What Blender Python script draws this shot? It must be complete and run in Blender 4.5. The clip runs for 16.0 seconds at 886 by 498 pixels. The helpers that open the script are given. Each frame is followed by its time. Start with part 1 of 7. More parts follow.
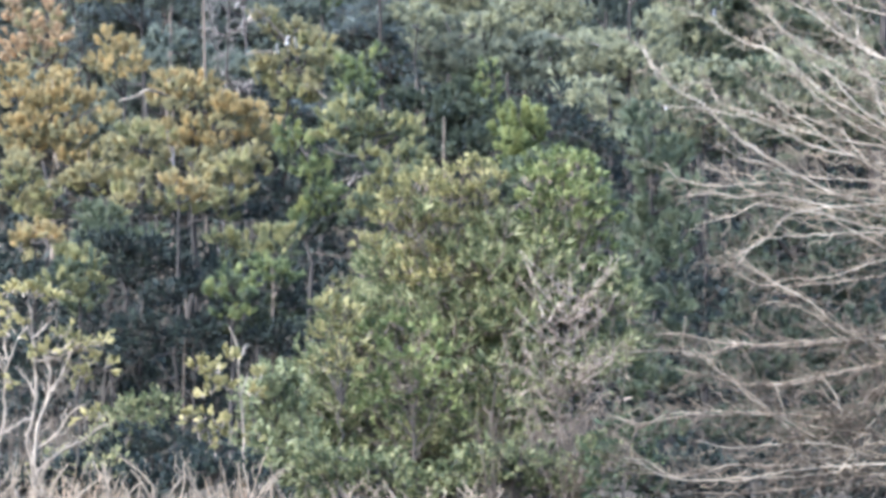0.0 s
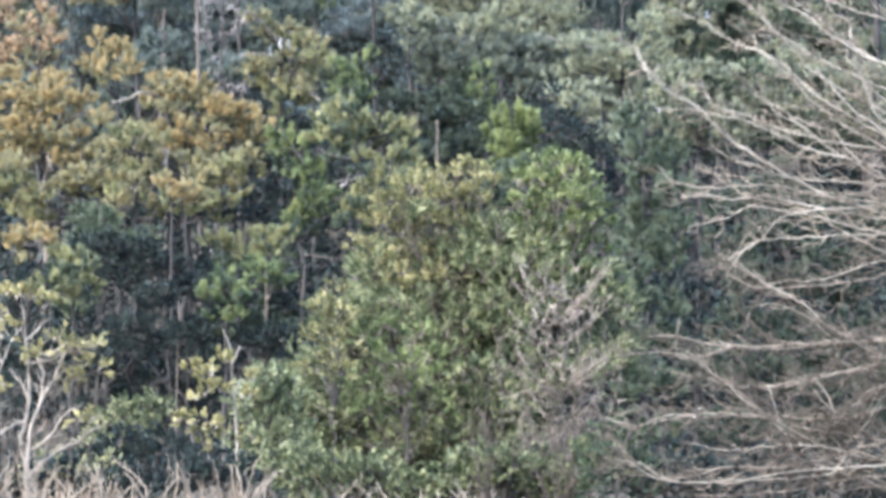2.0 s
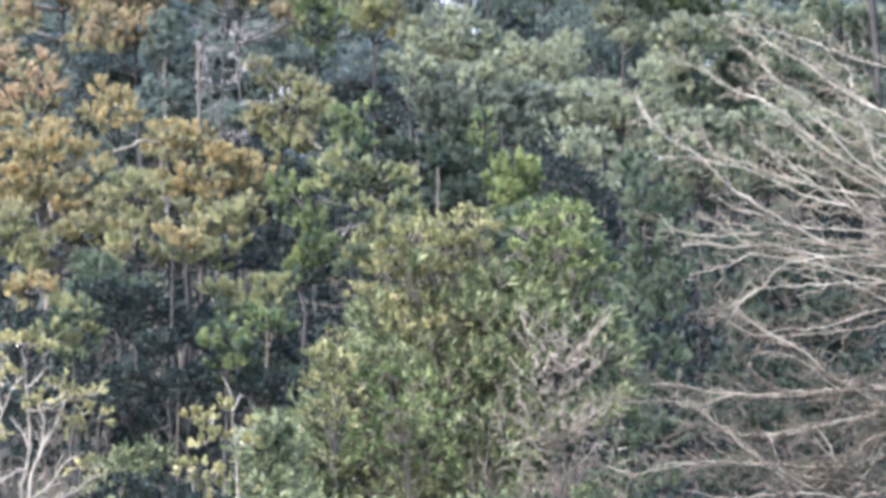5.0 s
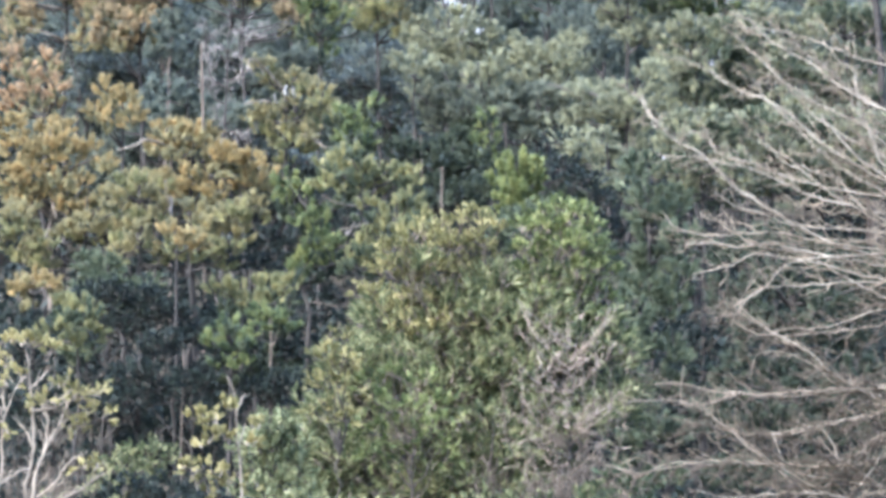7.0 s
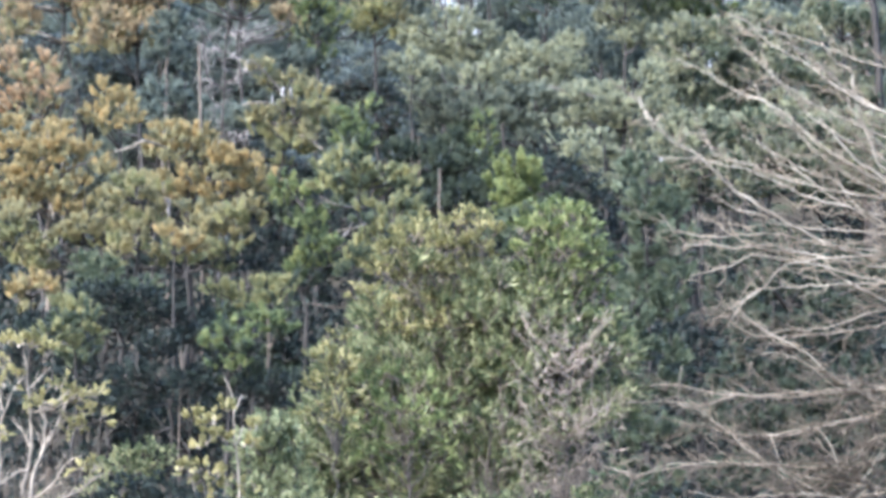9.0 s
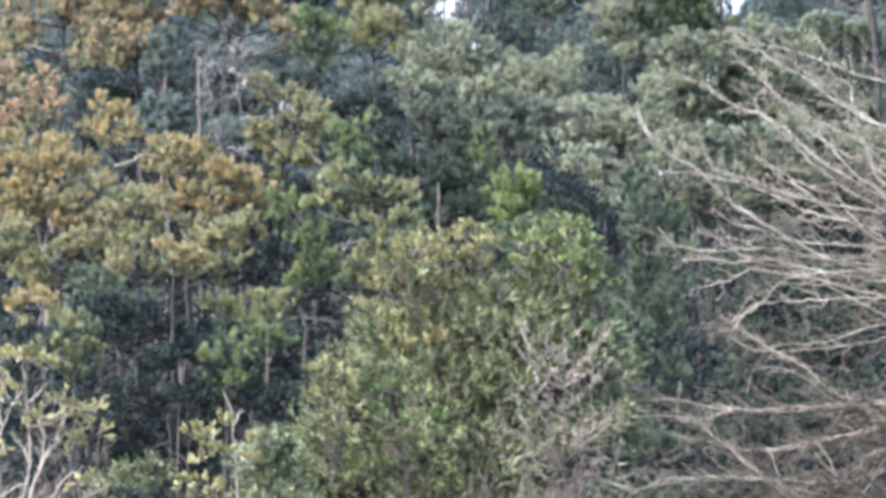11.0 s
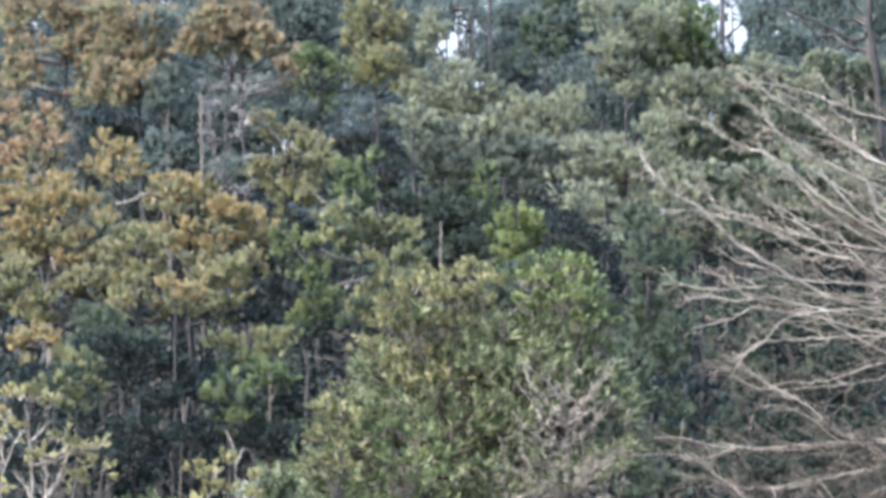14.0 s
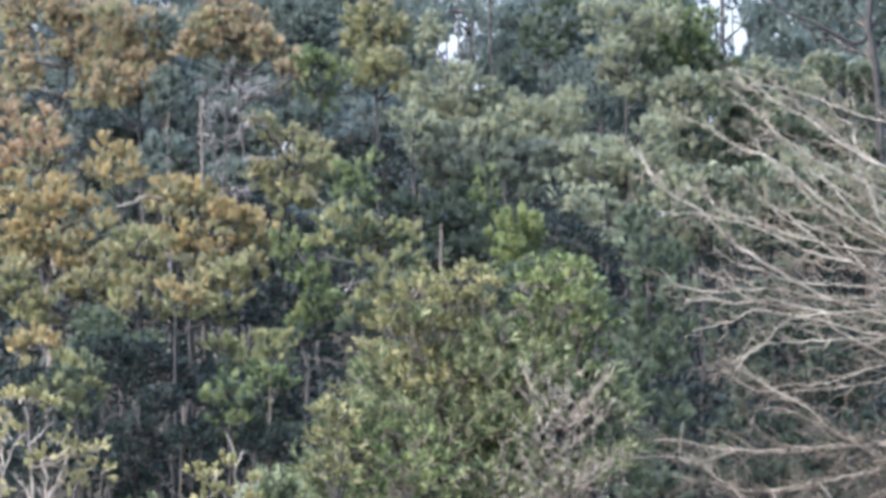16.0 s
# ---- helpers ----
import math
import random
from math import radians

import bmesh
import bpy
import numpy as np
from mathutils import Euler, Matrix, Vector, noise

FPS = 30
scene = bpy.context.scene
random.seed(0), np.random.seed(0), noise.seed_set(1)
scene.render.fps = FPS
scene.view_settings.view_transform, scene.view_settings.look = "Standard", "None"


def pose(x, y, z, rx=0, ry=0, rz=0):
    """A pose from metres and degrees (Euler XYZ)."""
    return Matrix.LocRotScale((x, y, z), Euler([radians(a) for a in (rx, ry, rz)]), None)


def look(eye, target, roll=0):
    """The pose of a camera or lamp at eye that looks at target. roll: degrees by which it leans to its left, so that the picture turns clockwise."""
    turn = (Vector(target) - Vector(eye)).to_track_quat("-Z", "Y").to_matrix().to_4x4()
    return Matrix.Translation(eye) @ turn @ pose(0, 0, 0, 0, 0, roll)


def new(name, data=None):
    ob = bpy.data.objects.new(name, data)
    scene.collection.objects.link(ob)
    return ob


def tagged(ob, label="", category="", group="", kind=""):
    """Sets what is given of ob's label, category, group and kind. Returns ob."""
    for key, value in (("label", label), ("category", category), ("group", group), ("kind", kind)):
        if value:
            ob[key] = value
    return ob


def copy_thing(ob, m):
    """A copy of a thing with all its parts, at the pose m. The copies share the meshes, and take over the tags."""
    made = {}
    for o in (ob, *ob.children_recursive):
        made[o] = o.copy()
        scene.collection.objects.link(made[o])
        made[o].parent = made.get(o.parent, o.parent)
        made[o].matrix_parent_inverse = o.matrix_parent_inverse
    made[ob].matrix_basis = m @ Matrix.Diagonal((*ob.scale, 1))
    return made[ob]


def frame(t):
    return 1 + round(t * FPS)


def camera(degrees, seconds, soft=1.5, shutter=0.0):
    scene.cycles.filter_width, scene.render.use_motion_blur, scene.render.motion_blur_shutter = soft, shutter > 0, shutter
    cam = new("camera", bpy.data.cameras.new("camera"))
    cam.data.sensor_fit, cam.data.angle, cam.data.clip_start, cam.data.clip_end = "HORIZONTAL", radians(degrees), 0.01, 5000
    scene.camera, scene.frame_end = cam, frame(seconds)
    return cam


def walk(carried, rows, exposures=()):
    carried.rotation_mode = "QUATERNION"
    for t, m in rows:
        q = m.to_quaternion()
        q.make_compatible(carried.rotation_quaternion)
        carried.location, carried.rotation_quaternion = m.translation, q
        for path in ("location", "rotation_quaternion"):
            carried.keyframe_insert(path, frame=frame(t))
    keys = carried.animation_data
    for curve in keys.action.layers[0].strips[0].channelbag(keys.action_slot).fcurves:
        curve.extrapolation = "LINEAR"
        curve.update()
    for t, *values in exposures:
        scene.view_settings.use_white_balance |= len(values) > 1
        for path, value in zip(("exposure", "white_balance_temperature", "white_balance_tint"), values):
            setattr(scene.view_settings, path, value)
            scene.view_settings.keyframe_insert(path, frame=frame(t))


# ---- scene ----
cam = camera(12.0, 16.0, soft=3.75)
EYE = 1.6
# seconds, yaw, tilt: a long lens on a stand, tilted up twice
ROWS = [
    (0.0, 0.0397, 3.3409),
    (0.5, -0.0779, 3.3598),
    (1.0, -0.0585, 3.3512),
    (1.5, -0.0278, 3.3232),
    (2.0, -0.0513, 3.3702),
    (2.5, -0.0233, 3.3836),
    (3.0, -0.0469, 3.7041),
    (3.5, -0.0353, 3.9662),
    (4.0, -0.0469, 4.0159),
    (5.2, -0.0393, 4.0236),
    (6.5, -0.0352, 4.0289),
    (7.0, 0.0119, 4.0146),
    (7.5, -0.0236, 4.0067),
    (8.0, -0.0026, 4.0341),
    (8.5, -0.0168, 4.0328),
    (10.5, -0.0245, 4.0405),
    (10.8, -0.0230, 4.1250),
    (11.0, -0.0351, 4.2286),
    (11.5, -0.0116, 4.5348),
    (12.0, 0.0092, 4.7159),
    (12.5, -0.0116, 4.7347),
    (13.0, 0.0093, 4.7229),
    (13.5, -0.0187, 4.7465),
    (14.0, 0.0000, 4.7490),
    (14.5, -0.0115, 4.7746),
    (15.0, 0.0000, 4.7700),
    (15.5, 0.0000, 4.7466),
    (16.0, 0.0000, 4.7815),
]
EXPOSURES = [(0.0, 2.23), (8.7, 2.23), (11.0, 2.13), (11.5, 2.04), (12.0, 1.75), (12.5, 1.72), (13.0, 1.84), (13.5, 1.84), (14.0, 1.96), (14.5, 2.13), (15.0, 2.13), (15.5, 2.08), (16.0, 1.93)]
walk(cam, [(t, pose(0, 0, EYE, 90 + tilt, 0, yaw)) for t, yaw, tilt in ROWS], EXPOSURES)

# ---- light ----
SUN_FROM = Vector((-0.56, -0.46, 0.70)).normalized()
world = bpy.data.worlds.new("sky")
scene.world = world
world.use_nodes = True
wn = world.node_tree.nodes
sky = wn.new("ShaderNodeTexSky")
sky.sky_type = "NISHITA"
sky.sun_disc = False
sky.sun_elevation = math.asin(SUN_FROM.z)
sky.sun_rotation = math.atan2(SUN_FROM.x, SUN_FROM.y)
sky.dust_density = 3.0
wn["Background"].inputs["Strength"].default_value = 0.15
world.node_tree.links.new(sky.outputs[0], wn["Background"].inputs["Color"])
sun_data = bpy.data.lights.new("sun", "SUN")
sun_data.energy = 1.95
sun_data.angle = radians(1.0)
sun_data.color = (1.0, 0.94, 0.84)
sun = new("sun", sun_data)
sun.matrix_world = look(SUN_FROM * 300, (0, 0, 0))
scene.view_settings.use_white_balance = True
scene.view_settings.white_balance_temperature = 5320
scene.view_settings.white_balance_tint = 12.0


# ---- materials ----
def node_material(name):
    m = bpy.data.materials.new(name)
    m.use_nodes = True
    return m, m.node_tree.nodes, m.node_tree.links, m.node_tree.nodes["Principled BSDF"]


def ramp(nodes, stops):
    r = nodes.new("ShaderNodeValToRGB")
    while len(r.color_ramp.elements) < len(stops):
        r.color_ramp.elements.new(0.5)
    for e, (p, c) in zip(r.color_ramp.elements, stops):
        e.position, e.color = p, (*c, 1)
    return r


def foliage(name, dull, mid, fresh, through_light=0.3, rough=0.55, patch=2.2, vary=2.0):
    """Leaves and needles: colour by the single blade and by the spray it grows on."""
    m, nodes, links, bsdf = node_material(name)
    geo = nodes.new("ShaderNodeNewGeometry")
    tex = nodes.new("ShaderNodeTexCoord")
    big = nodes.new("ShaderNodeTexNoise")
    big.inputs["Scale"].default_value = patch
    big.inputs["Detail"].default_value = 3.0
    links.new(tex.outputs["Object"], big.inputs["Vector"])
    add = nodes.new("ShaderNodeMath")
    add.operation = "MULTIPLY_ADD"
    add.inputs[1].default_value = 0.45
    links.new(geo.outputs["Random Per Island"], add.inputs[0])
    scale = nodes.new("ShaderNodeMath")
    scale.operation = "MULTIPLY_ADD"
    scale.inputs[1].default_value = vary
    scale.inputs[2].default_value = 0.3 - 0.5 * vary
    links.new(big.outputs["Fac"], scale.inputs[0])
    links.new(scale.outputs[0], add.inputs[2])
    r = ramp(nodes, [(0.12, dull), (0.5, mid), (0.9, fresh)])
    links.new(add.outputs[0], r.inputs[0])
    links.new(r.outputs[0], bsdf.inputs["Base Color"])
    bsdf.inputs["Roughness"].default_value = rough
    bsdf.inputs["Specular IOR Level"].default_value = 0.25
    tr = nodes.new("ShaderNodeBsdfTranslucent")
    links.new(r.outputs[0], tr.inputs["Color"])
    mix = nodes.new("ShaderNodeMixShader")
    mix.inputs[0].default_value = through_light
    links.new(bsdf.outputs[0], mix.inputs[1])
    links.new(tr.outputs[0], mix.inputs[2])
    links.new(mix.outputs[0], nodes["Material Output"].inputs["Surface"])
    return m


def bark(name, dark, light, scale=6.0, bump=0.4):
    m, nodes, links, bsdf = node_material(name)
    tex = nodes.new("ShaderNodeTexCoord")
    stretch = nodes.new("ShaderNodeMapping")
    stretch.inputs["Scale"].default_value = (1, 1, 0.3)
    links.new(tex.outputs["Object"], stretch.inputs["Vector"])
    n1 = nodes.new("ShaderNodeTexNoise")
    n1.inputs["Scale"].default_value = scale
    n1.inputs["Detail"].default_value = 6.0
    links.new(stretch.outputs[0], n1.inputs["Vector"])
    n2 = nodes.new("ShaderNodeTexNoise")
    n2.inputs["Scale"].default_value = scale * 0.15
    links.new(tex.outputs["Object"], n2.inputs["Vector"])
    mixed = nodes.new("ShaderNodeMath")
    mixed.operation = "MULTIPLY_ADD"
    mixed.inputs[1].default_value = 0.6
    links.new(n1.outputs["Fac"], mixed.inputs[0])
    half = nodes.new("ShaderNodeMath")
    half.operation = "MULTIPLY"
    half.inputs[1].default_value = 0.4
    links.new(n2.outputs["Fac"], half.inputs[0])
    links.new(half.outputs[0], mixed.inputs[2])
    r = ramp(nodes, [(0.35, dark), (0.65, light)])
    links.new(mixed.outputs[0], r.inputs[0])
    links.new(r.outputs[0], bsdf.inputs["Base Color"])
    bsdf.inputs["Roughness"].default_value = 0.85
    b = nodes.new("ShaderNodeBump")
    b.inputs["Strength"].default_value = bump
    b.inputs["Distance"].default_value = 0.03
    links.new(n1.outputs["Fac"], b.inputs["Height"])
    links.new(b.outputs[0], bsdf.inputs["Normal"])
    return m


OCHRE = foliage("ochre_pine_needles", (0.27, 0.215, 0.142), (0.475, 0.35, 0.207), (0.65, 0.465, 0.27), 0.5)
TAN = foliage("tan_pine_needles", (0.24, 0.21, 0.145), (0.41, 0.335, 0.205), (0.58, 0.45, 0.26), 0.5)
GOLD = foliage("golden_pine_needles", (0.225, 0.204, 0.112), (0.42, 0.34, 0.163), (0.6, 0.45, 0.212), 0.5)
# blue raised for distance haze, here and in OCHRE and GOLD
AMBER = foliage("yellow_green_pine_needles", (0.195, 0.195, 0.122), (0.35, 0.325, 0.18), (0.51, 0.435, 0.222), 0.5)
OLIVE = foliage("olive_pine_needles", (0.145, 0.16, 0.09), (0.275, 0.275, 0.135), (0.43, 0.39, 0.175), 0.45)
GREEN = foliage("green_pine_needles", (0.1, 0.135, 0.075), (0.2, 0.24, 0.11), (0.35, 0.36, 0.14), 0.45)
SAGE = foliage("grey_green_pine_needles", (0.185, 0.2, 0.14), (0.315, 0.32, 0.21), (0.49, 0.475, 0.29), 0.45)
# distance haze put into the needles: paler than the conifers' own dark green
DARK = foliage("dark_conifer_needles", (0.13, 0.16, 0.14), (0.2, 0.23, 0.19), (0.28, 0.3, 0.23), 0.55)
FRESH = foliage("fresh_green_needles", (0.13, 0.16, 0.07), (0.23, 0.26, 0.10), (0.38, 0.39, 0.155), 0.45)
# last colour: cream highlights put into the oak's leaves
LAUREL = foliage("evergreen_oak_leaves", (0.057, 0.073, 0.038), (0.143, 0.163, 0.076), (0.405, 0.395, 0.2), 0.5, 0.5, 3.2)
DOME_LEAF = foliage("sunlit_green_leaves", (0.066, 0.09, 0.036), (0.158, 0.188, 0.067), (0.385, 0.395, 0.168), 0.4, 0.5, 3.0)
TAWNY_LEAF = foliage("tawny_green_leaves", (0.078, 0.083, 0.039), (0.213, 0.2, 0.08), (0.485, 0.425, 0.195), 0.4, 0.5, 3.0)
# near-black green of dark shrubs, darkened further to stand for shade
SHADE_LEAF = foliage("dark_evergreen_and_shade_leaves", (0.018, 0.026, 0.024), (0.027, 0.037, 0.032), (0.052, 0.066, 0.05), 0.3, 0.6)
# SAGE again, dimmed so that shade lies in the needle colour
DIM_SAGE = foliage("shade_dimmed_sage_needles", (0.125, 0.145, 0.115), (0.20, 0.22, 0.165), (0.32, 0.325, 0.22), 0.45)
# haze and shade of the far hollows, put into a slate leaf colour
HAZE_LEAF = foliage("haze_blue_leaves", (0.085, 0.107, 0.107), (0.12, 0.147, 0.14), (0.165, 0.19, 0.165), 0.35, 0.6)
PALE_LEAF = foliage("pale_shrub_leaves", (0.1, 0.125, 0.065), (0.19, 0.21, 0.105), (0.35, 0.355, 0.19), 0.3, 0.5)
YELLOW_LEAF = foliage("yellow_green_leaves", (0.155, 0.15, 0.065), (0.295, 0.262, 0.108), (0.46, 0.4, 0.185), 0.35, 0.5)
DRY = foliage("dry_grass_blades", (0.175, 0.122, 0.075), (0.33, 0.235, 0.15), (0.50, 0.38, 0.255), 0.25, 0.8)
PINE_BARK = bark("pine_bark", (0.022, 0.019, 0.016), (0.058, 0.048, 0.039))
# DEEP and MOSS: own greens, reused as shade inside crowns and in hollows
DEEP = foliage("deep_green_and_shade_needles", (0.048, 0.065, 0.05), (0.08, 0.099, 0.068), (0.137, 0.152, 0.096), 0.4)
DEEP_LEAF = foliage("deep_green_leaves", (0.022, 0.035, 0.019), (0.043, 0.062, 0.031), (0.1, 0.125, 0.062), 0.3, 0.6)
MOSS = foliage("moss_green_and_shade_needles", (0.072, 0.094, 0.064), (0.122, 0.147, 0.09), (0.20, 0.217, 0.13), 0.4, 0.6)
BRUSH_BARK = bark("dry_brush_bark", (0.14, 0.11, 0.076), (0.36, 0.29, 0.205), 1.5, 0.2)
TAN_LIMB = bark("tan_limb_bark", (0.132, 0.105, 0.076), (0.375, 0.31, 0.232), 2.0, 0.2)
DUSK_TWIG = bark("brown_drooping_twig_bark", (0.044, 0.033, 0.023), (0.16, 0.124, 0.086), 2.5, 0.2)
LIMB_BARK = bark("pale_limb_bark", (0.172, 0.143, 0.106), (0.435, 0.38, 0.292), 3.0, 0.2)
SNAG_BARK = bark("tan_dead_wood", (0.07, 0.054, 0.04), (0.185, 0.146, 0.11), 5.0, 0.3)
PALE_BARK = bark("pale_bark", (0.165, 0.135, 0.1), (0.385, 0.325, 0.25), 6.0, 0.2)
GREY_BARK = bark("grey_weathered_wood", (0.17, 0.148, 0.135), (0.45, 0.40, 0.36), 6.0, 0.2)
# white colour for stubs that stand in for bright flecks
WHITE_FLECK = bark("white_fleck_stand_in", (0.62, 0.60, 0.58), (0.85, 0.84, 0.82), 5.0, 0.2)
TWIG_BARK = bark("bare_twig_bark", (0.115, 0.087, 0.058), (0.345, 0.28, 0.20), 1.5, 0.2)
BROWN_TWIG = bark("brown_twig_bark", (0.155, 0.121, 0.091), (0.45, 0.365, 0.28), 3.0, 0.2)
DARK_BARK = bark("dark_evergreen_bark", (0.03, 0.026, 0.021), (0.075, 0.062, 0.048), 7.0, 0.2)


def soil():
    m, nodes, links, bsdf = node_material("leaf_litter")
    tex = nodes.new("ShaderNodeTexCoord")
    a = nodes.new("ShaderNodeTexNoise")
    a.inputs["Scale"].default_value = 0.25
    a.inputs["Detail"].default_value = 8.0
    b = nodes.new("ShaderNodeTexVoronoi")
    b.inputs["Scale"].default_value = 9.0
    links.new(tex.outputs["Object"], a.inputs["Vector"])
    links.new(tex.outputs["Object"], b.inputs["Vector"])
    r = ramp(nodes, [(0.3, (0.03, 0.027, 0.016)), (0.55, (0.06, 0.047, 0.03)), (0.75, (0.04, 0.05, 0.022))])
    links.new(a.outputs["Fac"], r.inputs[0])
    links.new(r.outputs[0], bsdf.inputs["Base Color"])
    bump = nodes.new("ShaderNodeBump")
    bump.inputs["Strength"].default_value = 0.6
    bump.inputs["Distance"].default_value = 0.05
    links.new(b.outputs["Distance"], bump.inputs["Height"])
    links.new(bump.outputs[0], bsdf.inputs["Normal"])
    bsdf.inputs["Roughness"].default_value = 0.95
    return m


LITTER = soil()


# ---- ground: a field that climbs to a wooded ridge and falls away behind it ----
def smooth(a, b, v):
    f = min(1.0, max(0.0, (v - a) / (b - a)))
    return f * f * (3 - 2 * f)


def ground_z(x, y):
    z = 1.0 * smooth(62, 100, y) + 18.5 * smooth(112, 200, y) - 19.5 * smooth(205, 330, y)
    z *= 1 - 0.5 * smooth(60, 260, abs(x))
    if y > 40:
        z += 0.5 * noise.noise((x * 0.06, y * 0.06, 3.0)) * smooth(60, 110, y)
    return z


def build_ground():
    xs = [-3000, -1200, -500, -250] + [i * 4.0 for i in range(-40, 41)] + [250, 500, 1200, 3000]
    ys = [-3000, -1000, -300, -80, 0, 30] + [45 + i * 3.5 for i in range(85)] + [400, 600, 1200, 4000]
    bm = bmesh.new()
    grid = [[bm.verts.new((x, y, ground_z(x, y))) for x in xs] for y in ys]
    for j in range(len(ys) - 1):
        for i in range(len(xs) - 1):
            bm.faces.new((grid[j][i], grid[j][i + 1], grid[j + 1][i + 1], grid[j + 1][i]))
    me = bpy.data.meshes.new("ground")
    bm.to_mesh(me)
    bm.free()
    me.materials.append(LITTER)
    for p in me.polygons:
        p.use_smooth = True
    return tagged(new("ground", me), "brown leaf litter and soil on a wooded hillside", "ground", kind="structure")


build_ground()



def sky_backdrop():
    """Plain white haze low in the sky, far beyond the ridge."""
    m, nodes, links, _ = node_material("white_haze")
    glow = nodes.new("ShaderNodeEmission")
    glow.inputs["Color"].default_value = (0.95, 0.95, 0.95, 1)
    glow.inputs["Strength"].default_value = 0.34
    links.new(glow.outputs[0], nodes["Material Output"].inputs["Surface"])
    me = bpy.data.meshes.new("backdrop")
    me.from_pydata([(-900, 1500, -5), (900, 1500, -5), (900, 1500, 260), (-900, 1500, 260)], [], [(0, 1, 2, 3)])
    me.materials.append(m)
    tagged(new("backdrop", me), "plain white hazy sky beyond the ridge", "sky", kind="structure")


sky_backdrop()


# ---- tools for plants ----
def mesh_part(name, verts, faces, material, parent, label="", shade=False):
    """One mesh object from arrays; all faces have the same number of corners."""
    verts = np.asarray(verts, dtype=np.float32)
    faces = np.asarray(faces, dtype=np.int32)
    n, k = faces.shape
    me = bpy.data.meshes.new(name)
    me.vertices.add(len(verts))
    me.vertices.foreach_set("co", verts.ravel())
    me.loops.add(n * k)
    me.loops.foreach_set("vertex_index", faces.ravel())
    me.polygons.add(n)
    me.polygons.foreach_set("loop_start", np.arange(0, n * k, k, dtype=np.int32))
    me.polygons.foreach_set("use_smooth", np.full(n, shade))
    me.update(calc_edges=True)
    me.materials.append(material)
    ob = new(name, me)
    ob.parent = parent
    return tagged(ob, label) if label else ob


def unit(a):
    return a / np.maximum(np.linalg.norm(a, axis=-1, keepdims=True), 1e-6)


def scatter(rng, n, low=-1.0):
    """n random directions with z above low."""
    z = rng.uniform(low, 1, n)
    a = rng.uniform(0, 2 * np.pi, n)
    r = np.sqrt(1 - z * z)
    return np.stack((r * np.cos(a), r * np.sin(a), z), 1)


def needles(rng, roots, ways, length, width):
    """Narrow three-cornered blades; longer ways give longer blades."""
    n = len(roots)
    side = unit(np.cross(ways, scatter(rng, n))) * (width * rng.uniform(0.7, 1.3, (n, 1)))
    tips = roots + ways * (length * rng.uniform(0.7, 1.25, (n, 1)))
    v = np.stack((roots - side * 0.5, roots + side * 0.5, tips), 1).reshape(-1, 3)
    return v, np.arange(3 * n).reshape(n, 3)


def leaves(rng, roots, ways, length, width):
    """Folded, pointed leaves."""
    n = len(roots)
    side = unit(np.cross(ways, scatter(rng, n)))
    size = rng.uniform(0.65, 1.3, (n, 1))
    mid = roots + ways * (0.45 * length * size)
    fold = np.cross(ways, side) * (0.2 * width)
    v = np.stack((roots, mid + side * (0.5 * width * size) + fold, roots + ways * (length * size), mid - side * (0.5 * width * size) + fold), 1)
    return v.reshape(-1, 3), np.arange(4 * n).reshape(n, 4)


def tube(points, radii, sides=5):
    """A tapering round rod along points."""
    p = np.asarray(points, dtype=float)
    t = unit(np.gradient(p, axis=0))
    a = unit(np.cross(t, np.where(np.abs(t[:, 2:3]) > 0.9, [[1.0, 0, 0]], [[0, 0, 1.0]])))
    b = np.cross(t, a)
    ang = np.arange(sides) * 2 * np.pi / sides
    r = np.asarray(radii, dtype=float)[:, None, None]
    ring = p[:, None] + r * (a[:, None] * np.cos(ang)[None, :, None] + b[:, None] * np.sin(ang)[None, :, None])
    n = len(p)
    i = np.arange(n - 1)[:, None] * sides
    j = np.arange(sides)[None]
    k = (j + 1) % sides
    f = np.stack((i + j, i + k, i + sides + k, i + sides + j), -1).reshape(-1, 4)
    return ring.reshape(-1, 3), f


def gather(pieces):
    vs, fs, n = [], [], 0
    for v, f in pieces:
        vs.append(v)
        fs.append(f + n)
        n += len(v)
    return np.concatenate(vs), np.concatenate(fs)


def bend(rng, a, b, n=7, sag=0.0, wobble=0.05):
    """Points of a crooked way from a to b; sag lowers (minus: lifts) its middle."""
    a, b = np.asarray(a, float), np.asarray(b, float)
    f = np.linspace(0, 1, n)[:, None]
    p = a + (b - a) * f
    size = np.linalg.norm(b - a)
    p[:, 2] -= sag * size * 4 * (f * (1 - f))[:, 0]
    p[1:-1] += rng.normal(0, wobble * size, (n - 2, 3)) * np.sin(np.pi * f[1:-1])
    return p


def spline(points, step=0.15):
    """A smooth line through a few points."""
    p = np.asarray(points, float)
    p = np.vstack((2 * p[0] - p[1], p, 2 * p[-1] - p[-2]))
    out = []
    for i in range(1, len(p) - 2):
        n = max(2, int(np.linalg.norm(p[i + 1] - p[i]) / step))
        for f in np.arange(n) / n:
            out.append(0.5 * (2 * p[i] + (p[i + 1] - p[i - 1]) * f + (2 * p[i - 1] - 5 * p[i] + 4 * p[i + 1] - p[i + 2]) * f * f
                              + (3 * p[i] - p[i - 1] - 3 * p[i + 1] + p[i + 2]) * f ** 3))
    out.append(p[-2])
    return np.array(out)


def plant(name, x, y, label, category, group=""):
    ob = new(name)
    ob.location = (x, y, ground_z(x, y) - 0.05)
    return tagged(ob, label, category, group)


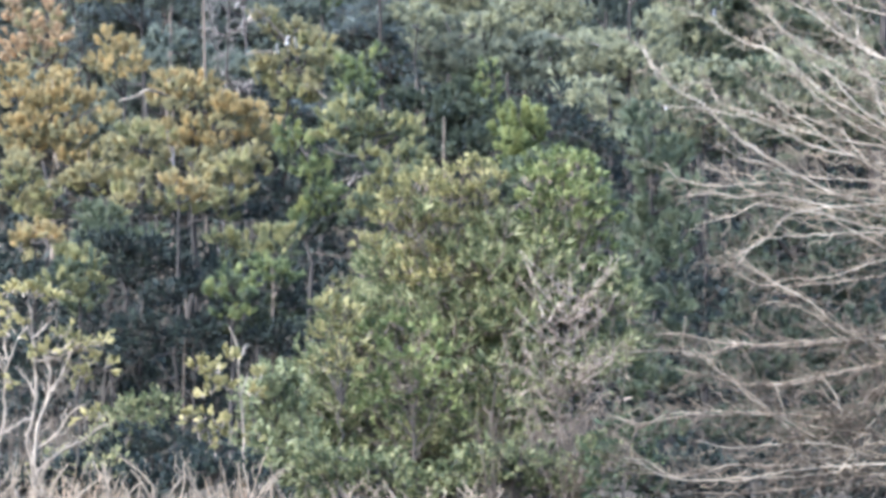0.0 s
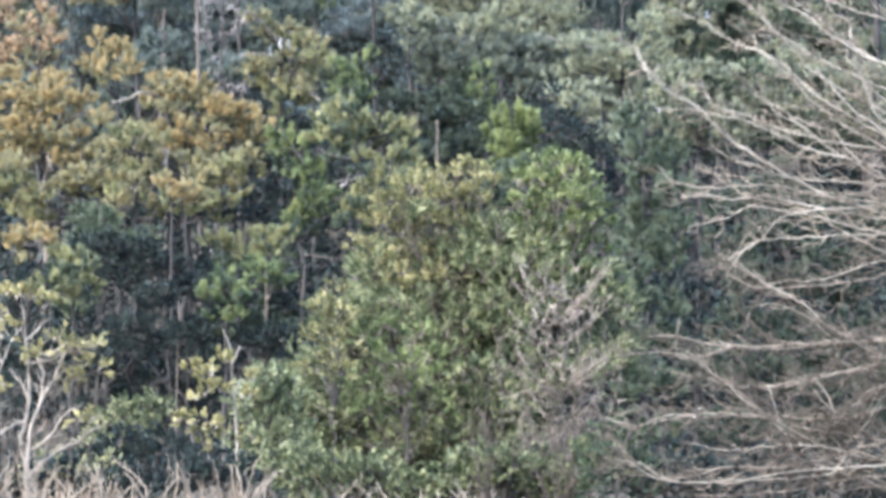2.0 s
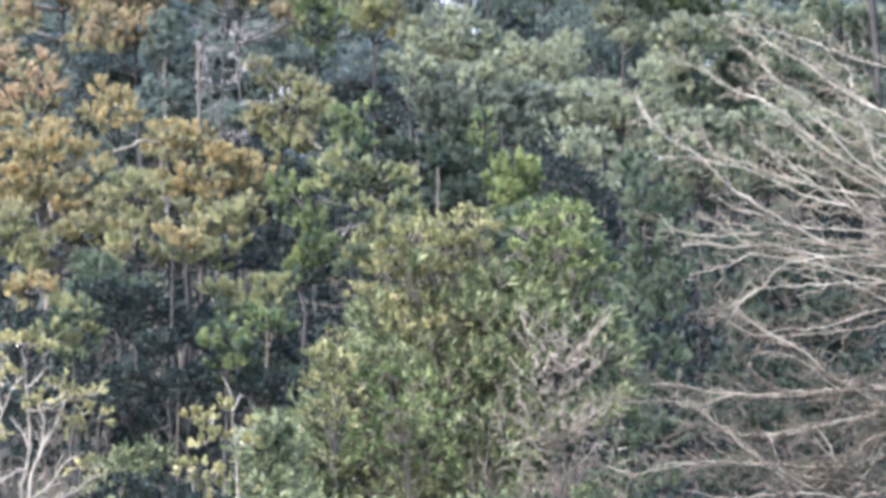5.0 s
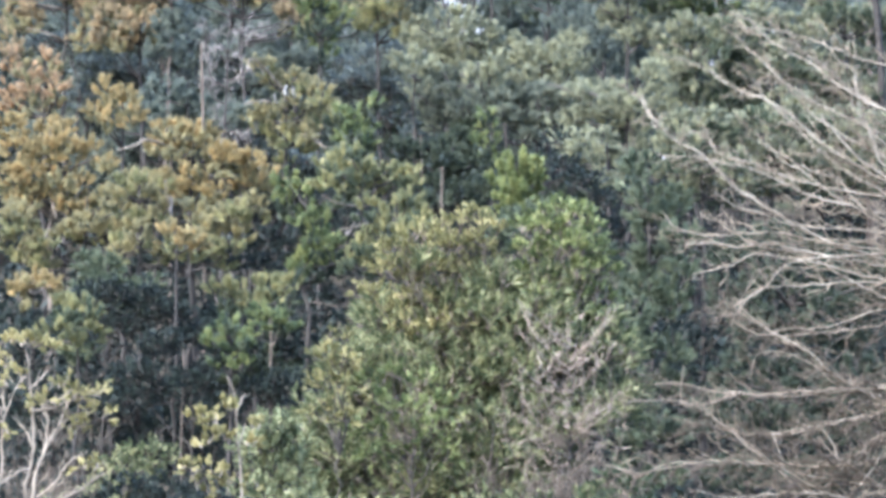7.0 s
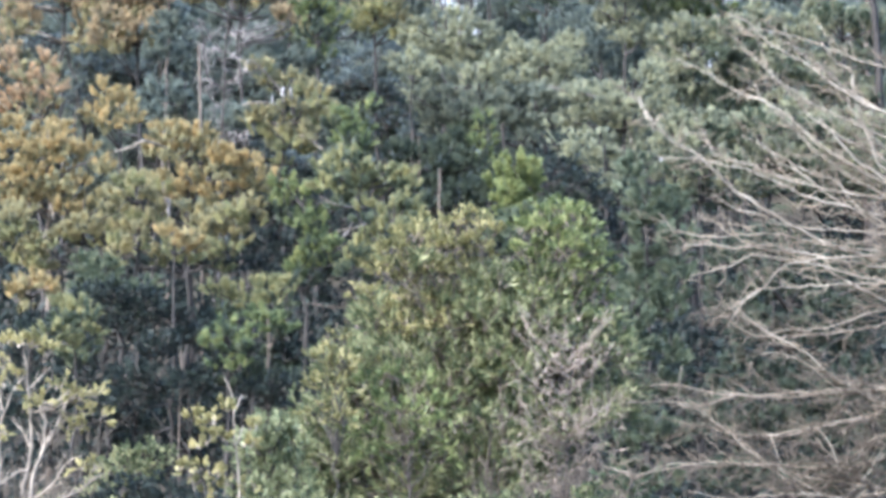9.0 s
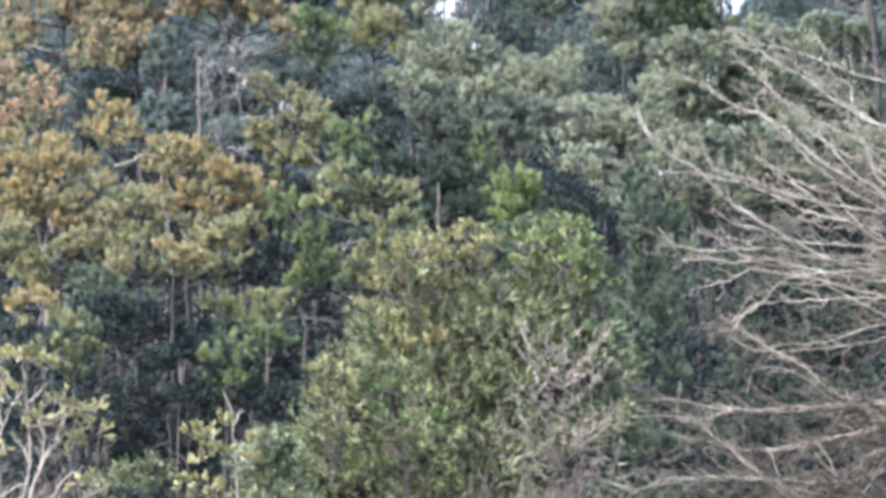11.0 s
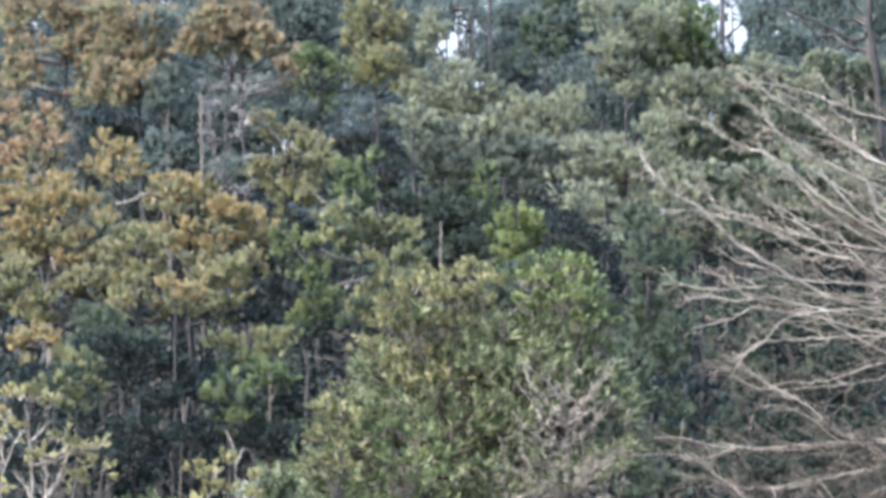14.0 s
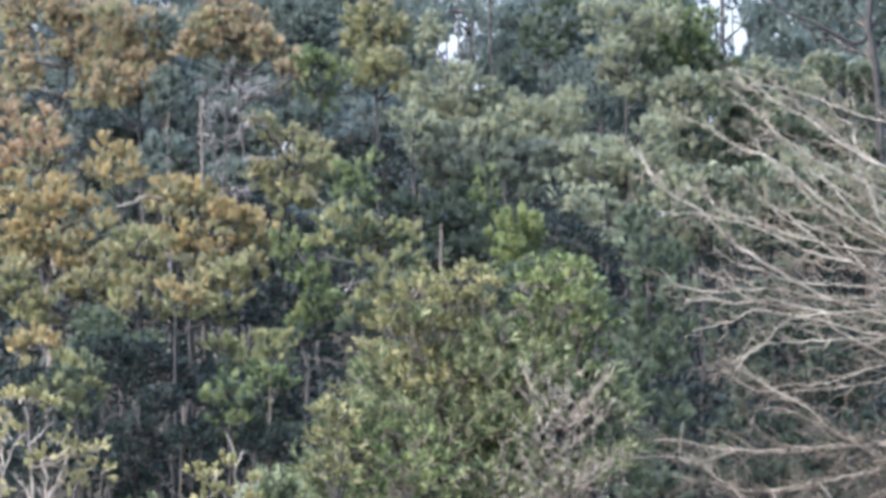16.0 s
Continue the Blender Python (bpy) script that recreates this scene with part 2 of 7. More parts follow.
def puffs(rng, pads, depth, size, count=1.0, low=-0.35, shell=0.35, lean=0.0):
    """Where the tufts of a crown stand, and which way each grows: over each pad, set to several depths, the low pads further out."""
    spots, ways = [], []
    head = max(p[1] for p in pads)
    for dx, dz, r, h in pads:
        n = max(6, int(count * 5.0 * r * (r + h) / (size * size)))
        w = scatter(rng, n, low)
        dy = rng.uniform(-depth, depth) * 0.5 - lean * (head - dz)
        spots.append(np.array((dx, dy, dz)) + w * rng.uniform(shell, 1.0, (n, 1)) ** 0.7 * np.array((r, r, h)))
        ways.append(w)
    return np.concatenate(spots), np.concatenate(ways)


def pine(name, x, y, top, pads, needle, label, wood=None, girth=0.085, puff=0.36, blades=58, seed=1, lean=0.0, stubs=5, joined=False, depth=2.2, low=0.25, fill=0.9, inside=None):
    """A pine: bole, crooked limbs out to its pads, and a crown of needle tufts."""
    rng = np.random.default_rng(seed)
    wood = wood or PINE_BARK
    ob = plant(name, x, y, label, "tree", "hillside trees")
    stem = bend(rng, (0, 0, 0), (lean, 0, top), 14, 0, 0.008)
    mesh_part("trunk", *tube(stem, girth * (1.1 - np.linspace(0, 1, 14)) + 0.02, 8), wood, ob, shade=True)
    rods = []
    for dx, dz, r, h in pads:
        if r < 0.35:
            continue
        start = max(low * top, min(dz - 0.25 * abs(dx), 0.95 * top))
        root = stem[min(13, int(13 * start / top))]
        way = bend(rng, root, (dx, rng.uniform(-0.5, 0.5), dz - 0.2 * h), 8, 0.06, 0.03)
        rods.append(tube(way, np.linspace(0.05 + girth * 0.18, 0.015, 8), 5))
    for v, f in [gather(rods)] if joined else rods:
        limb = mesh_part("limb_mass" if joined else "limb", v, f, wood, ob, shade=True)
        if joined:
            tagged(limb, kind="stuff")
    for _ in range(stubs):
        h = rng.uniform(0.3, 0.75) * top
        root = stem[int(13 * h / top)]
        w = scatter(rng, 1)[0] * (1, 1, 0.15) * rng.uniform(0.6, 1.6)
        mesh_part("limb", *tube(bend(rng, root, root + w, 6, 0.04, 0.05), np.linspace(0.03, 0.008, 6), 4), wood, ob, "bare dead branch stub")
    # inside: mostly darker needles, shade of the crown's interior put into colour
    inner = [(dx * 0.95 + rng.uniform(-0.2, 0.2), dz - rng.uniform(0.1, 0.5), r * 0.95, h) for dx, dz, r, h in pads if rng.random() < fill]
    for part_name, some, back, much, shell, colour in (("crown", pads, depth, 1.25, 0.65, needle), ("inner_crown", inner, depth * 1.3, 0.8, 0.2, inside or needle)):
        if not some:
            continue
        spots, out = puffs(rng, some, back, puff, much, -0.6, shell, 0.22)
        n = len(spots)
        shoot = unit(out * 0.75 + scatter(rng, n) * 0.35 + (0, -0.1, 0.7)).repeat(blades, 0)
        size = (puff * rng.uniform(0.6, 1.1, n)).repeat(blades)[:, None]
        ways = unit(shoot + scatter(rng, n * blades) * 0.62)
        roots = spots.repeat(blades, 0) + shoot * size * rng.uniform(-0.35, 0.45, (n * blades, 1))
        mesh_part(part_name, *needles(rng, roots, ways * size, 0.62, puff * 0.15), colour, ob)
    return ob


def leafy(name, x, y, pads, leaf, label, top=None, wood=None, girth=0.12, length=0.16, width=0.07, spray=9, count=1.0, seed=1, depth=2.5,
          category="tree", group="hillside trees", up=0.4, size=0.30, joined=False, cone=0.0):
    """A broad-leaved tree or shrub: bole, limbs, twigs with leaves along them."""
    rng = np.random.default_rng(seed)
    wood = wood or DARK_BARK
    ob = plant(name, x, y, label, category, group)
    top = top or max(p[1] for p in pads) * 0.9
    stem = bend(rng, (0, 0, 0), (0.15, 0, top), 12, 0, 0.012)
    mesh_part("trunk", *tube(stem, girth * (1.1 - np.linspace(0, 1, 12)) + 0.012, 7), wood, ob, shade=True)
    rods = []
    for dx, dz, r, h in pads:
        start = max(0.1 * top, min(dz - 0.8 * abs(dx) - 0.5, 0.9 * top))
        root = stem[min(11, max(0, int(11 * start / top)))]
        rods.append(tube(bend(rng, root, (dx, rng.uniform(-0.6, 0.6), dz), 8, 0.05, 0.04), np.linspace(0.02 + girth * 0.2, 0.008, 8), 5))
    for v, f in [gather(rods)] if joined else rods:
        limb = mesh_part("limb_mass" if joined else "limb", v, f, wood, ob, shade=True)
        if joined:
            tagged(limb, kind="stuff")
    sprays(ob, rng, pads, leaf, wood, length, width, spray, count, depth, up, size, cone)
    return ob


def domes(rng, lobes, n, small=0.5):
    """Pads over the outer shell of a few big rounded lobes."""
    pads = []
    for dx, dz, r, h in lobes:
        for w in scatter(rng, n, -0.7):
            k = small * rng.uniform(0.7, 1.2)
            pads.append((dx + w[0] * (r - 0.5 * k), dz + w[2] * (h - 0.5 * k), k, k * 0.8))
    return pads


def sprays(ob, rng, pads, leaf, wood, length=0.16, width=0.07, spray=9, count=1.0, depth=2.5, up=0.4, size=0.30, cone=0.0):
    """A crown of leafy twigs; cone: how far its foot spreads beyond its head."""
    spots = puffs(rng, pads, depth, size, count, -0.5)[0]
    spots[:, 1] += np.where(rng.random(len(spots)) < 0.7, -cone, cone) * (spots[:, 2].max() - spots[:, 2])
    n = len(spots)
    twig = unit(scatter(rng, n, -0.5) + unit(spots - spots.mean(0)) * 0.6 + (0, 0, up))
    reach = rng.uniform(0.7, 1.7, n) * size
    ends = spots + twig * reach[:, None]
    side = unit(np.cross(twig, scatter(rng, n))) * 0.022
    v = np.stack((spots - side, spots + side, ends), 1).reshape(-1, 3)
    tagged(mesh_part("twig_mass", v, np.arange(3 * n).reshape(n, 3), wood, ob), kind="stuff")
    f = rng.uniform(0.15, 1.0, n * spray)[:, None] ** 0.7
    roots = spots.repeat(spray, 0) * (1 - f) + ends.repeat(spray, 0) * f
    ways = unit(twig.repeat(spray, 0) * 1.6 + scatter(rng, n * spray))
    mesh_part("crown", *leaves(rng, roots, ways, length, width), leaf, ob)


def shoots(rng, line, start_r, spacing, reach, spread, bias, level, depth_max, sub=0.55):
    """Side twigs along a limb, and their own twigs in turn."""
    pieces = []
    seg = np.linalg.norm(np.diff(line, axis=0), axis=1)
    along = np.concatenate(((0,), np.cumsum(seg)))
    total = along[-1]
    s = rng.uniform(0.2, 1.0) * spacing
    while s < total:
        i = min(len(line) - 2, int(np.searchsorted(along, s)) - 1)
        root = line[i] + (line[i + 1] - line[i]) * (s - along[i]) / max(seg[i], 1e-6)
        ahead = unit(line[i + 1] - line[i])
        way = unit(ahead + scatter(rng, 1)[0] * spread + bias)
        long = reach * rng.uniform(0.5, 1.3) * (1 - 0.45 * s / total)
        end = root + way * long + np.array(bias) * long * 0.3
        n = 7 if level == 1 else 5
        twig = bend(rng, root, end, n, rng.uniform(-0.16, 0.16), 0.09)
        r0 = start_r * (1 - 0.5 * s / total) * rng.uniform(0.7, 1.2)
        pieces.append(tube(twig, np.linspace(r0, r0 * 0.5, n), 4 if level == 1 else 3))
        if level < depth_max:
            pieces += shoots(rng, twig, r0 * 0.72, spacing * sub, reach * 0.5, spread * 1.1, bias, level + 1, depth_max, sub)
        s += spacing * rng.uniform(0.5, 1.5)
    return pieces


def bare_limb(ob, rng, points, r0, r1, wood, spacing=0.2, reach=0.8, spread=0.75, bias=(0, 0, 0), levels=2, twig_r=0.011, wobble=0.02, fine=None, sub=0.55):
    line = spline(points, 0.12)
    line[1:-1] += rng.normal(0, wobble * 0.5, (len(line) - 2, 3))
    limb = mesh_part("limb", *tube(line, np.linspace(r0, r1, len(line)), 6), wood, ob, shade=True)
    pieces = shoots(rng, line, twig_r, spacing, reach, spread, bias, 1, levels, sub)
    if pieces:
        tagged(mesh_part("twig_mass", *gather(pieces), fine or wood, limb, shade=True), kind="stuff")
    return limb


# ---- pines on the hillside ----
corner_pine = pine('pine_tree', -13.73, 152.0, 14.15, [
    (-1.02, 14.15, 1.18, 0.61), (0.51, 13.26, 0.86, 0.73), (0.20, 13.98, 0.82, 0.53), (-1.83, 13.88, 0.61, 0.53), (-0.10, 12.63, 0.45, 0.45),
    (-1.73, 12.63, 0.53, 0.69), (-1.06, 12.43, 0.37, 0.73), (-1.83, 11.60, 0.53, 0.69), (-1.26, 11.70, 0.45, 0.53), (-1.87, 10.67, 0.45, 0.53),
    (0.82, 12.63, 0.82, 0.61), (1.12, 11.91, 0.69, 0.61), (0.61, 11.08, 0.41, 0.57)],
    TAN, 'yellow-brown pine with tufted needles on the wooded slope', inside=AMBER, seed=201)
pine('pine_tree', -10.91, 151.0, 14.11, [
    (-1.21, 14.11, 0.93, 0.49), (-0.71, 13.29, 0.77, 0.69), (0.20, 13.49, 0.77, 0.69), (0.95, 12.83, 0.65, 0.53), (-0.40, 12.46, 0.77, 0.57),
    (-0.91, 11.64, 0.65, 0.53), (-1.11, 11.07, 0.61, 0.40), (-0.40, 11.23, 0.45, 0.36), (0.24, 11.44, 0.51, 0.40), (0.30, 12.26, 0.73, 0.40),
    (0.91, 13.70, 0.53, 0.45), (-0.61, 10.86, 0.36, 0.28)],
    TAN, 'yellow-brown pine with tufted needles on the wooded slope', inside=AMBER, seed=202)
pine('pine_tree', -7.06, 148.0, 14.56, [
    (-1.15, 14.02, 0.79, 0.63), (-1.55, 13.61, 0.63, 0.44), (-0.16, 14.16, 0.79, 0.63), (0.28, 13.47, 0.75, 0.56), (-0.60, 14.56, 0.87, 0.48),
    (-2.04, 13.23, 0.52, 0.28), (0.99, 13.11, 0.56, 0.44), (1.59, 12.81, 0.56, 0.40), (1.87, 12.39, 0.48, 0.28), (-0.56, 13.47, 0.67, 0.40),
    (0.54, 14.32, 0.52, 0.36), (2.22, 12.11, 0.36, 0.28), (1.43, 12.31, 0.40, 0.24)],
    TAN, 'yellow-brown pine with tufted needles on the wooded slope', inside=AMBER, stubs=8, seed=203)
pine('pine_tree', -4.29, 146.0, 13.16, [
    (-0.10, 12.86, 0.67, 0.43), (-0.39, 13.16, 0.39, 0.27), (0.10, 12.11, 0.47, 0.43), (0.25, 11.47, 0.31, 0.27), (0.39, 12.66, 0.39, 0.31),
    (-0.39, 12.26, 0.43, 0.35), (0.69, 12.86, 0.35, 0.20)],
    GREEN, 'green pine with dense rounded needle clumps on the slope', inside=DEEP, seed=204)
pine('pine_tree', -2.33, 150.0, 14.46, [
    (-0.56, 13.89, 0.56, 0.56), (0.44, 14.13, 0.48, 0.44), (0.48, 13.44, 0.56, 0.44), (-0.36, 13.07, 0.56, 0.36), (-1.01, 13.24, 0.40, 0.40),
    (0.24, 12.42, 0.68, 0.36), (0.72, 12.01, 0.52, 0.36), (-0.16, 11.85, 0.56, 0.36), (0.88, 11.56, 0.44, 0.24), (0.95, 13.75, 0.32, 0.44),
    (-0.86, 14.26, 0.48, 0.36), (-0.16, 14.46, 0.44, 0.32), (-0.66, 12.42, 0.48, 0.28)],
    AMBER, 'olive-brown pine with open needle clumps on the slope', inside=OLIVE, seed=205)
pine('pine_tree', 0.12, 147.0, 13.99, [
    (-0.43, 13.99, 0.51, 0.59), (-0.69, 13.55, 0.35, 0.32), (-0.99, 12.25, 0.59, 0.39), (-0.39, 11.59, 0.75, 0.51), (0.00, 12.55, 0.43, 0.28),
    (-1.28, 11.75, 0.39, 0.39)],
    SAGE, 'grey-green pine with loose feathery needles on the slope', inside=SAGE, girth=0.07, puff=0.3, depth=3.0, seed=206)
sage_pine = pine('pine_tree', 1.29, 146.0, 12.78, [
    (-0.59, 12.78, 0.43, 0.29), (0.04, 12.38, 0.49, 0.31), (0.67, 12.02, 0.59, 0.29), (0.00, 11.43, 0.82, 0.47), (1.08, 11.51, 0.70, 0.43),
    (-0.69, 12.04, 0.51, 0.39), (0.43, 10.72, 0.78, 0.43), (-0.78, 11.35, 0.59, 0.39)],
    SAGE, 'grey-green pine with loose feathery needles on the slope', inside=SAGE, girth=0.07, puff=0.3, depth=3.0, seed=207)
pine('pine_tree', 3.42, 145.0, 12.20, [
    (-0.54, 11.92, 0.54, 0.31), (0.04, 11.57, 0.66, 0.43), (0.62, 11.60, 0.58, 0.51), (-0.58, 10.88, 0.70, 0.39), (0.49, 10.82, 0.66, 0.43),
    (1.01, 12.20, 0.51, 0.43), (1.26, 11.47, 0.43, 0.35)],
    SAGE, 'grey-green pine with loose feathery needles on the slope', inside=SAGE, girth=0.09, puff=0.3, depth=3.0, seed=208)
# lower clumps of the sage pines, as pines in a shade-dimmed colour
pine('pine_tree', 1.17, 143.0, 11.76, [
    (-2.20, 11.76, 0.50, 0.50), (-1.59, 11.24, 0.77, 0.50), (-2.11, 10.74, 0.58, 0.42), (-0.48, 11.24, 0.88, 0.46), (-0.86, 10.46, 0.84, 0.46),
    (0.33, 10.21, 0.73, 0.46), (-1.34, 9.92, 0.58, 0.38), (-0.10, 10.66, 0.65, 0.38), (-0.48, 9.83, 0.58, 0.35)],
    DIM_SAGE, 'blue-grey pine coloured dim for the shaded middle of the stand', inside=DIM_SAGE, girth=0.05, puff=0.3, depth=3.0, seed=209)
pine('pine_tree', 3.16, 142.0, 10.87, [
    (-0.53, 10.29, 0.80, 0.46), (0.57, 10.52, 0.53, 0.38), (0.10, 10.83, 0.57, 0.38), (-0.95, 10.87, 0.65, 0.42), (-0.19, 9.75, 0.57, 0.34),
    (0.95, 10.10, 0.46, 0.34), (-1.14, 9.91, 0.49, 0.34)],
    DIM_SAGE, 'blue-grey pine coloured dim for the shaded middle of the stand', inside=DIM_SAGE, girth=0.05, puff=0.3, depth=3.0, seed=210)
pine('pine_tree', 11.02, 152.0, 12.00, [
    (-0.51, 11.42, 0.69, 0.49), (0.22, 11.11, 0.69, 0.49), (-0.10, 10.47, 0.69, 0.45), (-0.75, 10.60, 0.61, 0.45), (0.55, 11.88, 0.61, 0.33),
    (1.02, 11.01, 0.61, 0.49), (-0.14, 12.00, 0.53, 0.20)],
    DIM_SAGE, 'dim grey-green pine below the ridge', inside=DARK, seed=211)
pine('slender_pine', 11.84, 156.0, 13.57, [
    (0.04, 13.14, 0.54, 0.63), (-0.08, 12.04, 0.42, 0.33), (0.46, 12.46, 0.54, 0.54), (-0.42, 13.57, 0.29, 0.25)],
    DARK, 'dark conifer against the bright sky', inside=DARK, girth=0.07, stubs=4, seed=212)
pine('slender_pine', 10.79, 156.0, 13.60, [
    (-0.71, 12.46, 0.27, 0.63), (0.67, 12.82, 0.23, 0.75), (0.00, 13.60, 0.25, 0.25), (-0.25, 12.07, 0.21, 0.29), (0.38, 13.35, 0.17, 0.21)],
    DARK, 'thin dark conifer against the bright sky', inside=DARK, girth=0.04, stubs=3, puff=0.2, seed=213)
pine('slender_pine', 0.88, 156.0, 13.04, [
    (0.21, 12.91, 0.19, 0.42), (-0.29, 11.81, 0.25, 0.19), (-0.71, 13.04, 0.21, 0.21), (0.50, 12.08, 0.21, 0.46)],
    DARK, 'thin dark conifer against the bright sky', inside=DARK, girth=0.04, stubs=2, puff=0.2, seed=214)
pine('slender_pine', 1.00, 156.0, 13.76, [
    (-0.21, 13.76, 0.59, 0.29), (0.21, 13.38, 0.38, 0.21), (-0.77, 13.63, 0.42, 0.33)],
    DARK, 'thin dark conifer against the bright sky', inside=DARK, girth=0.06, stubs=3, seed=215)
pine('pine_tree', 3.82, 153.0, 13.92, [
    (-0.41, 13.17, 0.62, 0.49), (0.04, 12.34, 0.57, 0.45), (-0.25, 11.67, 0.45, 0.33), (0.62, 13.92, 0.78, 0.49), (1.23, 13.17, 0.62, 0.45),
    (-0.82, 12.51, 0.41, 0.53), (0.41, 12.92, 0.49, 0.41)],
    MOSS, 'olive-green pine standing on the ridge', inside=DARK, seed=216)
pine('pine_tree', 6.51, 149.0, 14.69, [
    (-1.04, 13.03, 0.44, 0.32), (-0.40, 13.23, 0.60, 0.36), (-0.56, 12.62, 0.56, 0.36), (0.20, 12.38, 0.60, 0.44), (0.64, 11.81, 0.56, 0.44),
    (-0.04, 14.45, 0.76, 0.48), (-0.96, 14.69, 0.72, 0.36), (1.20, 14.14, 0.76, 0.56), (-0.20, 13.80, 0.60, 0.40), (0.60, 13.33, 0.68, 0.48),
    (0.10, 11.61, 0.36, 0.32)],
    SAGE, 'grey-green pine with loose feathery needles on the slope', inside=SAGE, puff=0.3, depth=3.0, seed=217)
pine('pine_tree', 8.93, 151.0, 14.44, [
    (-0.51, 13.47, 0.77, 0.69), (0.26, 13.92, 0.65, 0.57), (-1.07, 12.49, 0.77, 0.53), (-0.06, 12.32, 0.89, 0.53), (1.07, 12.44, 0.77, 0.36),
    (-0.91, 14.44, 0.69, 0.45), (0.10, 13.00, 0.73, 0.49), (-1.32, 13.10, 0.49, 0.40)],
    GREEN, 'grey-green pine standing on the ridge', inside=SAGE, seed=218)
tan_limb_pine = pine('pine_tree', 6.12, 140.0, 11.71, [
    (-1.09, 11.33, 0.71, 0.32), (-0.34, 11.14, 0.60, 0.36), (0.04, 10.35, 0.68, 0.49), (0.60, 9.44, 0.53, 0.49), (0.98, 10.67, 0.68, 0.64),
    (-1.16, 10.76, 0.56, 0.41), (-0.56, 10.38, 0.56, 0.41), (0.75, 11.71, 0.53, 0.38), (0.19, 9.53, 0.56, 0.45), (-1.69, 11.10, 0.49, 0.26),
    (-1.84, 10.38, 0.45, 0.34)],
    SAGE, 'grey-green pine with loose feathery needles on the slope', inside=SAGE, puff=0.3, depth=3.0, seed=219)
pine('pine_tree', 5.15, 132.0, 11.08, [
    (-1.59, 11.08, 0.25, 0.39), (-1.33, 10.51, 0.41, 0.27), (-0.80, 10.15, 0.50, 0.25), (-0.23, 9.86, 0.42, 0.28), (-0.27, 9.43, 0.46, 0.25),
    (0.30, 9.15, 0.42, 0.27), (0.09, 10.24, 0.39, 0.25), (0.62, 9.61, 0.39, 0.32), (-0.80, 10.68, 0.35, 0.25), (-0.23, 10.59, 0.39, 0.25)],
    SAGE, 'pale grey-green pine leaning over a shaded hollow', inside=SAGE, low=0.6, puff=0.3, depth=3.0, seed=220)
pine('pine_tree', 8.84, 147.0, 12.39, [
    (-1.06, 12.02, 0.51, 0.46), (-0.26, 12.39, 0.75, 0.37), (0.97, 12.28, 0.60, 0.42), (-1.08, 11.45, 0.50, 0.38), (-0.30, 11.74, 0.59, 0.50),
    (0.81, 11.82, 0.54, 0.51), (-1.16, 10.92, 0.58, 0.45), (-0.10, 10.88, 0.61, 0.45), (1.14, 10.94, 0.51, 0.35), (-0.61, 10.35, 0.53, 0.50),
    (0.05, 10.22, 0.72, 0.39), (0.80, 10.15, 0.51, 0.47), (-1.14, 9.61, 0.67, 0.50), (0.21, 9.70, 0.53, 0.36), (0.90, 9.70, 0.49, 0.50)],
    SAGE, 'grey-green pine behind a bare spreading tree', inside=MOSS, puff=0.3, depth=3.0, seed=221)
pine('pine_tree', 11.53, 148.0, 12.72, [
    (-0.99, 12.50, 0.54, 0.38), (-0.34, 12.72, 0.55, 0.41), (0.91, 12.42, 0.72, 0.37), (-1.06, 12.06, 0.66, 0.51), (-0.21, 11.70, 0.56, 0.34),
    (1.18, 11.96, 0.52, 0.42), (-1.18, 11.15, 0.60, 0.41), (0.06, 11.22, 0.50, 0.35), (0.72, 11.08, 0.58, 0.48), (-0.99, 10.21, 0.75, 0.35),
    (-0.34, 10.55, 0.58, 0.44), (1.16, 10.42, 0.74, 0.34), (-0.76, 9.75, 0.72, 0.34), (0.32, 9.41, 0.75, 0.44), (0.77, 9.28, 0.60, 0.35)],
    SAGE, 'grey-green pine behind a bare spreading tree', inside=MOSS, puff=0.3, depth=3.0, seed=222)
pine('pine_tree', 14.38, 150.0, 12.43, [
    (-0.86, 12.43, 0.62, 0.37), (-0.24, 12.38, 0.61, 0.36), (0.89, 12.28, 0.68, 0.43), (-0.99, 11.69, 0.55, 0.38), (-0.03, 11.86, 0.69, 0.47),
    (1.00, 11.91, 0.59, 0.42), (-1.19, 10.45, 0.70, 0.43), (0.13, 10.96, 0.55, 0.44), (1.08, 10.66, 0.48, 0.45), (-0.66, 9.76, 0.74, 0.52),
    (-0.18, 10.06, 0.64, 0.52), (0.84, 9.63, 0.72, 0.44), (-0.84, 8.79, 0.70, 0.40), (0.22, 9.29, 0.59, 0.52), (1.15, 9.22, 0.56, 0.45)],
    SAGE, 'grey-green pine behind a bare spreading tree', inside=MOSS, puff=0.3, depth=3.0, seed=223)
pine('pine_tree', 8.24, 134.0, 10.84, [
    (-0.61, 10.78, 0.67, 0.42), (0.18, 10.81, 0.52, 0.37), (0.80, 10.84, 0.64, 0.35), (-1.05, 10.29, 0.50, 0.37), (-0.22, 10.25, 0.50, 0.35),
    (0.98, 10.38, 0.50, 0.45), (-0.86, 9.96, 0.67, 0.43), (0.14, 10.00, 0.64, 0.40), (0.99, 9.96, 0.63, 0.43), (-0.87, 9.38, 0.63, 0.47),
    (0.24, 9.33, 0.47, 0.40), (0.91, 9.59, 0.55, 0.45), (-0.58, 8.81, 0.45, 0.40), (0.21, 8.91, 0.51, 0.31), (1.05, 8.83, 0.60, 0.36)],
    SAGE, 'grey-green pine behind a bare spreading tree', inside=MOSS, puff=0.3, depth=3.0, seed=224)
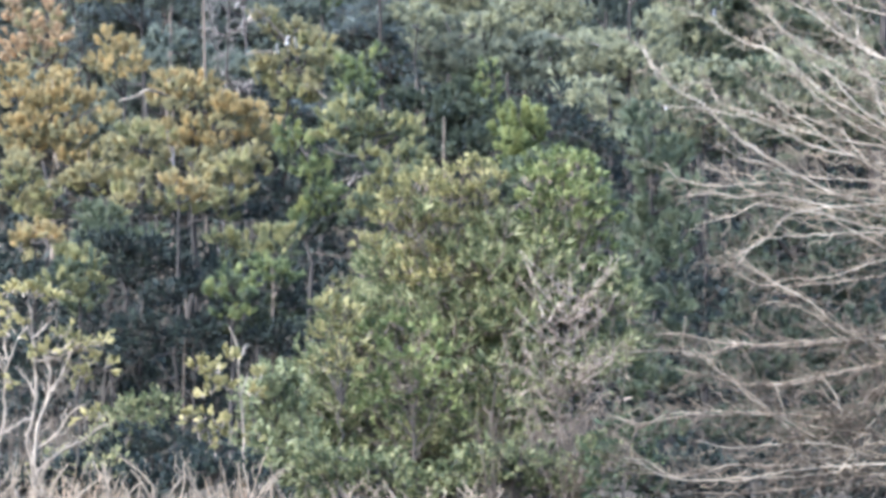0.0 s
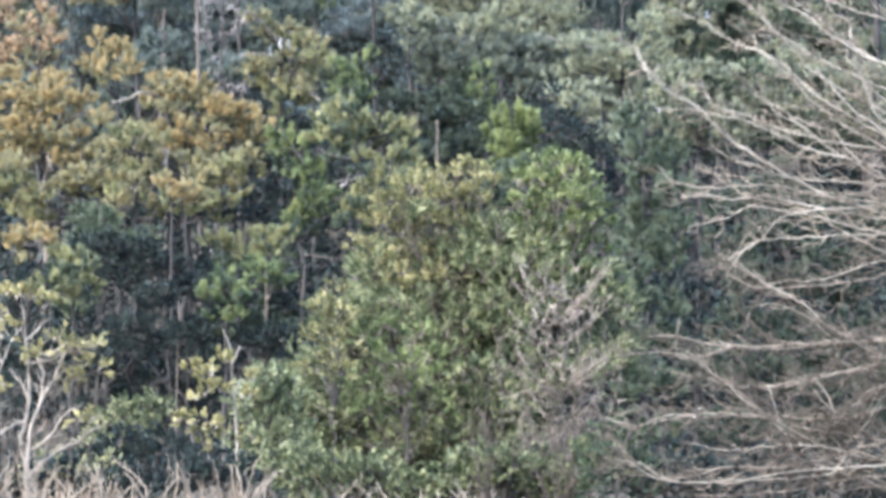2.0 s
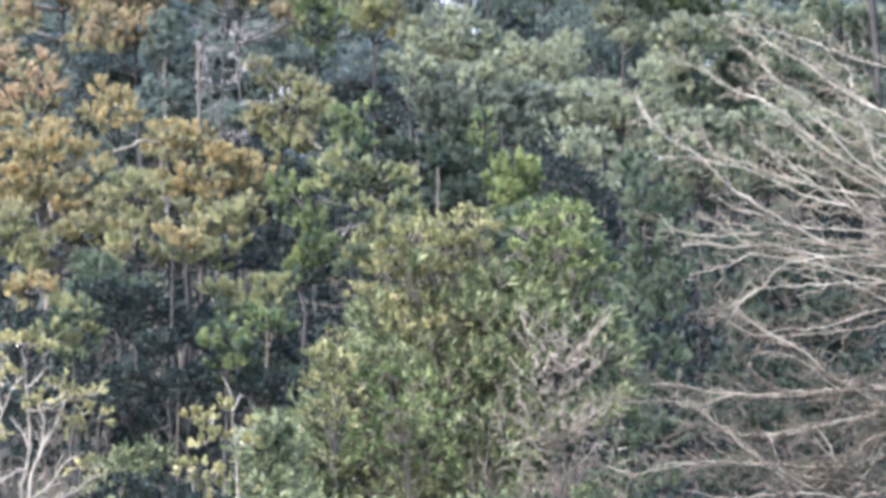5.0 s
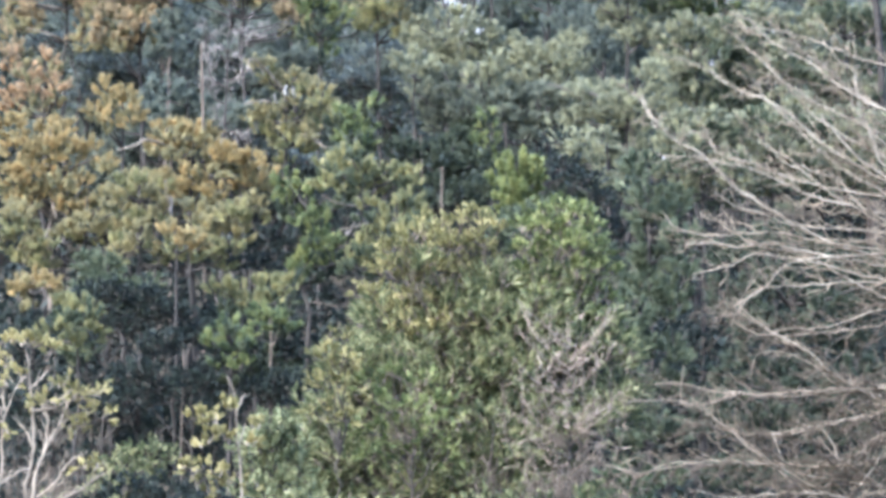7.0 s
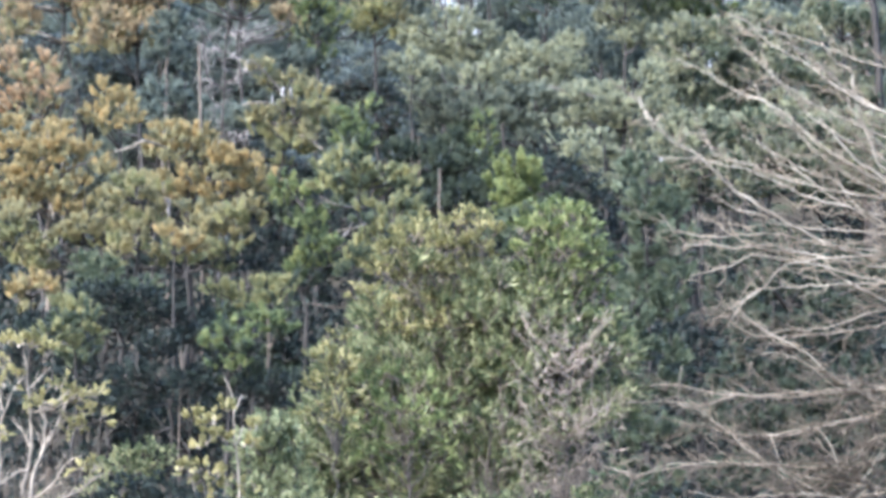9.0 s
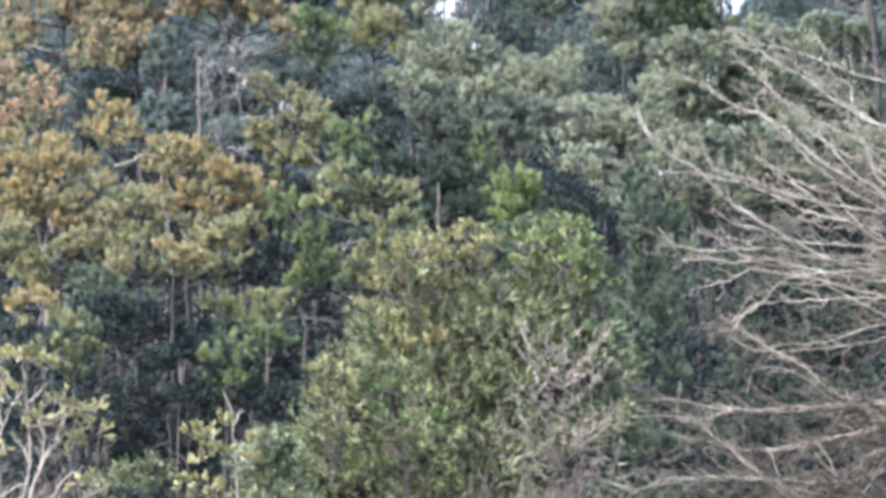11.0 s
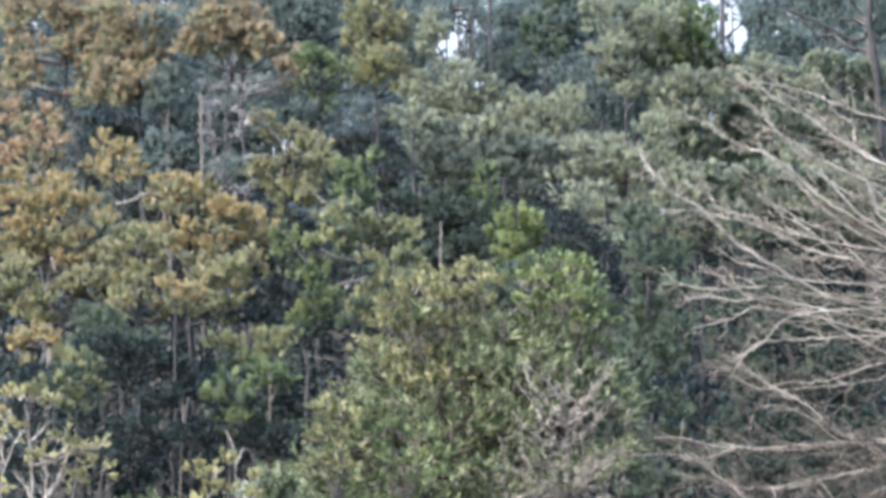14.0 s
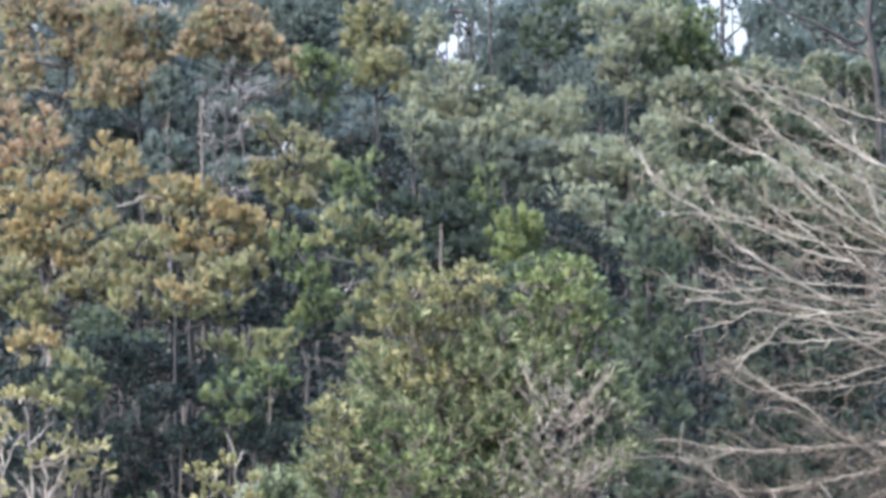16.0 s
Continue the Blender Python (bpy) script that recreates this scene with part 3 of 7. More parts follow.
pine('pine_tree', 10.68, 136.0, 10.98, [
    (-0.66, 10.69, 0.62, 0.41), (-0.11, 10.91, 0.53, 0.36), (0.86, 10.98, 0.62, 0.37), (-1.05, 10.41, 0.54, 0.38), (0.17, 10.47, 0.49, 0.36),
    (0.66, 10.21, 0.47, 0.32), (-0.82, 9.70, 0.65, 0.40), (-0.10, 9.64, 0.63, 0.39), (0.89, 9.61, 0.69, 0.46), (-1.07, 9.35, 0.54, 0.34),
    (0.16, 9.46, 0.66, 0.41), (0.92, 9.31, 0.68, 0.40), (-0.61, 8.59, 0.61, 0.47), (-0.01, 8.82, 0.65, 0.40), (0.74, 8.69, 0.56, 0.33)],
    SAGE, 'grey-green pine behind a bare spreading tree', inside=MOSS, puff=0.3, depth=3.0, seed=225)
pine('pine_tree', 13.23, 138.0, 10.78, [
    (-0.65, 10.68, 0.70, 0.40), (0.26, 10.78, 0.50, 0.40), (1.01, 10.54, 0.61, 0.34), (-0.91, 10.33, 0.54, 0.47), (-0.09, 10.03, 0.60, 0.34),
    (0.96, 10.31, 0.49, 0.41), (-1.07, 9.36, 0.55, 0.42), (0.28, 9.74, 0.70, 0.32), (0.91, 9.49, 0.70, 0.37), (-0.58, 8.94, 0.57, 0.34),
    (-0.16, 9.06, 0.53, 0.38), (1.03, 9.06, 0.61, 0.32), (-1.07, 8.35, 0.67, 0.37), (-0.28, 8.56, 0.54, 0.38), (0.89, 8.53, 0.61, 0.45)],
    SAGE, 'grey-green pine behind a bare spreading tree', inside=MOSS, puff=0.3, depth=3.0, seed=226)
pine('pine_tree', -13.12, 138.0, 12.44, [
    (0.09, 12.44, 0.37, 0.26), (0.39, 12.06, 0.44, 0.33), (-0.09, 11.80, 0.44, 0.41), (0.50, 11.43, 0.37, 0.41), (-0.28, 11.24, 0.44, 0.33),
    (0.20, 10.94, 0.37, 0.33), (-1.02, 12.33, 0.37, 0.44), (-0.56, 11.95, 0.33, 0.33), (-1.11, 11.52, 0.41, 0.37), (-1.02, 10.96, 0.41, 0.30)],
    OCHRE, 'yellow-brown pine with tufted needles on the wooded slope', inside=AMBER, seed=227)
pine('pine_tree', -10.43, 136.0, 11.83, [
    (-0.40, 11.83, 0.36, 0.31), (0.07, 11.39, 0.40, 0.31), (0.44, 10.98, 0.33, 0.27), (0.18, 11.72, 0.26, 0.22), (-0.73, 11.09, 0.36, 0.29),
    (-0.31, 10.76, 0.36, 0.22)],
    GOLD, 'small yellow-brown pine in front of dark conifers', inside=AMBER, seed=228)
edge_pine = pine('pine_tree', -12.46, 133.0, 11.14, [
    (-1.16, 11.09, 0.50, 0.36), (-0.45, 10.86, 0.50, 0.39), (0.27, 11.14, 0.50, 0.32), (-0.98, 10.28, 0.50, 0.46), (-0.09, 10.28, 0.61, 0.46),
    (0.45, 10.64, 0.43, 0.36), (0.80, 10.10, 0.36, 0.32), (-0.45, 9.56, 0.68, 0.39), (0.27, 9.38, 0.61, 0.39), (-1.16, 9.38, 0.50, 0.39),
    (-0.77, 8.84, 0.61, 0.36), (0.62, 8.99, 0.50, 0.36), (0.84, 8.48, 0.46, 0.32), (1.43, 10.37, 0.36, 0.32), (1.73, 9.99, 0.25, 0.32),
    (1.16, 9.29, 0.32, 0.25)],
    GOLD, 'yellow-brown pine with tufted needles on the wooded slope', inside=AMBER, wood=SNAG_BARK, girth=0.16, seed=229)
pine('pine_tree', -11.13, 131.0, 9.25, [
    (0.00, 8.28, 0.67, 0.30), (0.70, 8.19, 0.63, 0.26), (1.26, 8.38, 0.46, 0.23), (-0.56, 8.07, 0.49, 0.25), (0.63, 9.25, 0.49, 0.25),
    (0.26, 8.90, 0.42, 0.25), (-2.11, 8.45, 0.56, 0.39), (-2.28, 7.75, 0.49, 0.32), (-1.40, 7.22, 0.49, 0.39), (-1.32, 7.75, 0.42, 0.28),
    (0.97, 8.81, 0.35, 0.23)],
    AMBER, 'yellow-green pine with broad needle clumps', inside=OLIVE, seed=230)
pine('pine_tree', -12.51, 128.0, 7.19, [
    (-0.26, 6.90, 0.38, 0.26), (0.43, 6.93, 0.38, 0.26), (0.00, 7.19, 0.34, 0.21), (-0.51, 6.67, 0.31, 0.17)],
    GOLD, 'small yellow-brown pine low on the slope', inside=AMBER, girth=0.06, seed=231)
tall_pine = pine('pine_tree', -7.83, 130.0, 11.44, [
    (-0.64, 11.44, 0.59, 0.28), (0.12, 11.37, 0.59, 0.26), (-1.10, 11.05, 0.31, 0.31), (0.87, 10.82, 0.38, 0.24), (-0.26, 10.03, 0.49, 0.23),
    (0.61, 10.24, 0.59, 0.23), (1.17, 10.56, 0.52, 0.30), (1.83, 10.46, 0.42, 0.23), (2.21, 10.17, 0.49, 0.31), (1.83, 9.86, 0.49, 0.30),
    (2.56, 9.82, 0.31, 0.26), (0.26, 9.68, 0.59, 0.31), (0.82, 9.40, 0.42, 0.31), (-0.23, 9.54, 0.38, 0.31), (-0.35, 10.91, 0.52, 0.24)],
    GOLD, 'tall yellow-brown pine with rounded needle clumps and pale bole', inside=AMBER, low=0.45, girth=0.14, seed=232)
pine('pine_tree', -7.65, 128.0, 9.47, [
    (1.24, 9.21, 0.48, 0.29), (0.72, 8.87, 0.58, 0.31), (1.27, 8.44, 0.58, 0.31), (0.21, 8.70, 0.48, 0.29), (0.41, 8.18, 0.48, 0.29),
    (1.75, 9.21, 0.41, 0.27), (0.12, 9.21, 0.45, 0.27), (0.98, 7.92, 0.41, 0.22), (2.01, 9.47, 0.38, 0.24)],
    AMBER, 'yellow-green pine with rounded needle clumps', inside=OLIVE, girth=0.08, seed=233)
pine('pine_tree', -9.32, 129.0, 10.13, [
    (-0.09, 10.13, 0.66, 0.24), (-0.52, 9.78, 0.48, 0.26), (0.09, 9.57, 0.48, 0.26), (0.71, 9.96, 0.31, 0.22), (0.12, 9.00, 0.48, 0.29),
    (-0.43, 8.63, 0.42, 0.26), (0.61, 8.74, 0.42, 0.26), (0.02, 8.22, 0.33, 0.29), (0.78, 7.83, 0.42, 0.22), (-0.52, 7.78, 0.38, 0.21),
    (0.69, 9.23, 0.31, 0.21)],
    AMBER, 'olive-yellow pine with rounded needle clumps', inside=OLIVE, girth=0.08, seed=234)
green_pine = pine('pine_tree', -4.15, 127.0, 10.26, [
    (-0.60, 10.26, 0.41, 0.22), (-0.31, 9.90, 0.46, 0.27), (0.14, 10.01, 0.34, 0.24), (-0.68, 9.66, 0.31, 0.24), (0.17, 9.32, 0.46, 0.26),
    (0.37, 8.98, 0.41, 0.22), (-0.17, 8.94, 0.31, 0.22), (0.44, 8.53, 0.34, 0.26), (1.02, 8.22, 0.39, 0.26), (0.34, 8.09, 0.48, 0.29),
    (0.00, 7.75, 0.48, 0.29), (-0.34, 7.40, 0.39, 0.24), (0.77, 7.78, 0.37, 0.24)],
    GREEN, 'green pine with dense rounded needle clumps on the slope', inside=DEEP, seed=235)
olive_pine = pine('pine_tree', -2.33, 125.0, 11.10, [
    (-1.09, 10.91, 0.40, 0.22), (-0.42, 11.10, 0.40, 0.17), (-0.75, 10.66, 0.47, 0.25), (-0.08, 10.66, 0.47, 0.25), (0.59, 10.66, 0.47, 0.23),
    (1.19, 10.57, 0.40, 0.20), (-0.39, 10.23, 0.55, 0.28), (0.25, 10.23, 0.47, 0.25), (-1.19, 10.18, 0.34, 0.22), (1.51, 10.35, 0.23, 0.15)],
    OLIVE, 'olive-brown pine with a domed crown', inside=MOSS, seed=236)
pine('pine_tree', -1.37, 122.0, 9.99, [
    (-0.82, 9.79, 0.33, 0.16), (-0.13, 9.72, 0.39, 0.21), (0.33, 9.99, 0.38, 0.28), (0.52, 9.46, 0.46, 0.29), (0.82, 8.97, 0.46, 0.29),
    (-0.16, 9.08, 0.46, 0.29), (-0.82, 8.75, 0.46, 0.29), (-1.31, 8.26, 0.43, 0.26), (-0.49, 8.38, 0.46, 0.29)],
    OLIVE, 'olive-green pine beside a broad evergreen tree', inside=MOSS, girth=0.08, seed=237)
middle_pine = pine('pine_tree', -5.24, 140.0, 12.07, [
    (-0.84, 12.07, 0.41, 0.21), (-0.43, 11.77, 0.36, 0.24), (0.19, 11.71, 0.47, 0.23), (0.75, 11.50, 0.41, 0.19), (1.07, 11.12, 0.43, 0.28),
    (1.33, 10.66, 0.34, 0.32), (0.28, 10.82, 0.34, 0.26), (0.84, 10.44, 0.49, 0.32), (-0.66, 10.48, 0.45, 0.28), (-1.07, 10.25, 0.34, 0.23),
    (-0.24, 10.06, 0.45, 0.28), (0.47, 9.87, 0.53, 0.30), (0.75, 9.43, 0.34, 0.26), (-0.09, 9.57, 0.41, 0.23)],
    AMBER, 'yellow-olive pine with open needle clumps', inside=OLIVE, seed=238)
pine('pine_tree', -2.77, 136.0, 11.67, [
    (-0.58, 11.22, 0.33, 0.18), (-0.13, 11.11, 0.44, 0.27), (0.26, 10.74, 0.33, 0.31), (-0.22, 10.49, 0.44, 0.29), (0.33, 10.30, 0.31, 0.29),
    (0.44, 11.67, 0.26, 0.18), (0.00, 10.08, 0.33, 0.18)],
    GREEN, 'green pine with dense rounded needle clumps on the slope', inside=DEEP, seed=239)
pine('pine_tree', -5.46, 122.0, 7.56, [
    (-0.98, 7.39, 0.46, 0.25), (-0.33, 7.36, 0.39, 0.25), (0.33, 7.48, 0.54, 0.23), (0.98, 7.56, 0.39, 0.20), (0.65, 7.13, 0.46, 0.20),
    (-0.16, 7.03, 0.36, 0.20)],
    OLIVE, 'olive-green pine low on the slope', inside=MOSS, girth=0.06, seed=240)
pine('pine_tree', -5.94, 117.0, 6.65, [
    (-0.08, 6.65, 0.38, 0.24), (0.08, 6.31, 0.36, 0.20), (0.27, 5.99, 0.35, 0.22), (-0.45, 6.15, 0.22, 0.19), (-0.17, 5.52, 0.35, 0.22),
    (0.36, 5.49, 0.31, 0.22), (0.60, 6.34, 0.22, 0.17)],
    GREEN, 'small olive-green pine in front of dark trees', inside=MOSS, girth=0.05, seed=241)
# darker needles than its neighbour's, shade put into their colour
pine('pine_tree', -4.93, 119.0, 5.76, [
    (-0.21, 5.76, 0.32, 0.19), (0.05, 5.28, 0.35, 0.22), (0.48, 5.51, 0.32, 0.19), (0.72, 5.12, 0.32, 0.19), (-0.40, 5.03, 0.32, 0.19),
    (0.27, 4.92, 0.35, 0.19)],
    MOSS, 'green young pine coloured dark for the shade it stands in', inside=DEEP, girth=0.04, seed=242)
pine('pine_tree', -10.35, 119.0, 7.05, [
    (-0.08, 6.67, 0.45, 0.35), (0.40, 6.22, 0.37, 0.27), (-0.24, 7.05, 0.53, 0.32), (0.24, 6.86, 0.35, 0.29), (-0.56, 6.22, 0.41, 0.29),
    (0.00, 5.90, 0.38, 0.26)],
    OLIVE, 'hazy olive-brown pine low on the slope', inside=MOSS, girth=0.05, seed=243)
pine('pine_tree', -10.03, 126.0, 7.86, [
    (-0.14, 7.60, 0.64, 0.34), (-0.68, 7.86, 0.44, 0.27), (0.00, 6.98, 0.56, 0.29), (0.71, 6.81, 0.47, 0.27), (-0.68, 7.18, 0.44, 0.30),
    (1.18, 7.18, 0.41, 0.24)],
    MOSS, 'dull green pine in the shaded hollow', inside=MOSS, girth=0.05, seed=244)
pine('young_pine', 2.06, 120.0, 11.03, [
    (0.05, 11.03, 0.48, 0.29), (0.42, 10.81, 0.32, 0.26), (-0.29, 10.58, 0.43, 0.29), (0.32, 10.42, 0.45, 0.31), (-0.13, 10.09, 0.50, 0.31),
    (0.26, 9.80, 0.48, 0.27), (-0.27, 9.61, 0.42, 0.24)],
    FRESH, 'young fresh-green pine among taller trees', inside=FRESH, girth=0.07, stubs=0, depth=0.8, seed=245)
pine('young_pine', 1.44, 138.0, 10.60, [
    (0.00, 10.60, 0.33, 0.41), (-0.07, 9.95, 0.41, 0.33), (0.15, 9.39, 0.37, 0.33)],
    GREEN, 'slender young green pine among bare trunks', inside=DEEP, girth=0.06, stubs=0, depth=1, seed=246)
# MOSS and DEEP put the hollow's shade into the needles of dark pines
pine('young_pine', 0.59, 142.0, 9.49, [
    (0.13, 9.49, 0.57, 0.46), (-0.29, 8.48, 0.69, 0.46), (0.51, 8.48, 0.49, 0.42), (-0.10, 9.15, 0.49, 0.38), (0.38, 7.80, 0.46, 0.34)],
    MOSS, 'small pine coloured dark for the shaded hollow', inside=DEEP, girth=0.06, seed=247)
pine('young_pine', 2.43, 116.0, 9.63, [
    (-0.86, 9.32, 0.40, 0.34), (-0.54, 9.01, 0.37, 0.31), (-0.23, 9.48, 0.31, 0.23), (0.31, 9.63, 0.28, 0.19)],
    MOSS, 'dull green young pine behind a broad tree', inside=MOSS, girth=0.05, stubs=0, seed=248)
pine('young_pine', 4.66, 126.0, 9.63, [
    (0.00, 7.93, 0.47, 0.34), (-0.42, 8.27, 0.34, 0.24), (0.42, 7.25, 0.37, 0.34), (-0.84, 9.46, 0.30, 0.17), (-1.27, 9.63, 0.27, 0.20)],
    DEEP, 'pine coloured dark for the shaded hollow', inside=DEEP, girth=0.05, seed=249)
pine('evergreen_conifer', 5.59, 114.0, 10.51, [
    (-0.31, 10.51, 0.46, 0.40), (-0.12, 9.71, 0.49, 0.40), (0.03, 8.89, 0.49, 0.40), (-0.12, 8.05, 0.55, 0.40), (-0.28, 7.25, 0.55, 0.40),
    (0.64, 9.74, 0.52, 0.40), (0.79, 8.59, 0.52, 0.40), (0.76, 7.59, 0.52, 0.40), (-0.61, 6.59, 0.46, 0.37), (0.46, 6.67, 0.52, 0.40),
    (-0.53, 5.90, 0.43, 0.37), (0.38, 5.60, 0.52, 0.40)],
    MOSS, 'grey-green conifer with dense feathery foliage', inside=MOSS, girth=0.06, stubs=0, low=0.1, seed=250)
pine('evergreen_conifer', 5.39, 113.0, 4.96, [
    (-0.45, 4.96, 0.42, 0.36), (0.61, 4.65, 0.52, 0.39), (-0.15, 3.87, 0.52, 0.39), (-0.64, 3.11, 0.42, 0.36), (0.45, 3.41, 0.52, 0.39),
    (-0.42, 2.21, 0.52, 0.39), (0.48, 2.09, 0.52, 0.39), (-0.33, 1.15, 0.52, 0.39), (0.64, 0.85, 0.52, 0.39)],
    MOSS, 'low grey-green conifer under bare branches', inside=DEEP, girth=0.05, stubs=0, low=0.1, seed=251)
pine('pine_tree', 15.91, 156.0, 15.03, [
    (-3.13, 13.43, 0.73, 0.55), (-1.86, 13.54, 0.84, 0.55), (-0.80, 14.07, 0.84, 0.50), (0.76, 12.48, 0.63, 0.75), (-2.93, 11.84, 0.73, 0.38),
    (0.67, 13.54, 0.73, 0.63), (1.28, 11.20, 0.84, 0.75)],
    DARK, 'dark pine with a lit bare bole and long dead branch', wood=SNAG_BARK, girth=0.22, seed=28)
pine('slender_pine', 0.58, 154.0, 14.93, [
    (-0.35, 13.99, 0.45, 0.30), (0.42, 13.51, 0.45, 0.30), (0.75, 12.16, 0.29, 0.25), (-0.66, 13.36, 0.33, 0.25), (0.48, 13.99, 0.41, 0.25),
    (-0.14, 11.58, 0.45, 0.25)],
    DARK, 'thin conifer with bare reddish bole against the sky', girth=0.08, stubs=9, wood=SNAG_BARK, fill=0, blades=20, seed=29)
pine('slender_pine', 1.15, 158.0, 14.27, [
    (0.26, 13.51, 0.47, 0.31), (0.52, 12.55, 0.42, 0.31), (-0.27, 11.79, 0.21, 0.20)],
    DARK, 'thin dark conifer against the bright sky', girth=0.07, stubs=7, fill=0, blades=20, seed=30)
pine('slender_pine', -7.65, 120.5, 9.26, [
    (-0.19, 8.94, 0.48, 0.35), (0.38, 8.77, 0.45, 0.31)],
    GOLD, 'slender pine with a long bare bole', girth=0.05, stubs=5, inside=OLIVE, seed=31)
pine('slender_pine', -4.86, 118.0, 7.09, [
    (-0.12, 6.85, 0.47, 0.34), (0.28, 6.61, 0.44, 0.30)],
    GREEN, 'slender pine with a long bare bole', girth=0.05, stubs=4, wood=SNAG_BARK, inside=MOSS, seed=33)
pine('slender_pine', 10.28, 155.0, 14.56, [
    (-0.42, 11.92, 0.52, 0.37), (1.05, 13.61, 0.46, 0.35), (1.53, 12.13, 0.58, 0.40), (-0.27, 13.50, 0.33, 0.35), (1.15, 11.60, 0.73, 0.35),
    (0.31, 11.39, 0.73, 0.35)],
    DARK, 'thin dark conifer against the bright sky', girth=0.1, stubs=9, blades=20, seed=35)
pine('pine_tree', -2.21, 158.0, 9.54, [
    (-0.01, 9.32, 0.95, 0.56), (-1.07, 9.11, 0.95, 0.56), (-2.14, 8.89, 0.85, 0.56), (0.42, 8.68, 0.85, 0.56), (-0.64, 8.47, 0.95, 0.56),
    (-1.71, 8.25, 0.85, 0.56), (-2.99, 9.11, 0.74, 0.51)],
    DARK, 'dark blue-green conifer standing in shade on the slope', seed=42)
pine('pine_tree', -11.49, 160.0, 11.32, [
    (1.04, 10.67, 0.86, 0.77), (1.69, 10.23, 0.75, 0.77), (-0.03, 8.93, 0.97, 0.64), (1.05, 8.93, 0.86, 0.77), (-0.46, 8.06, 0.97, 0.64),
    (0.62, 7.41, 0.97, 0.64), (-1.11, 8.50, 0.86, 0.64), (1.70, 8.28, 0.75, 0.77), (-1.97, 7.84, 0.86, 0.64), (-2.41, 8.71, 0.75, 0.51)],
    DARK, 'dark blue-green conifer standing in shade on the slope', seed=43)
pine('pine_tree', -5.75, 162.0, 13.17, [
    (-0.47, 12.29, 0.98, 0.73), (0.41, 11.41, 0.98, 0.73), (-0.24, 11.41, 0.87, 0.65), (0.85, 12.07, 0.87, 0.65), (1.51, 12.51, 0.87, 0.65),
    (4.57, 12.29, 0.87, 0.65), (4.79, 11.19, 0.76, 0.65), (4.35, 10.30, 0.76, 0.65), (-1.56, 12.51, 0.87, 0.57), (2.16, 13.17, 1.09, 0.65)],
    DARK, 'dark blue-green conifer standing in shade on the slope', seed=44)
pine('pine_tree', 2.50, 160.0, 13.28, [
    (0.01, 12.41, 0.86, 0.64), (-0.21, 11.32, 0.86, 0.64), (0.44, 10.67, 0.86, 0.57), (-0.64, 10.67, 0.64, 0.51), (0.88, 12.63, 0.86, 0.64),
    (0.01, 9.80, 0.86, 0.51), (3.03, 10.02, 0.86, 0.57), (3.46, 9.36, 0.86, 0.51)],
    DARK, 'dark blue-green conifer standing in shade on the slope', seed=45)
pine('pine_tree', -7.43, 156.0, 11.84, [
    (-1.92, 10.35, 0.73, 0.63), (-1.70, 9.29, 0.73, 0.63), (-0.65, 9.51, 0.84, 0.63), (0.40, 10.14, 0.84, 0.63), (0.82, 9.08, 0.84, 0.63),
    (-0.23, 8.45, 0.84, 0.63), (-1.28, 8.13, 0.84, 0.63), (1.87, 9.72, 0.73, 0.63), (1.46, 8.66, 0.73, 0.55), (-2.11, 7.60, 0.73, 0.55),
    (-0.64, 7.39, 0.84, 0.55), (0.62, 7.60, 0.73, 0.55)],
    DARK, 'dark blue-green conifer standing in shade on the slope', stubs=4, seed=46)
pine('pine_tree', -8.79, 144.0, 10.83, [
    (-0.79, 10.34, 0.77, 0.51), (0.18, 10.05, 0.68, 0.46), (1.15, 9.66, 0.77, 0.46), (-1.57, 9.85, 0.68, 0.46), (1.93, 9.46, 0.68, 0.42)],
    DARK, 'dark blue-green conifer standing in shade on the slope', girth=0.06, stubs=3, seed=47)
# DEEP in place of DARK, shade of the hollow put into the needles
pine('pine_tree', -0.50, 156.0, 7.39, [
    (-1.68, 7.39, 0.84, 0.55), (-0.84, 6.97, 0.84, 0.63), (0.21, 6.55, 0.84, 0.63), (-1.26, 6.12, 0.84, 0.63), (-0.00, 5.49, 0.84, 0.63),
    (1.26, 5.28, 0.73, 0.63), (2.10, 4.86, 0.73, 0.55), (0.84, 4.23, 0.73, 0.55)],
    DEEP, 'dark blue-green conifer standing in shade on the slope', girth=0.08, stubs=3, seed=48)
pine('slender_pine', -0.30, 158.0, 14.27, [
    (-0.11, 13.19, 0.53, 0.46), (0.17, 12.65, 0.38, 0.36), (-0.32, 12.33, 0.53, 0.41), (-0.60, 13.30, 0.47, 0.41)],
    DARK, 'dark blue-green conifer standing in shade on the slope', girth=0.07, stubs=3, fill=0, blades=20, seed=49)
# DEEP needles as dark fill, standing for shade among the trunks
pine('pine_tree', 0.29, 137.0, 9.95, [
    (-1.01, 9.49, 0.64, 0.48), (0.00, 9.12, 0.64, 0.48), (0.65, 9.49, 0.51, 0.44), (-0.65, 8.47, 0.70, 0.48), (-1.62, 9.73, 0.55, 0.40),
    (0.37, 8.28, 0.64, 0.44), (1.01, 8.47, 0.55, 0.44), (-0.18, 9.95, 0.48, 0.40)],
    DEEP, 'green pine coloured dark for the shaded middle of the stand', girth=0.05, stubs=2, seed=50)
pine('slender_pine', -0.93, 141.0, 12.50, [
    (-0.29, 12.03, 0.57, 0.45), (0.19, 11.64, 0.57, 0.45)],
    SAGE, 'slender pine with a long bare dark bole', girth=0.05, stubs=7, seed=53)
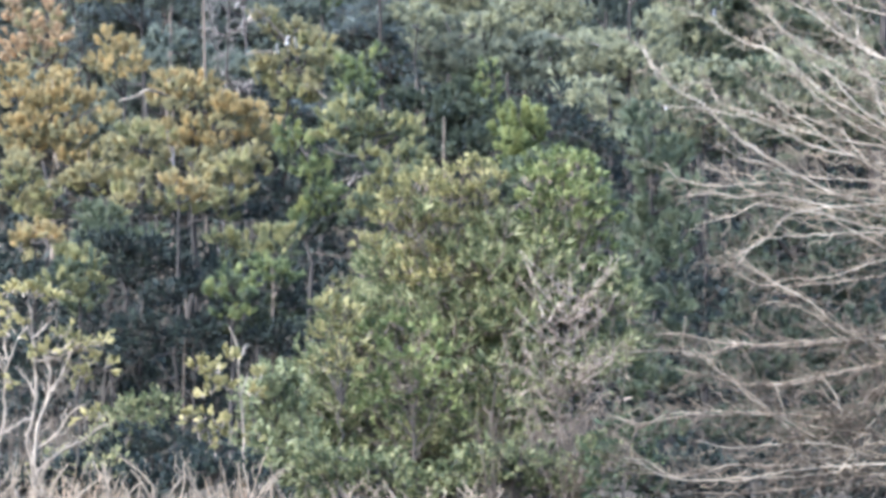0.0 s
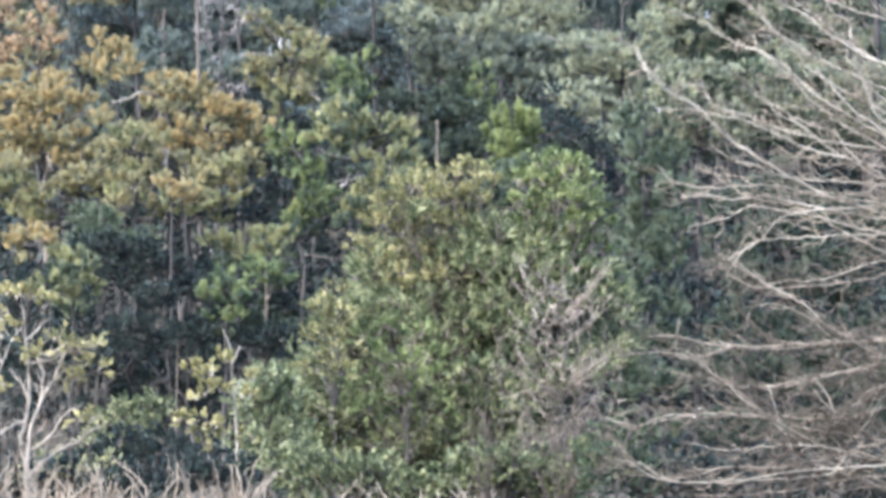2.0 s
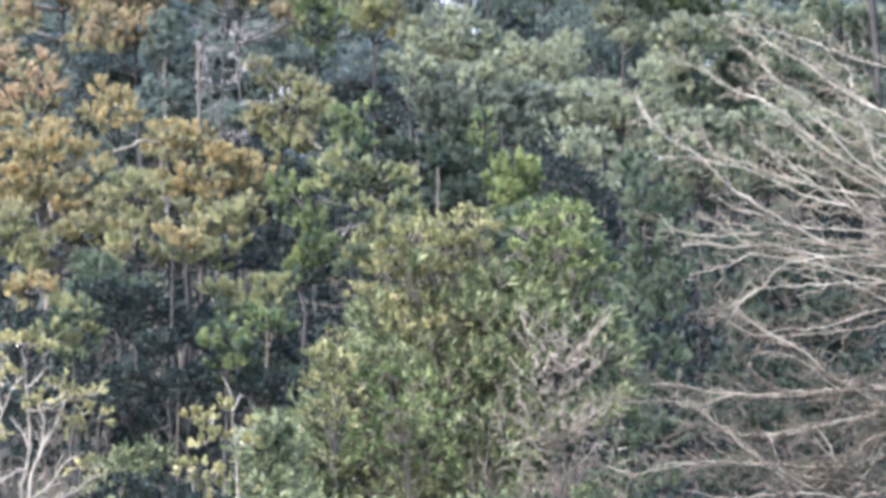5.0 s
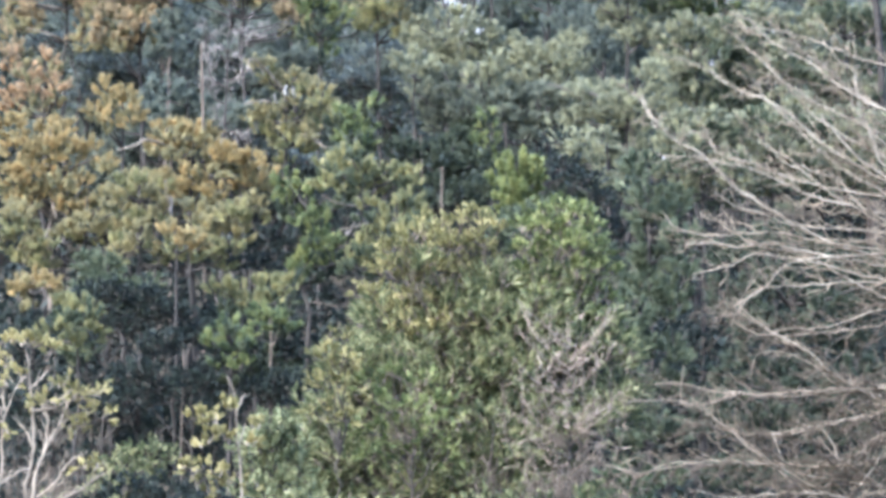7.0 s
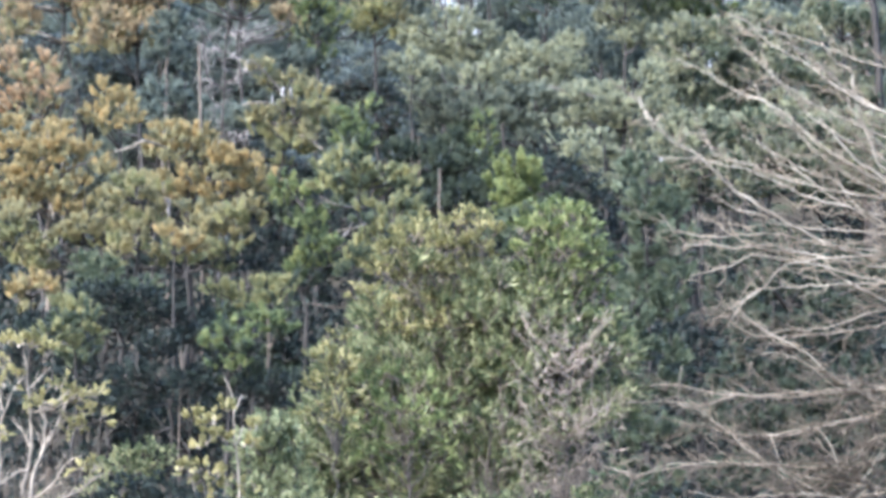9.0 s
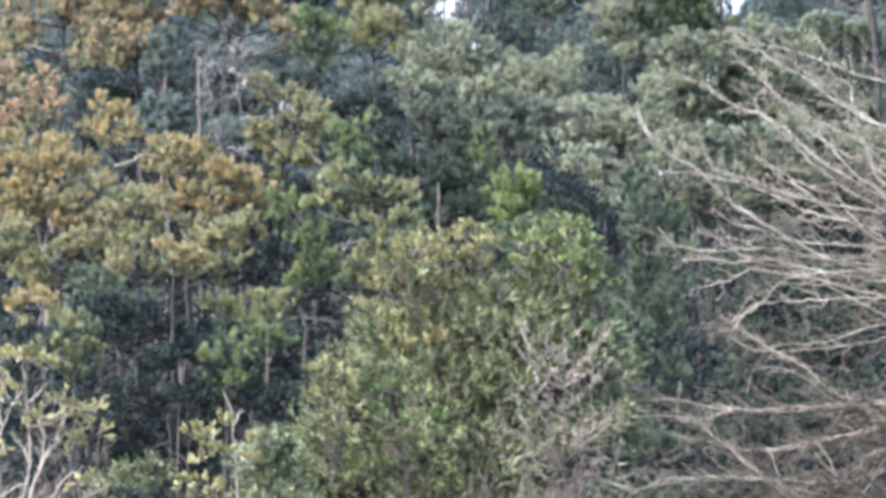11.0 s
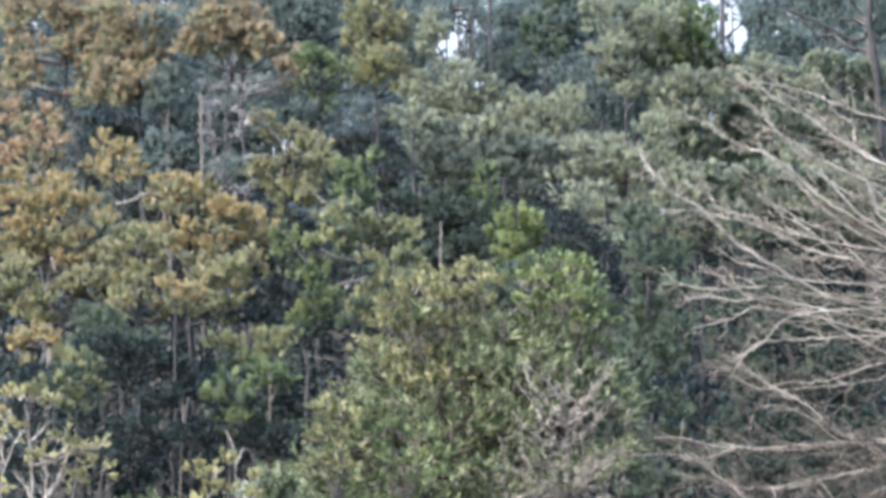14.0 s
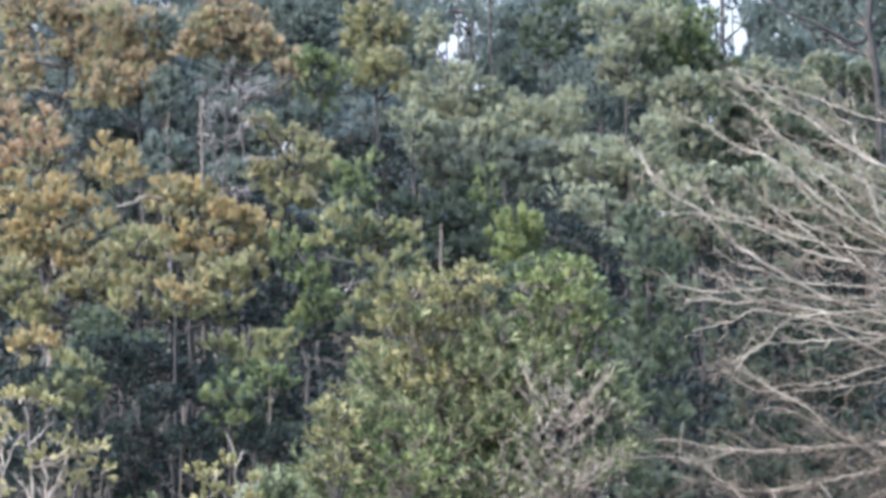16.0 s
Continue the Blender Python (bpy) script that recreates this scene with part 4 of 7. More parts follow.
pine('slender_pine', 1.30, 142.0, 11.57, [
    (-0.04, 11.28, 0.67, 0.46), (0.35, 11.67, 0.48, 0.41)],
    SAGE, 'slender pine with a long bare dark bole', girth=0.05, stubs=7, seed=54)
pine('slender_pine', -9.81, 150.0, 13.95, [
    (-0.41, 13.75, 0.60, 0.43), (0.20, 13.34, 0.60, 0.43), (-0.16, 12.12, 0.60, 0.53), (0.11, 11.30, 0.56, 0.48), (-0.29, 10.69, 0.56, 0.43)],
    DARK, 'slender conifer with a pale bare bole', girth=0.06, stubs=8, wood=SNAG_BARK, seed=55)

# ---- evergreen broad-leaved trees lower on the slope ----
# the shade on these trees is put into their near-black leaf colour
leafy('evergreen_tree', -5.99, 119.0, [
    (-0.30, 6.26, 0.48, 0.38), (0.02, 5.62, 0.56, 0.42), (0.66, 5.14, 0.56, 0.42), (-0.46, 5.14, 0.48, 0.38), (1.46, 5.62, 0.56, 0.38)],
    SHADE_LEAF, 'evergreen tree with dense leaves coloured dark for shade', count=2, girth=0.03, seed=57)
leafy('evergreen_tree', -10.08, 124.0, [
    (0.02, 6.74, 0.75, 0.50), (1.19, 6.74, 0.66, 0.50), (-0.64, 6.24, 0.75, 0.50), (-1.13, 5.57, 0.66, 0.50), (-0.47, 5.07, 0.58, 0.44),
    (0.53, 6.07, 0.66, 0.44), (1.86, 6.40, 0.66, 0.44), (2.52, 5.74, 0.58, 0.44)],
    SHADE_LEAF, 'evergreen tree with dense leaves coloured dark for shade', count=2.2, girth=0.03, seed=58)
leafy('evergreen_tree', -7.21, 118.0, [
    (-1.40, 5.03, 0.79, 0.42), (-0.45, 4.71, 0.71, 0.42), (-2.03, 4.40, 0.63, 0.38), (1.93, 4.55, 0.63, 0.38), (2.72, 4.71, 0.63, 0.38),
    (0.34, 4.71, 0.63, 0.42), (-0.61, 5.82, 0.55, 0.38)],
    SHADE_LEAF, 'evergreen tree with dense leaves coloured dark for shade', top=5, count=2.2, girth=0.03, seed=59)
pine('evergreen_conifer', 8.95, 108.0, 7.06, [
    (-1.46, 7.93, 0.65, 0.43), (-0.45, 8.22, 0.65, 0.38), (0.57, 7.78, 0.65, 0.43), (1.58, 7.64, 0.65, 0.43), (-1.61, 6.77, 0.65, 0.52),
    (-0.60, 7.06, 0.65, 0.52), (0.56, 6.77, 0.65, 0.52), (1.72, 6.77, 0.65, 0.52), (-1.04, 5.90, 0.65, 0.52), (0.26, 5.75, 0.65, 0.52),
    (1.42, 5.90, 0.65, 0.52), (2.30, 7.35, 0.58, 0.52), (-1.48, 4.74, 0.72, 0.52), (-0.03, 4.59, 0.72, 0.52), (1.41, 4.59, 0.72, 0.52),
    (-2.21, 3.58, 0.65, 0.52), (-0.77, 3.44, 0.72, 0.52), (0.68, 3.44, 0.72, 0.52), (1.98, 3.58, 0.65, 0.52), (-1.50, 2.14, 0.87, 0.61),
    (0.24, 1.99, 0.87, 0.61), (1.83, 2.14, 0.87, 0.61)],
    DEEP, 'deep green conifer behind drooping bare branches', girth=0.12, stubs=0, puff=0.32, low=0.1, depth=2.6, seed=62)

# ---- the broad green tree in front of the slope ----
lobes = [
    (-1.60, 5.78, 1.15, 1.40), (0.13, 5.51, 1.47, 1.45),
    (1.74, 5.24, 1.34, 1.61), (2.68, 4.44, 0.80, 1.61), (-2.75, 4.15, 0.78, 1.10), (-1.75, 3.77, 1.47, 1.61), (-0.00, 3.23, 1.47, 1.61),
    (-3.45, 2.70, 1.10, 1.20), (-2.28, 1.90, 1.61, 1.61), (-0.41, 1.36, 1.47, 1.29), (-4.28, 1.63, 1.07, 1.29), (1.47, 3.10, 1.07, 1.45),
    (-3.35, 0.96, 1.34, 0.97), (0.13, 4.17, 1.21, 1.29), (-0.94, 4.57, 1.21, 1.29), (0.67, 5.91, 1.01, 1.05), (0.60, 2.60, 1.20, 1.30), (1.00, 4.20, 1.05, 1.30)]
oak = leafy('evergreen_oak', 0.89, 100.0, domes(np.random.default_rng(63), lobes, 17, 0.52),
    LAUREL, 'broad grey-green evergreen tree with twiggy leafy crown', top=6.2, girth=0.13, depth=3.6, up=0.5, count=1.35, length=0.27, width=0.065, spray=8, size=0.36, wood=SNAG_BARK, cone=0.3)
leafy('evergreen_tree', 2.67, 99.0, [
    (0.00, 8.30, 0.40, 0.21), (0.46, 8.14, 0.40, 0.24), (-0.46, 7.90, 0.42, 0.27), (0.80, 7.83, 0.35, 0.27), (0.00, 7.83, 0.45, 0.29),
    (-0.70, 7.42, 0.27, 0.19), (-0.27, 7.34, 0.45, 0.29), (0.33, 7.39, 0.48, 0.29), (0.89, 7.37, 0.32, 0.27), (-0.66, 6.94, 0.29, 0.21),
    (-0.07, 6.90, 0.48, 0.29), (0.60, 6.90, 0.42, 0.29), (1.13, 6.97, 0.24, 0.24), (0.20, 6.43, 0.53, 0.29), (0.93, 6.43, 0.35, 0.29),
    (-0.33, 6.30, 0.45, 0.29), (0.46, 5.90, 0.48, 0.29), (-0.13, 5.70, 0.48, 0.32), (1.06, 5.84, 0.32, 0.29), (0.20, 5.17, 0.50, 0.32),
    (-0.46, 5.24, 0.40, 0.29)],
    DOME_LEAF, 'green broad-leaved tree with a rounded domed crown', top=6.5, girth=0.08, count=1.5, length=0.17, width=0.06, spray=10, size=0.27, depth=1.6, up=0.7, wood=SNAG_BARK, seed=252)
leafy('evergreen_tree', 0.21, 99.0, [
    (-0.86, 7.77, 0.40, 0.24), (-0.40, 7.86, 0.37, 0.27), (0.13, 8.09, 0.32, 0.27), (0.60, 8.17, 0.29, 0.24), (0.86, 7.93, 0.24, 0.24),
    (-1.33, 7.46, 0.35, 0.24), (-0.73, 7.33, 0.45, 0.29), (-0.13, 7.50, 0.45, 0.29), (0.46, 7.59, 0.40, 0.29), (-1.59, 6.99, 0.35, 0.27),
    (-1.06, 6.86, 0.45, 0.29), (-0.40, 6.93, 0.48, 0.32), (0.27, 7.02, 0.48, 0.29), (0.73, 7.29, 0.21, 0.21), (-1.92, 6.46, 0.35, 0.27),
    (0.80, 6.73, 0.32, 0.27), (-1.33, 6.26, 0.45, 0.29), (-0.66, 6.33, 0.48, 0.29), (0.07, 6.40, 0.48, 0.29), (0.66, 6.06, 0.37, 0.29),
    (-0.27, 5.73, 0.50, 0.32), (-1.06, 5.66, 0.45, 0.29), (0.46, 5.46, 0.45, 0.32)],
    TAWNY_LEAF, 'yellowish broad-leaved evergreen with an uneven crown', top=6.5, girth=0.08, count=1.4, length=0.17, width=0.055, spray=10, size=0.28, depth=1.6, up=0.7, wood=SNAG_BARK, seed=253)
leafy('evergreen_tree', 0.98, 96.0, [
    (-0.26, 3.36, 0.44, 0.31), (0.32, 3.11, 0.44, 0.31), (-0.13, 2.53, 0.49, 0.33), (0.58, 2.53, 0.44, 0.33), (-0.58, 2.85, 0.39, 0.31),
    (0.13, 1.88, 0.49, 0.33), (0.84, 1.88, 0.39, 0.31), (-0.51, 2.01, 0.44, 0.33)],
    LAUREL, 'small broad-leaved evergreen growing before a larger one', top=3.4, girth=0.05, count=1.4, length=0.2, width=0.065, spray=9, size=0.3, depth=1.2, up=0.5, wood=SNAG_BARK, seed=254)
leafy('evergreen_tree', -0.82, 95.0, [
    (-0.83, 4.20, 0.33, 0.23), (-0.32, 4.39, 0.33, 0.20), (0.23, 4.20, 0.36, 0.23), (-0.57, 3.75, 0.38, 0.25), (0.03, 3.62, 0.38, 0.25),
    (0.61, 3.82, 0.33, 0.23), (-0.89, 3.24, 0.36, 0.25), (-0.25, 3.05, 0.41, 0.25), (0.38, 3.12, 0.38, 0.25), (0.89, 3.37, 0.31, 0.23),
    (0.70, 2.67, 0.36, 0.25), (0.06, 2.54, 0.41, 0.25), (-0.64, 2.61, 0.38, 0.25)],
    DOME_LEAF, 'low green broad-leaved tree growing before a larger one', top=3.6, girth=0.04, count=1.0, length=0.2, width=0.06, spray=9, size=0.3, depth=1.2, up=0.5, wood=SNAG_BARK, seed=255)
leafy('evergreen_tree', -2.44, 94.0, [
    (0.13, 5.25, 0.23, 0.20), (-0.19, 4.77, 0.30, 0.25), (0.25, 4.70, 0.25, 0.28), (0.00, 4.26, 0.33, 0.28), (0.32, 3.95, 0.23, 0.25),
    (-0.13, 3.76, 0.30, 0.23), (-0.38, 4.26, 0.20, 0.20), (0.13, 3.51, 0.28, 0.18)],
    TAWNY_LEAF, 'small yellow-green tree beside a broad evergreen', top=3.4, girth=0.02, count=1.4, length=0.16, width=0.06, spray=9, size=0.26, depth=1.2, up=0.6, seed=256)
# trees added in the dark hollows, shade put into their leaf colour
leafy('evergreen_tree', 4.16, 126.0, [
    (-0.51, 10.42, 0.41, 0.30), (0.00, 9.82, 0.51, 0.37), (-1.05, 9.91, 0.37, 0.34), (0.54, 9.34, 0.51, 0.37), (-0.30, 9.14, 0.51, 0.34),
    (1.01, 8.80, 0.41, 0.37), (0.30, 8.55, 0.51, 0.34), (0.93, 7.95, 0.37, 0.37), (-1.27, 10.42, 0.27, 0.27), (1.18, 9.48, 0.30, 0.30),
    (-0.68, 11.01, 0.30, 0.24)],
    SHADE_LEAF, 'added evergreen tree, leaves coloured for the shade between pines', count=1.7, length=0.2, width=0.09, spray=7, size=0.34, depth=1.6, girth=0.05, seed=257)
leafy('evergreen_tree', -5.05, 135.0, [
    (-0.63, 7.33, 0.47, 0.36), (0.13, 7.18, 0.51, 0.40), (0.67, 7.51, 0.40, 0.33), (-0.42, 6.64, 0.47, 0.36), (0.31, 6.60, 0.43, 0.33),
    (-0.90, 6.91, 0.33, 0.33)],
    SHADE_LEAF, 'added evergreen tree, leaves coloured for the shade between pines', count=1.7, length=0.2, width=0.09, spray=7, size=0.34, depth=1.6, girth=0.05, seed=258)
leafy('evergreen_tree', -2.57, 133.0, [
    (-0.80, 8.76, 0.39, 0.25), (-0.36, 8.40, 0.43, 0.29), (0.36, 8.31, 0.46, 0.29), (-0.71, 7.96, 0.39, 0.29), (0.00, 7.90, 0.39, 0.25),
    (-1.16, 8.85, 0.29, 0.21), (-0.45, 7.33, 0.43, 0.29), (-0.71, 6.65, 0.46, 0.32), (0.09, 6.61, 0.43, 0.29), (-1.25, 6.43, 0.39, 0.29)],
    SHADE_LEAF, 'added evergreen tree, leaves coloured for the shade between pines', count=1.7, length=0.2, width=0.09, spray=7, size=0.34, depth=1.6, girth=0.05, seed=259)
# HAZE_LEAF trees: distance haze is put into the leaf colour
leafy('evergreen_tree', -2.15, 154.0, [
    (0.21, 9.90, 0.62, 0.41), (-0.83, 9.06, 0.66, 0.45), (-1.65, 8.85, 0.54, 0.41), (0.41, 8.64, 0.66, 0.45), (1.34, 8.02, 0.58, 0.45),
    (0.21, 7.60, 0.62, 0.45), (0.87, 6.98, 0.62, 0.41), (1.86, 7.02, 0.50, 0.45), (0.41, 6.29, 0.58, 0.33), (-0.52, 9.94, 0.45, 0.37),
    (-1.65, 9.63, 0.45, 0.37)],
    HAZE_LEAF, 'added evergreen tree, leaves coloured for the shade between pines', count=1.7, length=0.2, width=0.09, spray=7, size=0.34, depth=1.6, girth=0.05, seed=260)
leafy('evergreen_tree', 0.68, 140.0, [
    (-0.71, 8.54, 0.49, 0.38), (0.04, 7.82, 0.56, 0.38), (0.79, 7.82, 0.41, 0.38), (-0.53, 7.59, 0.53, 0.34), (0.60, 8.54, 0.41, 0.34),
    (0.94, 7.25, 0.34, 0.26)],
    HAZE_LEAF, 'added evergreen tree, leaves coloured for the shade between pines', count=1.7, length=0.2, width=0.09, spray=7, size=0.34, depth=1.6, girth=0.05, seed=261)
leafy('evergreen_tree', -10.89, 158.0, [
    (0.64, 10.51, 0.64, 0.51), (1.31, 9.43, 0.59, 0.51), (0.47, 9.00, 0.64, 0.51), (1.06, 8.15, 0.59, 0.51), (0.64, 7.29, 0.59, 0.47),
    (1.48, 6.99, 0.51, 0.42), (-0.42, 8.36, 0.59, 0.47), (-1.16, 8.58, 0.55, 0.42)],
    HAZE_LEAF, 'added evergreen tree, leaves coloured for the shade between pines', count=1.7, length=0.2, width=0.09, spray=7, size=0.34, depth=1.6, girth=0.05, seed=262)
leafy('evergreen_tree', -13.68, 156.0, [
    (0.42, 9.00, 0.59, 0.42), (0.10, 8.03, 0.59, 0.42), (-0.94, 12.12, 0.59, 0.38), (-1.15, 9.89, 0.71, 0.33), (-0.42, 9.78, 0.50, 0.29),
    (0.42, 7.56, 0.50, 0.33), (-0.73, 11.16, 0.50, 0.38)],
    HAZE_LEAF, 'added evergreen tree, leaves coloured for the shade between pines', count=1.7, length=0.2, width=0.09, spray=7, size=0.34, depth=1.6, girth=0.05, seed=263)
leafy('evergreen_tree', -6.39, 131.0, [
    (-1.23, 7.19, 0.46, 0.25), (-0.35, 7.06, 0.49, 0.25), (0.53, 7.10, 0.46, 0.25), (1.23, 6.71, 0.42, 0.25), (-1.93, 7.06, 0.39, 0.25),
    (-2.63, 7.10, 0.39, 0.25)],
    SHADE_LEAF, 'added evergreen tree, leaves coloured for the shade between pines', count=1.7, length=0.2, width=0.09, spray=7, size=0.34, depth=1.6, girth=0.05, seed=264)
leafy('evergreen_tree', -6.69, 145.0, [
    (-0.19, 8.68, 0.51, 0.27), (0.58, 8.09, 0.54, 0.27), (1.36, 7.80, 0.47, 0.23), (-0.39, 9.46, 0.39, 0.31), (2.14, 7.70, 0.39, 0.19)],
    HAZE_LEAF, 'added evergreen tree, leaves coloured for the shade between pines', count=1.7, length=0.2, width=0.09, spray=7, size=0.34, depth=1.6, girth=0.05, seed=265)
leafy('dark_shrub', 3.63, 88.0, [
    (-0.08, 2.09, 0.26, 0.21), (0.33, 1.91, 0.26, 0.21), (-0.35, 1.73, 0.26, 0.21), (0.07, 1.61, 0.33, 0.24), (0.51, 1.44, 0.28, 0.24),
    (-0.26, 1.26, 0.33, 0.24), (0.21, 1.09, 0.35, 0.26), (0.63, 0.94, 0.26, 0.21), (-0.38, 0.85, 0.31, 0.21)],
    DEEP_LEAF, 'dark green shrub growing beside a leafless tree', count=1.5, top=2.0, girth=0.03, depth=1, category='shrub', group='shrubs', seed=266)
leafy('dark_shrub', -9.77, 96.0, [
    (-0.06, 3.14, 0.31, 0.21), (-0.39, 2.76, 0.33, 0.23), (0.22, 2.63, 0.31, 0.23), (-0.06, 2.18, 0.39, 0.26), (0.45, 1.99, 0.33, 0.23)],
    SHADE_LEAF, 'dark evergreen shrub behind a pale tree', count=1.6, top=2.2, girth=0.03, depth=1, category='shrub', group='shrubs', seed=267)

# ---- bare and half-bare trees ----
rng = np.random.default_rng(5)
for _ in range(15):
    foot, a, tall = rng.uniform(0.8, 3.6), rng.uniform(-1.1, 0.85), rng.uniform(2.4, 4.4)
    top = foot + tall * np.cos(a)
    front = -2.6 - 0.28 * max(0.0, 7.0 - top)
    bare_limb(oak, rng, [(0, 0, foot), (tall * np.sin(a) * 0.4, front * 0.6, foot + (top - foot) * 0.35), (tall * np.sin(a), front, top)], 0.026, 0.008, SNAG_BARK, fine=BROWN_TWIG, spacing=0.3, reach=0.6, spread=0.8, bias=(0, -0.1, 0.1), levels=2, twig_r=0.012, sub=1.3)
thicket = plant('bare_tree', 2.81, 94.6, 'grey-brown leafless tree with many fine upright twigs', 'tree', 'bare trees')
bare_limb(thicket, rng, [(0.00, 0.00, 0.00), (-0.03, 0.00, 1.80), (0.05, 0.00, 3.60), (0.15, 0.00, 5.40)], 0.060, 0.014, DARK_BARK, fine=BROWN_TWIG, spacing=0.3, reach=0.6, twig_r=0.014)
for lean in (-1.5, -1.1, -0.75, -0.4, -0.05, 0.3, 0.6, 0.95, 1.25):
    tall, out = rng.uniform(4.6, 6.0) - 0.5 * abs(lean), rng.uniform(-1.2, 0.0)
    bare_limb(thicket, rng, [(0, 0, 0.6), (lean * 0.45, out * 0.3, tall * 0.4), (lean * 0.9, out * 0.7, tall * 0.7), (lean, out, tall)], 0.02, 0.008, SNAG_BARK, fine=BROWN_TWIG, spacing=0.15, reach=0.55, spread=1.0, bias=(0, 0, 0), levels=2, twig_r=0.0135, sub=1.2)
fork = np.random.default_rng(71)
for i in range(26):
    foot, side = 2.5 + i * 0.11 + fork.uniform(-0.3, 0.3), (-1 if i % 2 else 1)
    wide, out = fork.uniform(0.35, 1.1) * (1.0 if side > 0 else 1.2), fork.uniform(-1.8, -0.9)
    rise = wide * fork.uniform(0.5, 1.3)
    bare_limb(thicket, fork, [(0.03, 0, foot), (side * wide * 0.35, out * 0.5, foot + rise * 0.22), (side * wide * 0.75, out, foot + rise * 0.62), (side * wide, out, foot + rise)], 0.018, 0.009, BROWN_TWIG, spacing=0.22, reach=0.45, spread=0.9, bias=(0, 0, 0.1), levels=1, twig_r=0.014)
sprays(thicket, rng, [
    (-0.58, 5.81, 0.57, 0.46), (0.44, 5.55, 0.57, 0.46), (0.94, 4.79, 0.44, 0.53), (-0.20, 4.79, 0.57, 0.53), (-0.83, 4.16, 0.51, 0.46),
    (0.43, 3.78, 0.57, 0.53), (-0.20, 3.40, 0.57, 0.53), (0.81, 3.02, 0.44, 0.53), (-0.96, 2.89, 0.51, 0.46)],
    LAUREL, BROWN_TWIG, length=0.15, width=0.05, spray=8, size=0.32, count=0.3, depth=1.5)
spreading = plant('bare_tree', 7.56, 60.0, 'large leafless tree with long pale drooping branches', 'tree', 'bare trees')
bare_limb(spreading, rng, [(-0.07, 0.00, 0.32), (-0.03, 0.00, 2.16), (-0.07, 0.00, 3.76), (-0.14, 0.00, 4.97), (-0.17, 0.00, 6.18), (-0.23, 0.00, 7.39)], 0.160, 0.080, LIMB_BARK, spacing=9)
bare_limb(spreading, rng, [(-0.02, -0.00, 6.35), (-0.43, -0.01, 6.50), (-0.92, -0.03, 6.68), (-1.40, -0.04, 6.90), (-1.88, -0.05, 7.18), (-2.36, -0.06, 7.53), (-2.61, -0.08, 7.78), (-2.93, -0.09, 7.98), (-3.33, -0.10, 8.12), (-3.61, -0.11, 8.26), (-3.73, -0.13, 8.39), (-4.21, -0.14, 8.59)], 0.029, 0.007, LIMB_BARK, spacing=0.2, reach=0.75, spread=0.6, bias=(-0.15, 0, 0.1), levels=2, twig_r=0.0125, fine=TWIG_BARK, sub=1.4)
bare_limb(spreading, rng, [(-0.02, 0.00, 6.07), (-0.23, 0.01, 6.21), (-0.71, 0.02, 6.39), (-1.20, 0.03, 6.62), (-1.68, 0.04, 6.90), (-2.16, 0.06, 7.25), (-2.44, 0.07, 7.53), (-2.77, 0.08, 7.86), (-3.01, 0.09, 8.10), (-3.05, 0.10, 8.30)], 0.026, 0.008, LIMB_BARK, spacing=0.2, reach=0.75, spread=0.6, bias=(-0.15, 0, 0.1), levels=2, twig_r=0.0125, fine=TWIG_BARK, sub=1.4)
bare_limb(spreading, rng, [(-0.02, -0.00, 6.75), (-0.59, -0.01, 6.90), (-1.08, -0.01, 7.09), (-1.56, -0.02, 7.32), (-2.04, -0.02, 7.61), (-2.36, -0.03, 7.86), (-2.52, -0.03, 8.06), (-2.77, -0.04, 8.30), (-3.01, -0.04, 8.55)], 0.024, 0.008, LIMB_BARK, spacing=0.2, reach=0.75, spread=0.6, bias=(-0.15, 0, 0.1), levels=2, twig_r=0.0125, fine=TWIG_BARK, sub=1.4)
bare_limb(spreading, rng, [(-0.02, -0.00, 7.37), (-0.35, -0.00, 7.51), (-0.84, -0.01, 7.67), (-1.32, -0.01, 7.88), (-1.80, -0.01, 8.14), (-2.04, -0.01, 8.30), (-2.28, -0.02, 8.51), (-2.61, -0.02, 8.67), (-2.93, -0.02, 8.87), (-3.17, -0.03, 9.12), (-3.47, -0.03, 9.26)], 0.029, 0.008, LIMB_BARK, spacing=0.2, reach=0.75, spread=0.6, bias=(-0.15, 0, 0.1), levels=2, twig_r=0.0125, fine=TWIG_BARK, sub=1.4)
bare_limb(spreading, rng, [(-0.02, -0.00, 7.15), (-0.35, -0.01, 7.25), (-0.84, -0.03, 7.37), (-1.32, -0.04, 7.53), (-1.80, -0.05, 7.73), (-2.28, -0.06, 7.98), (-2.73, -0.08, 8.26), (-3.01, -0.09, 8.55), (-3.17, -0.10, 8.67), (-3.41, -0.12, 8.91)], 0.023, 0.007, LIMB_BARK, spacing=0.2, reach=0.75, spread=0.6, bias=(-0.15, 0, 0.1), levels=2, twig_r=0.0125, fine=TWIG_BARK, sub=1.4)
bare_limb(spreading, rng, [(-0.02, 0.00, 7.26), (-0.31, 0.01, 7.42), (-0.80, 0.01, 7.62), (-1.28, 0.02, 7.87), (-1.76, 0.03, 8.18), (-1.96, 0.03, 8.34), (-2.20, 0.04, 8.55), (-2.65, 0.05, 8.87)], 0.027, 0.008, LIMB_BARK, spacing=0.2, reach=0.75, spread=0.6, bias=(-0.15, 0, 0.1), levels=2, twig_r=0.0125, fine=TWIG_BARK, sub=1.4)
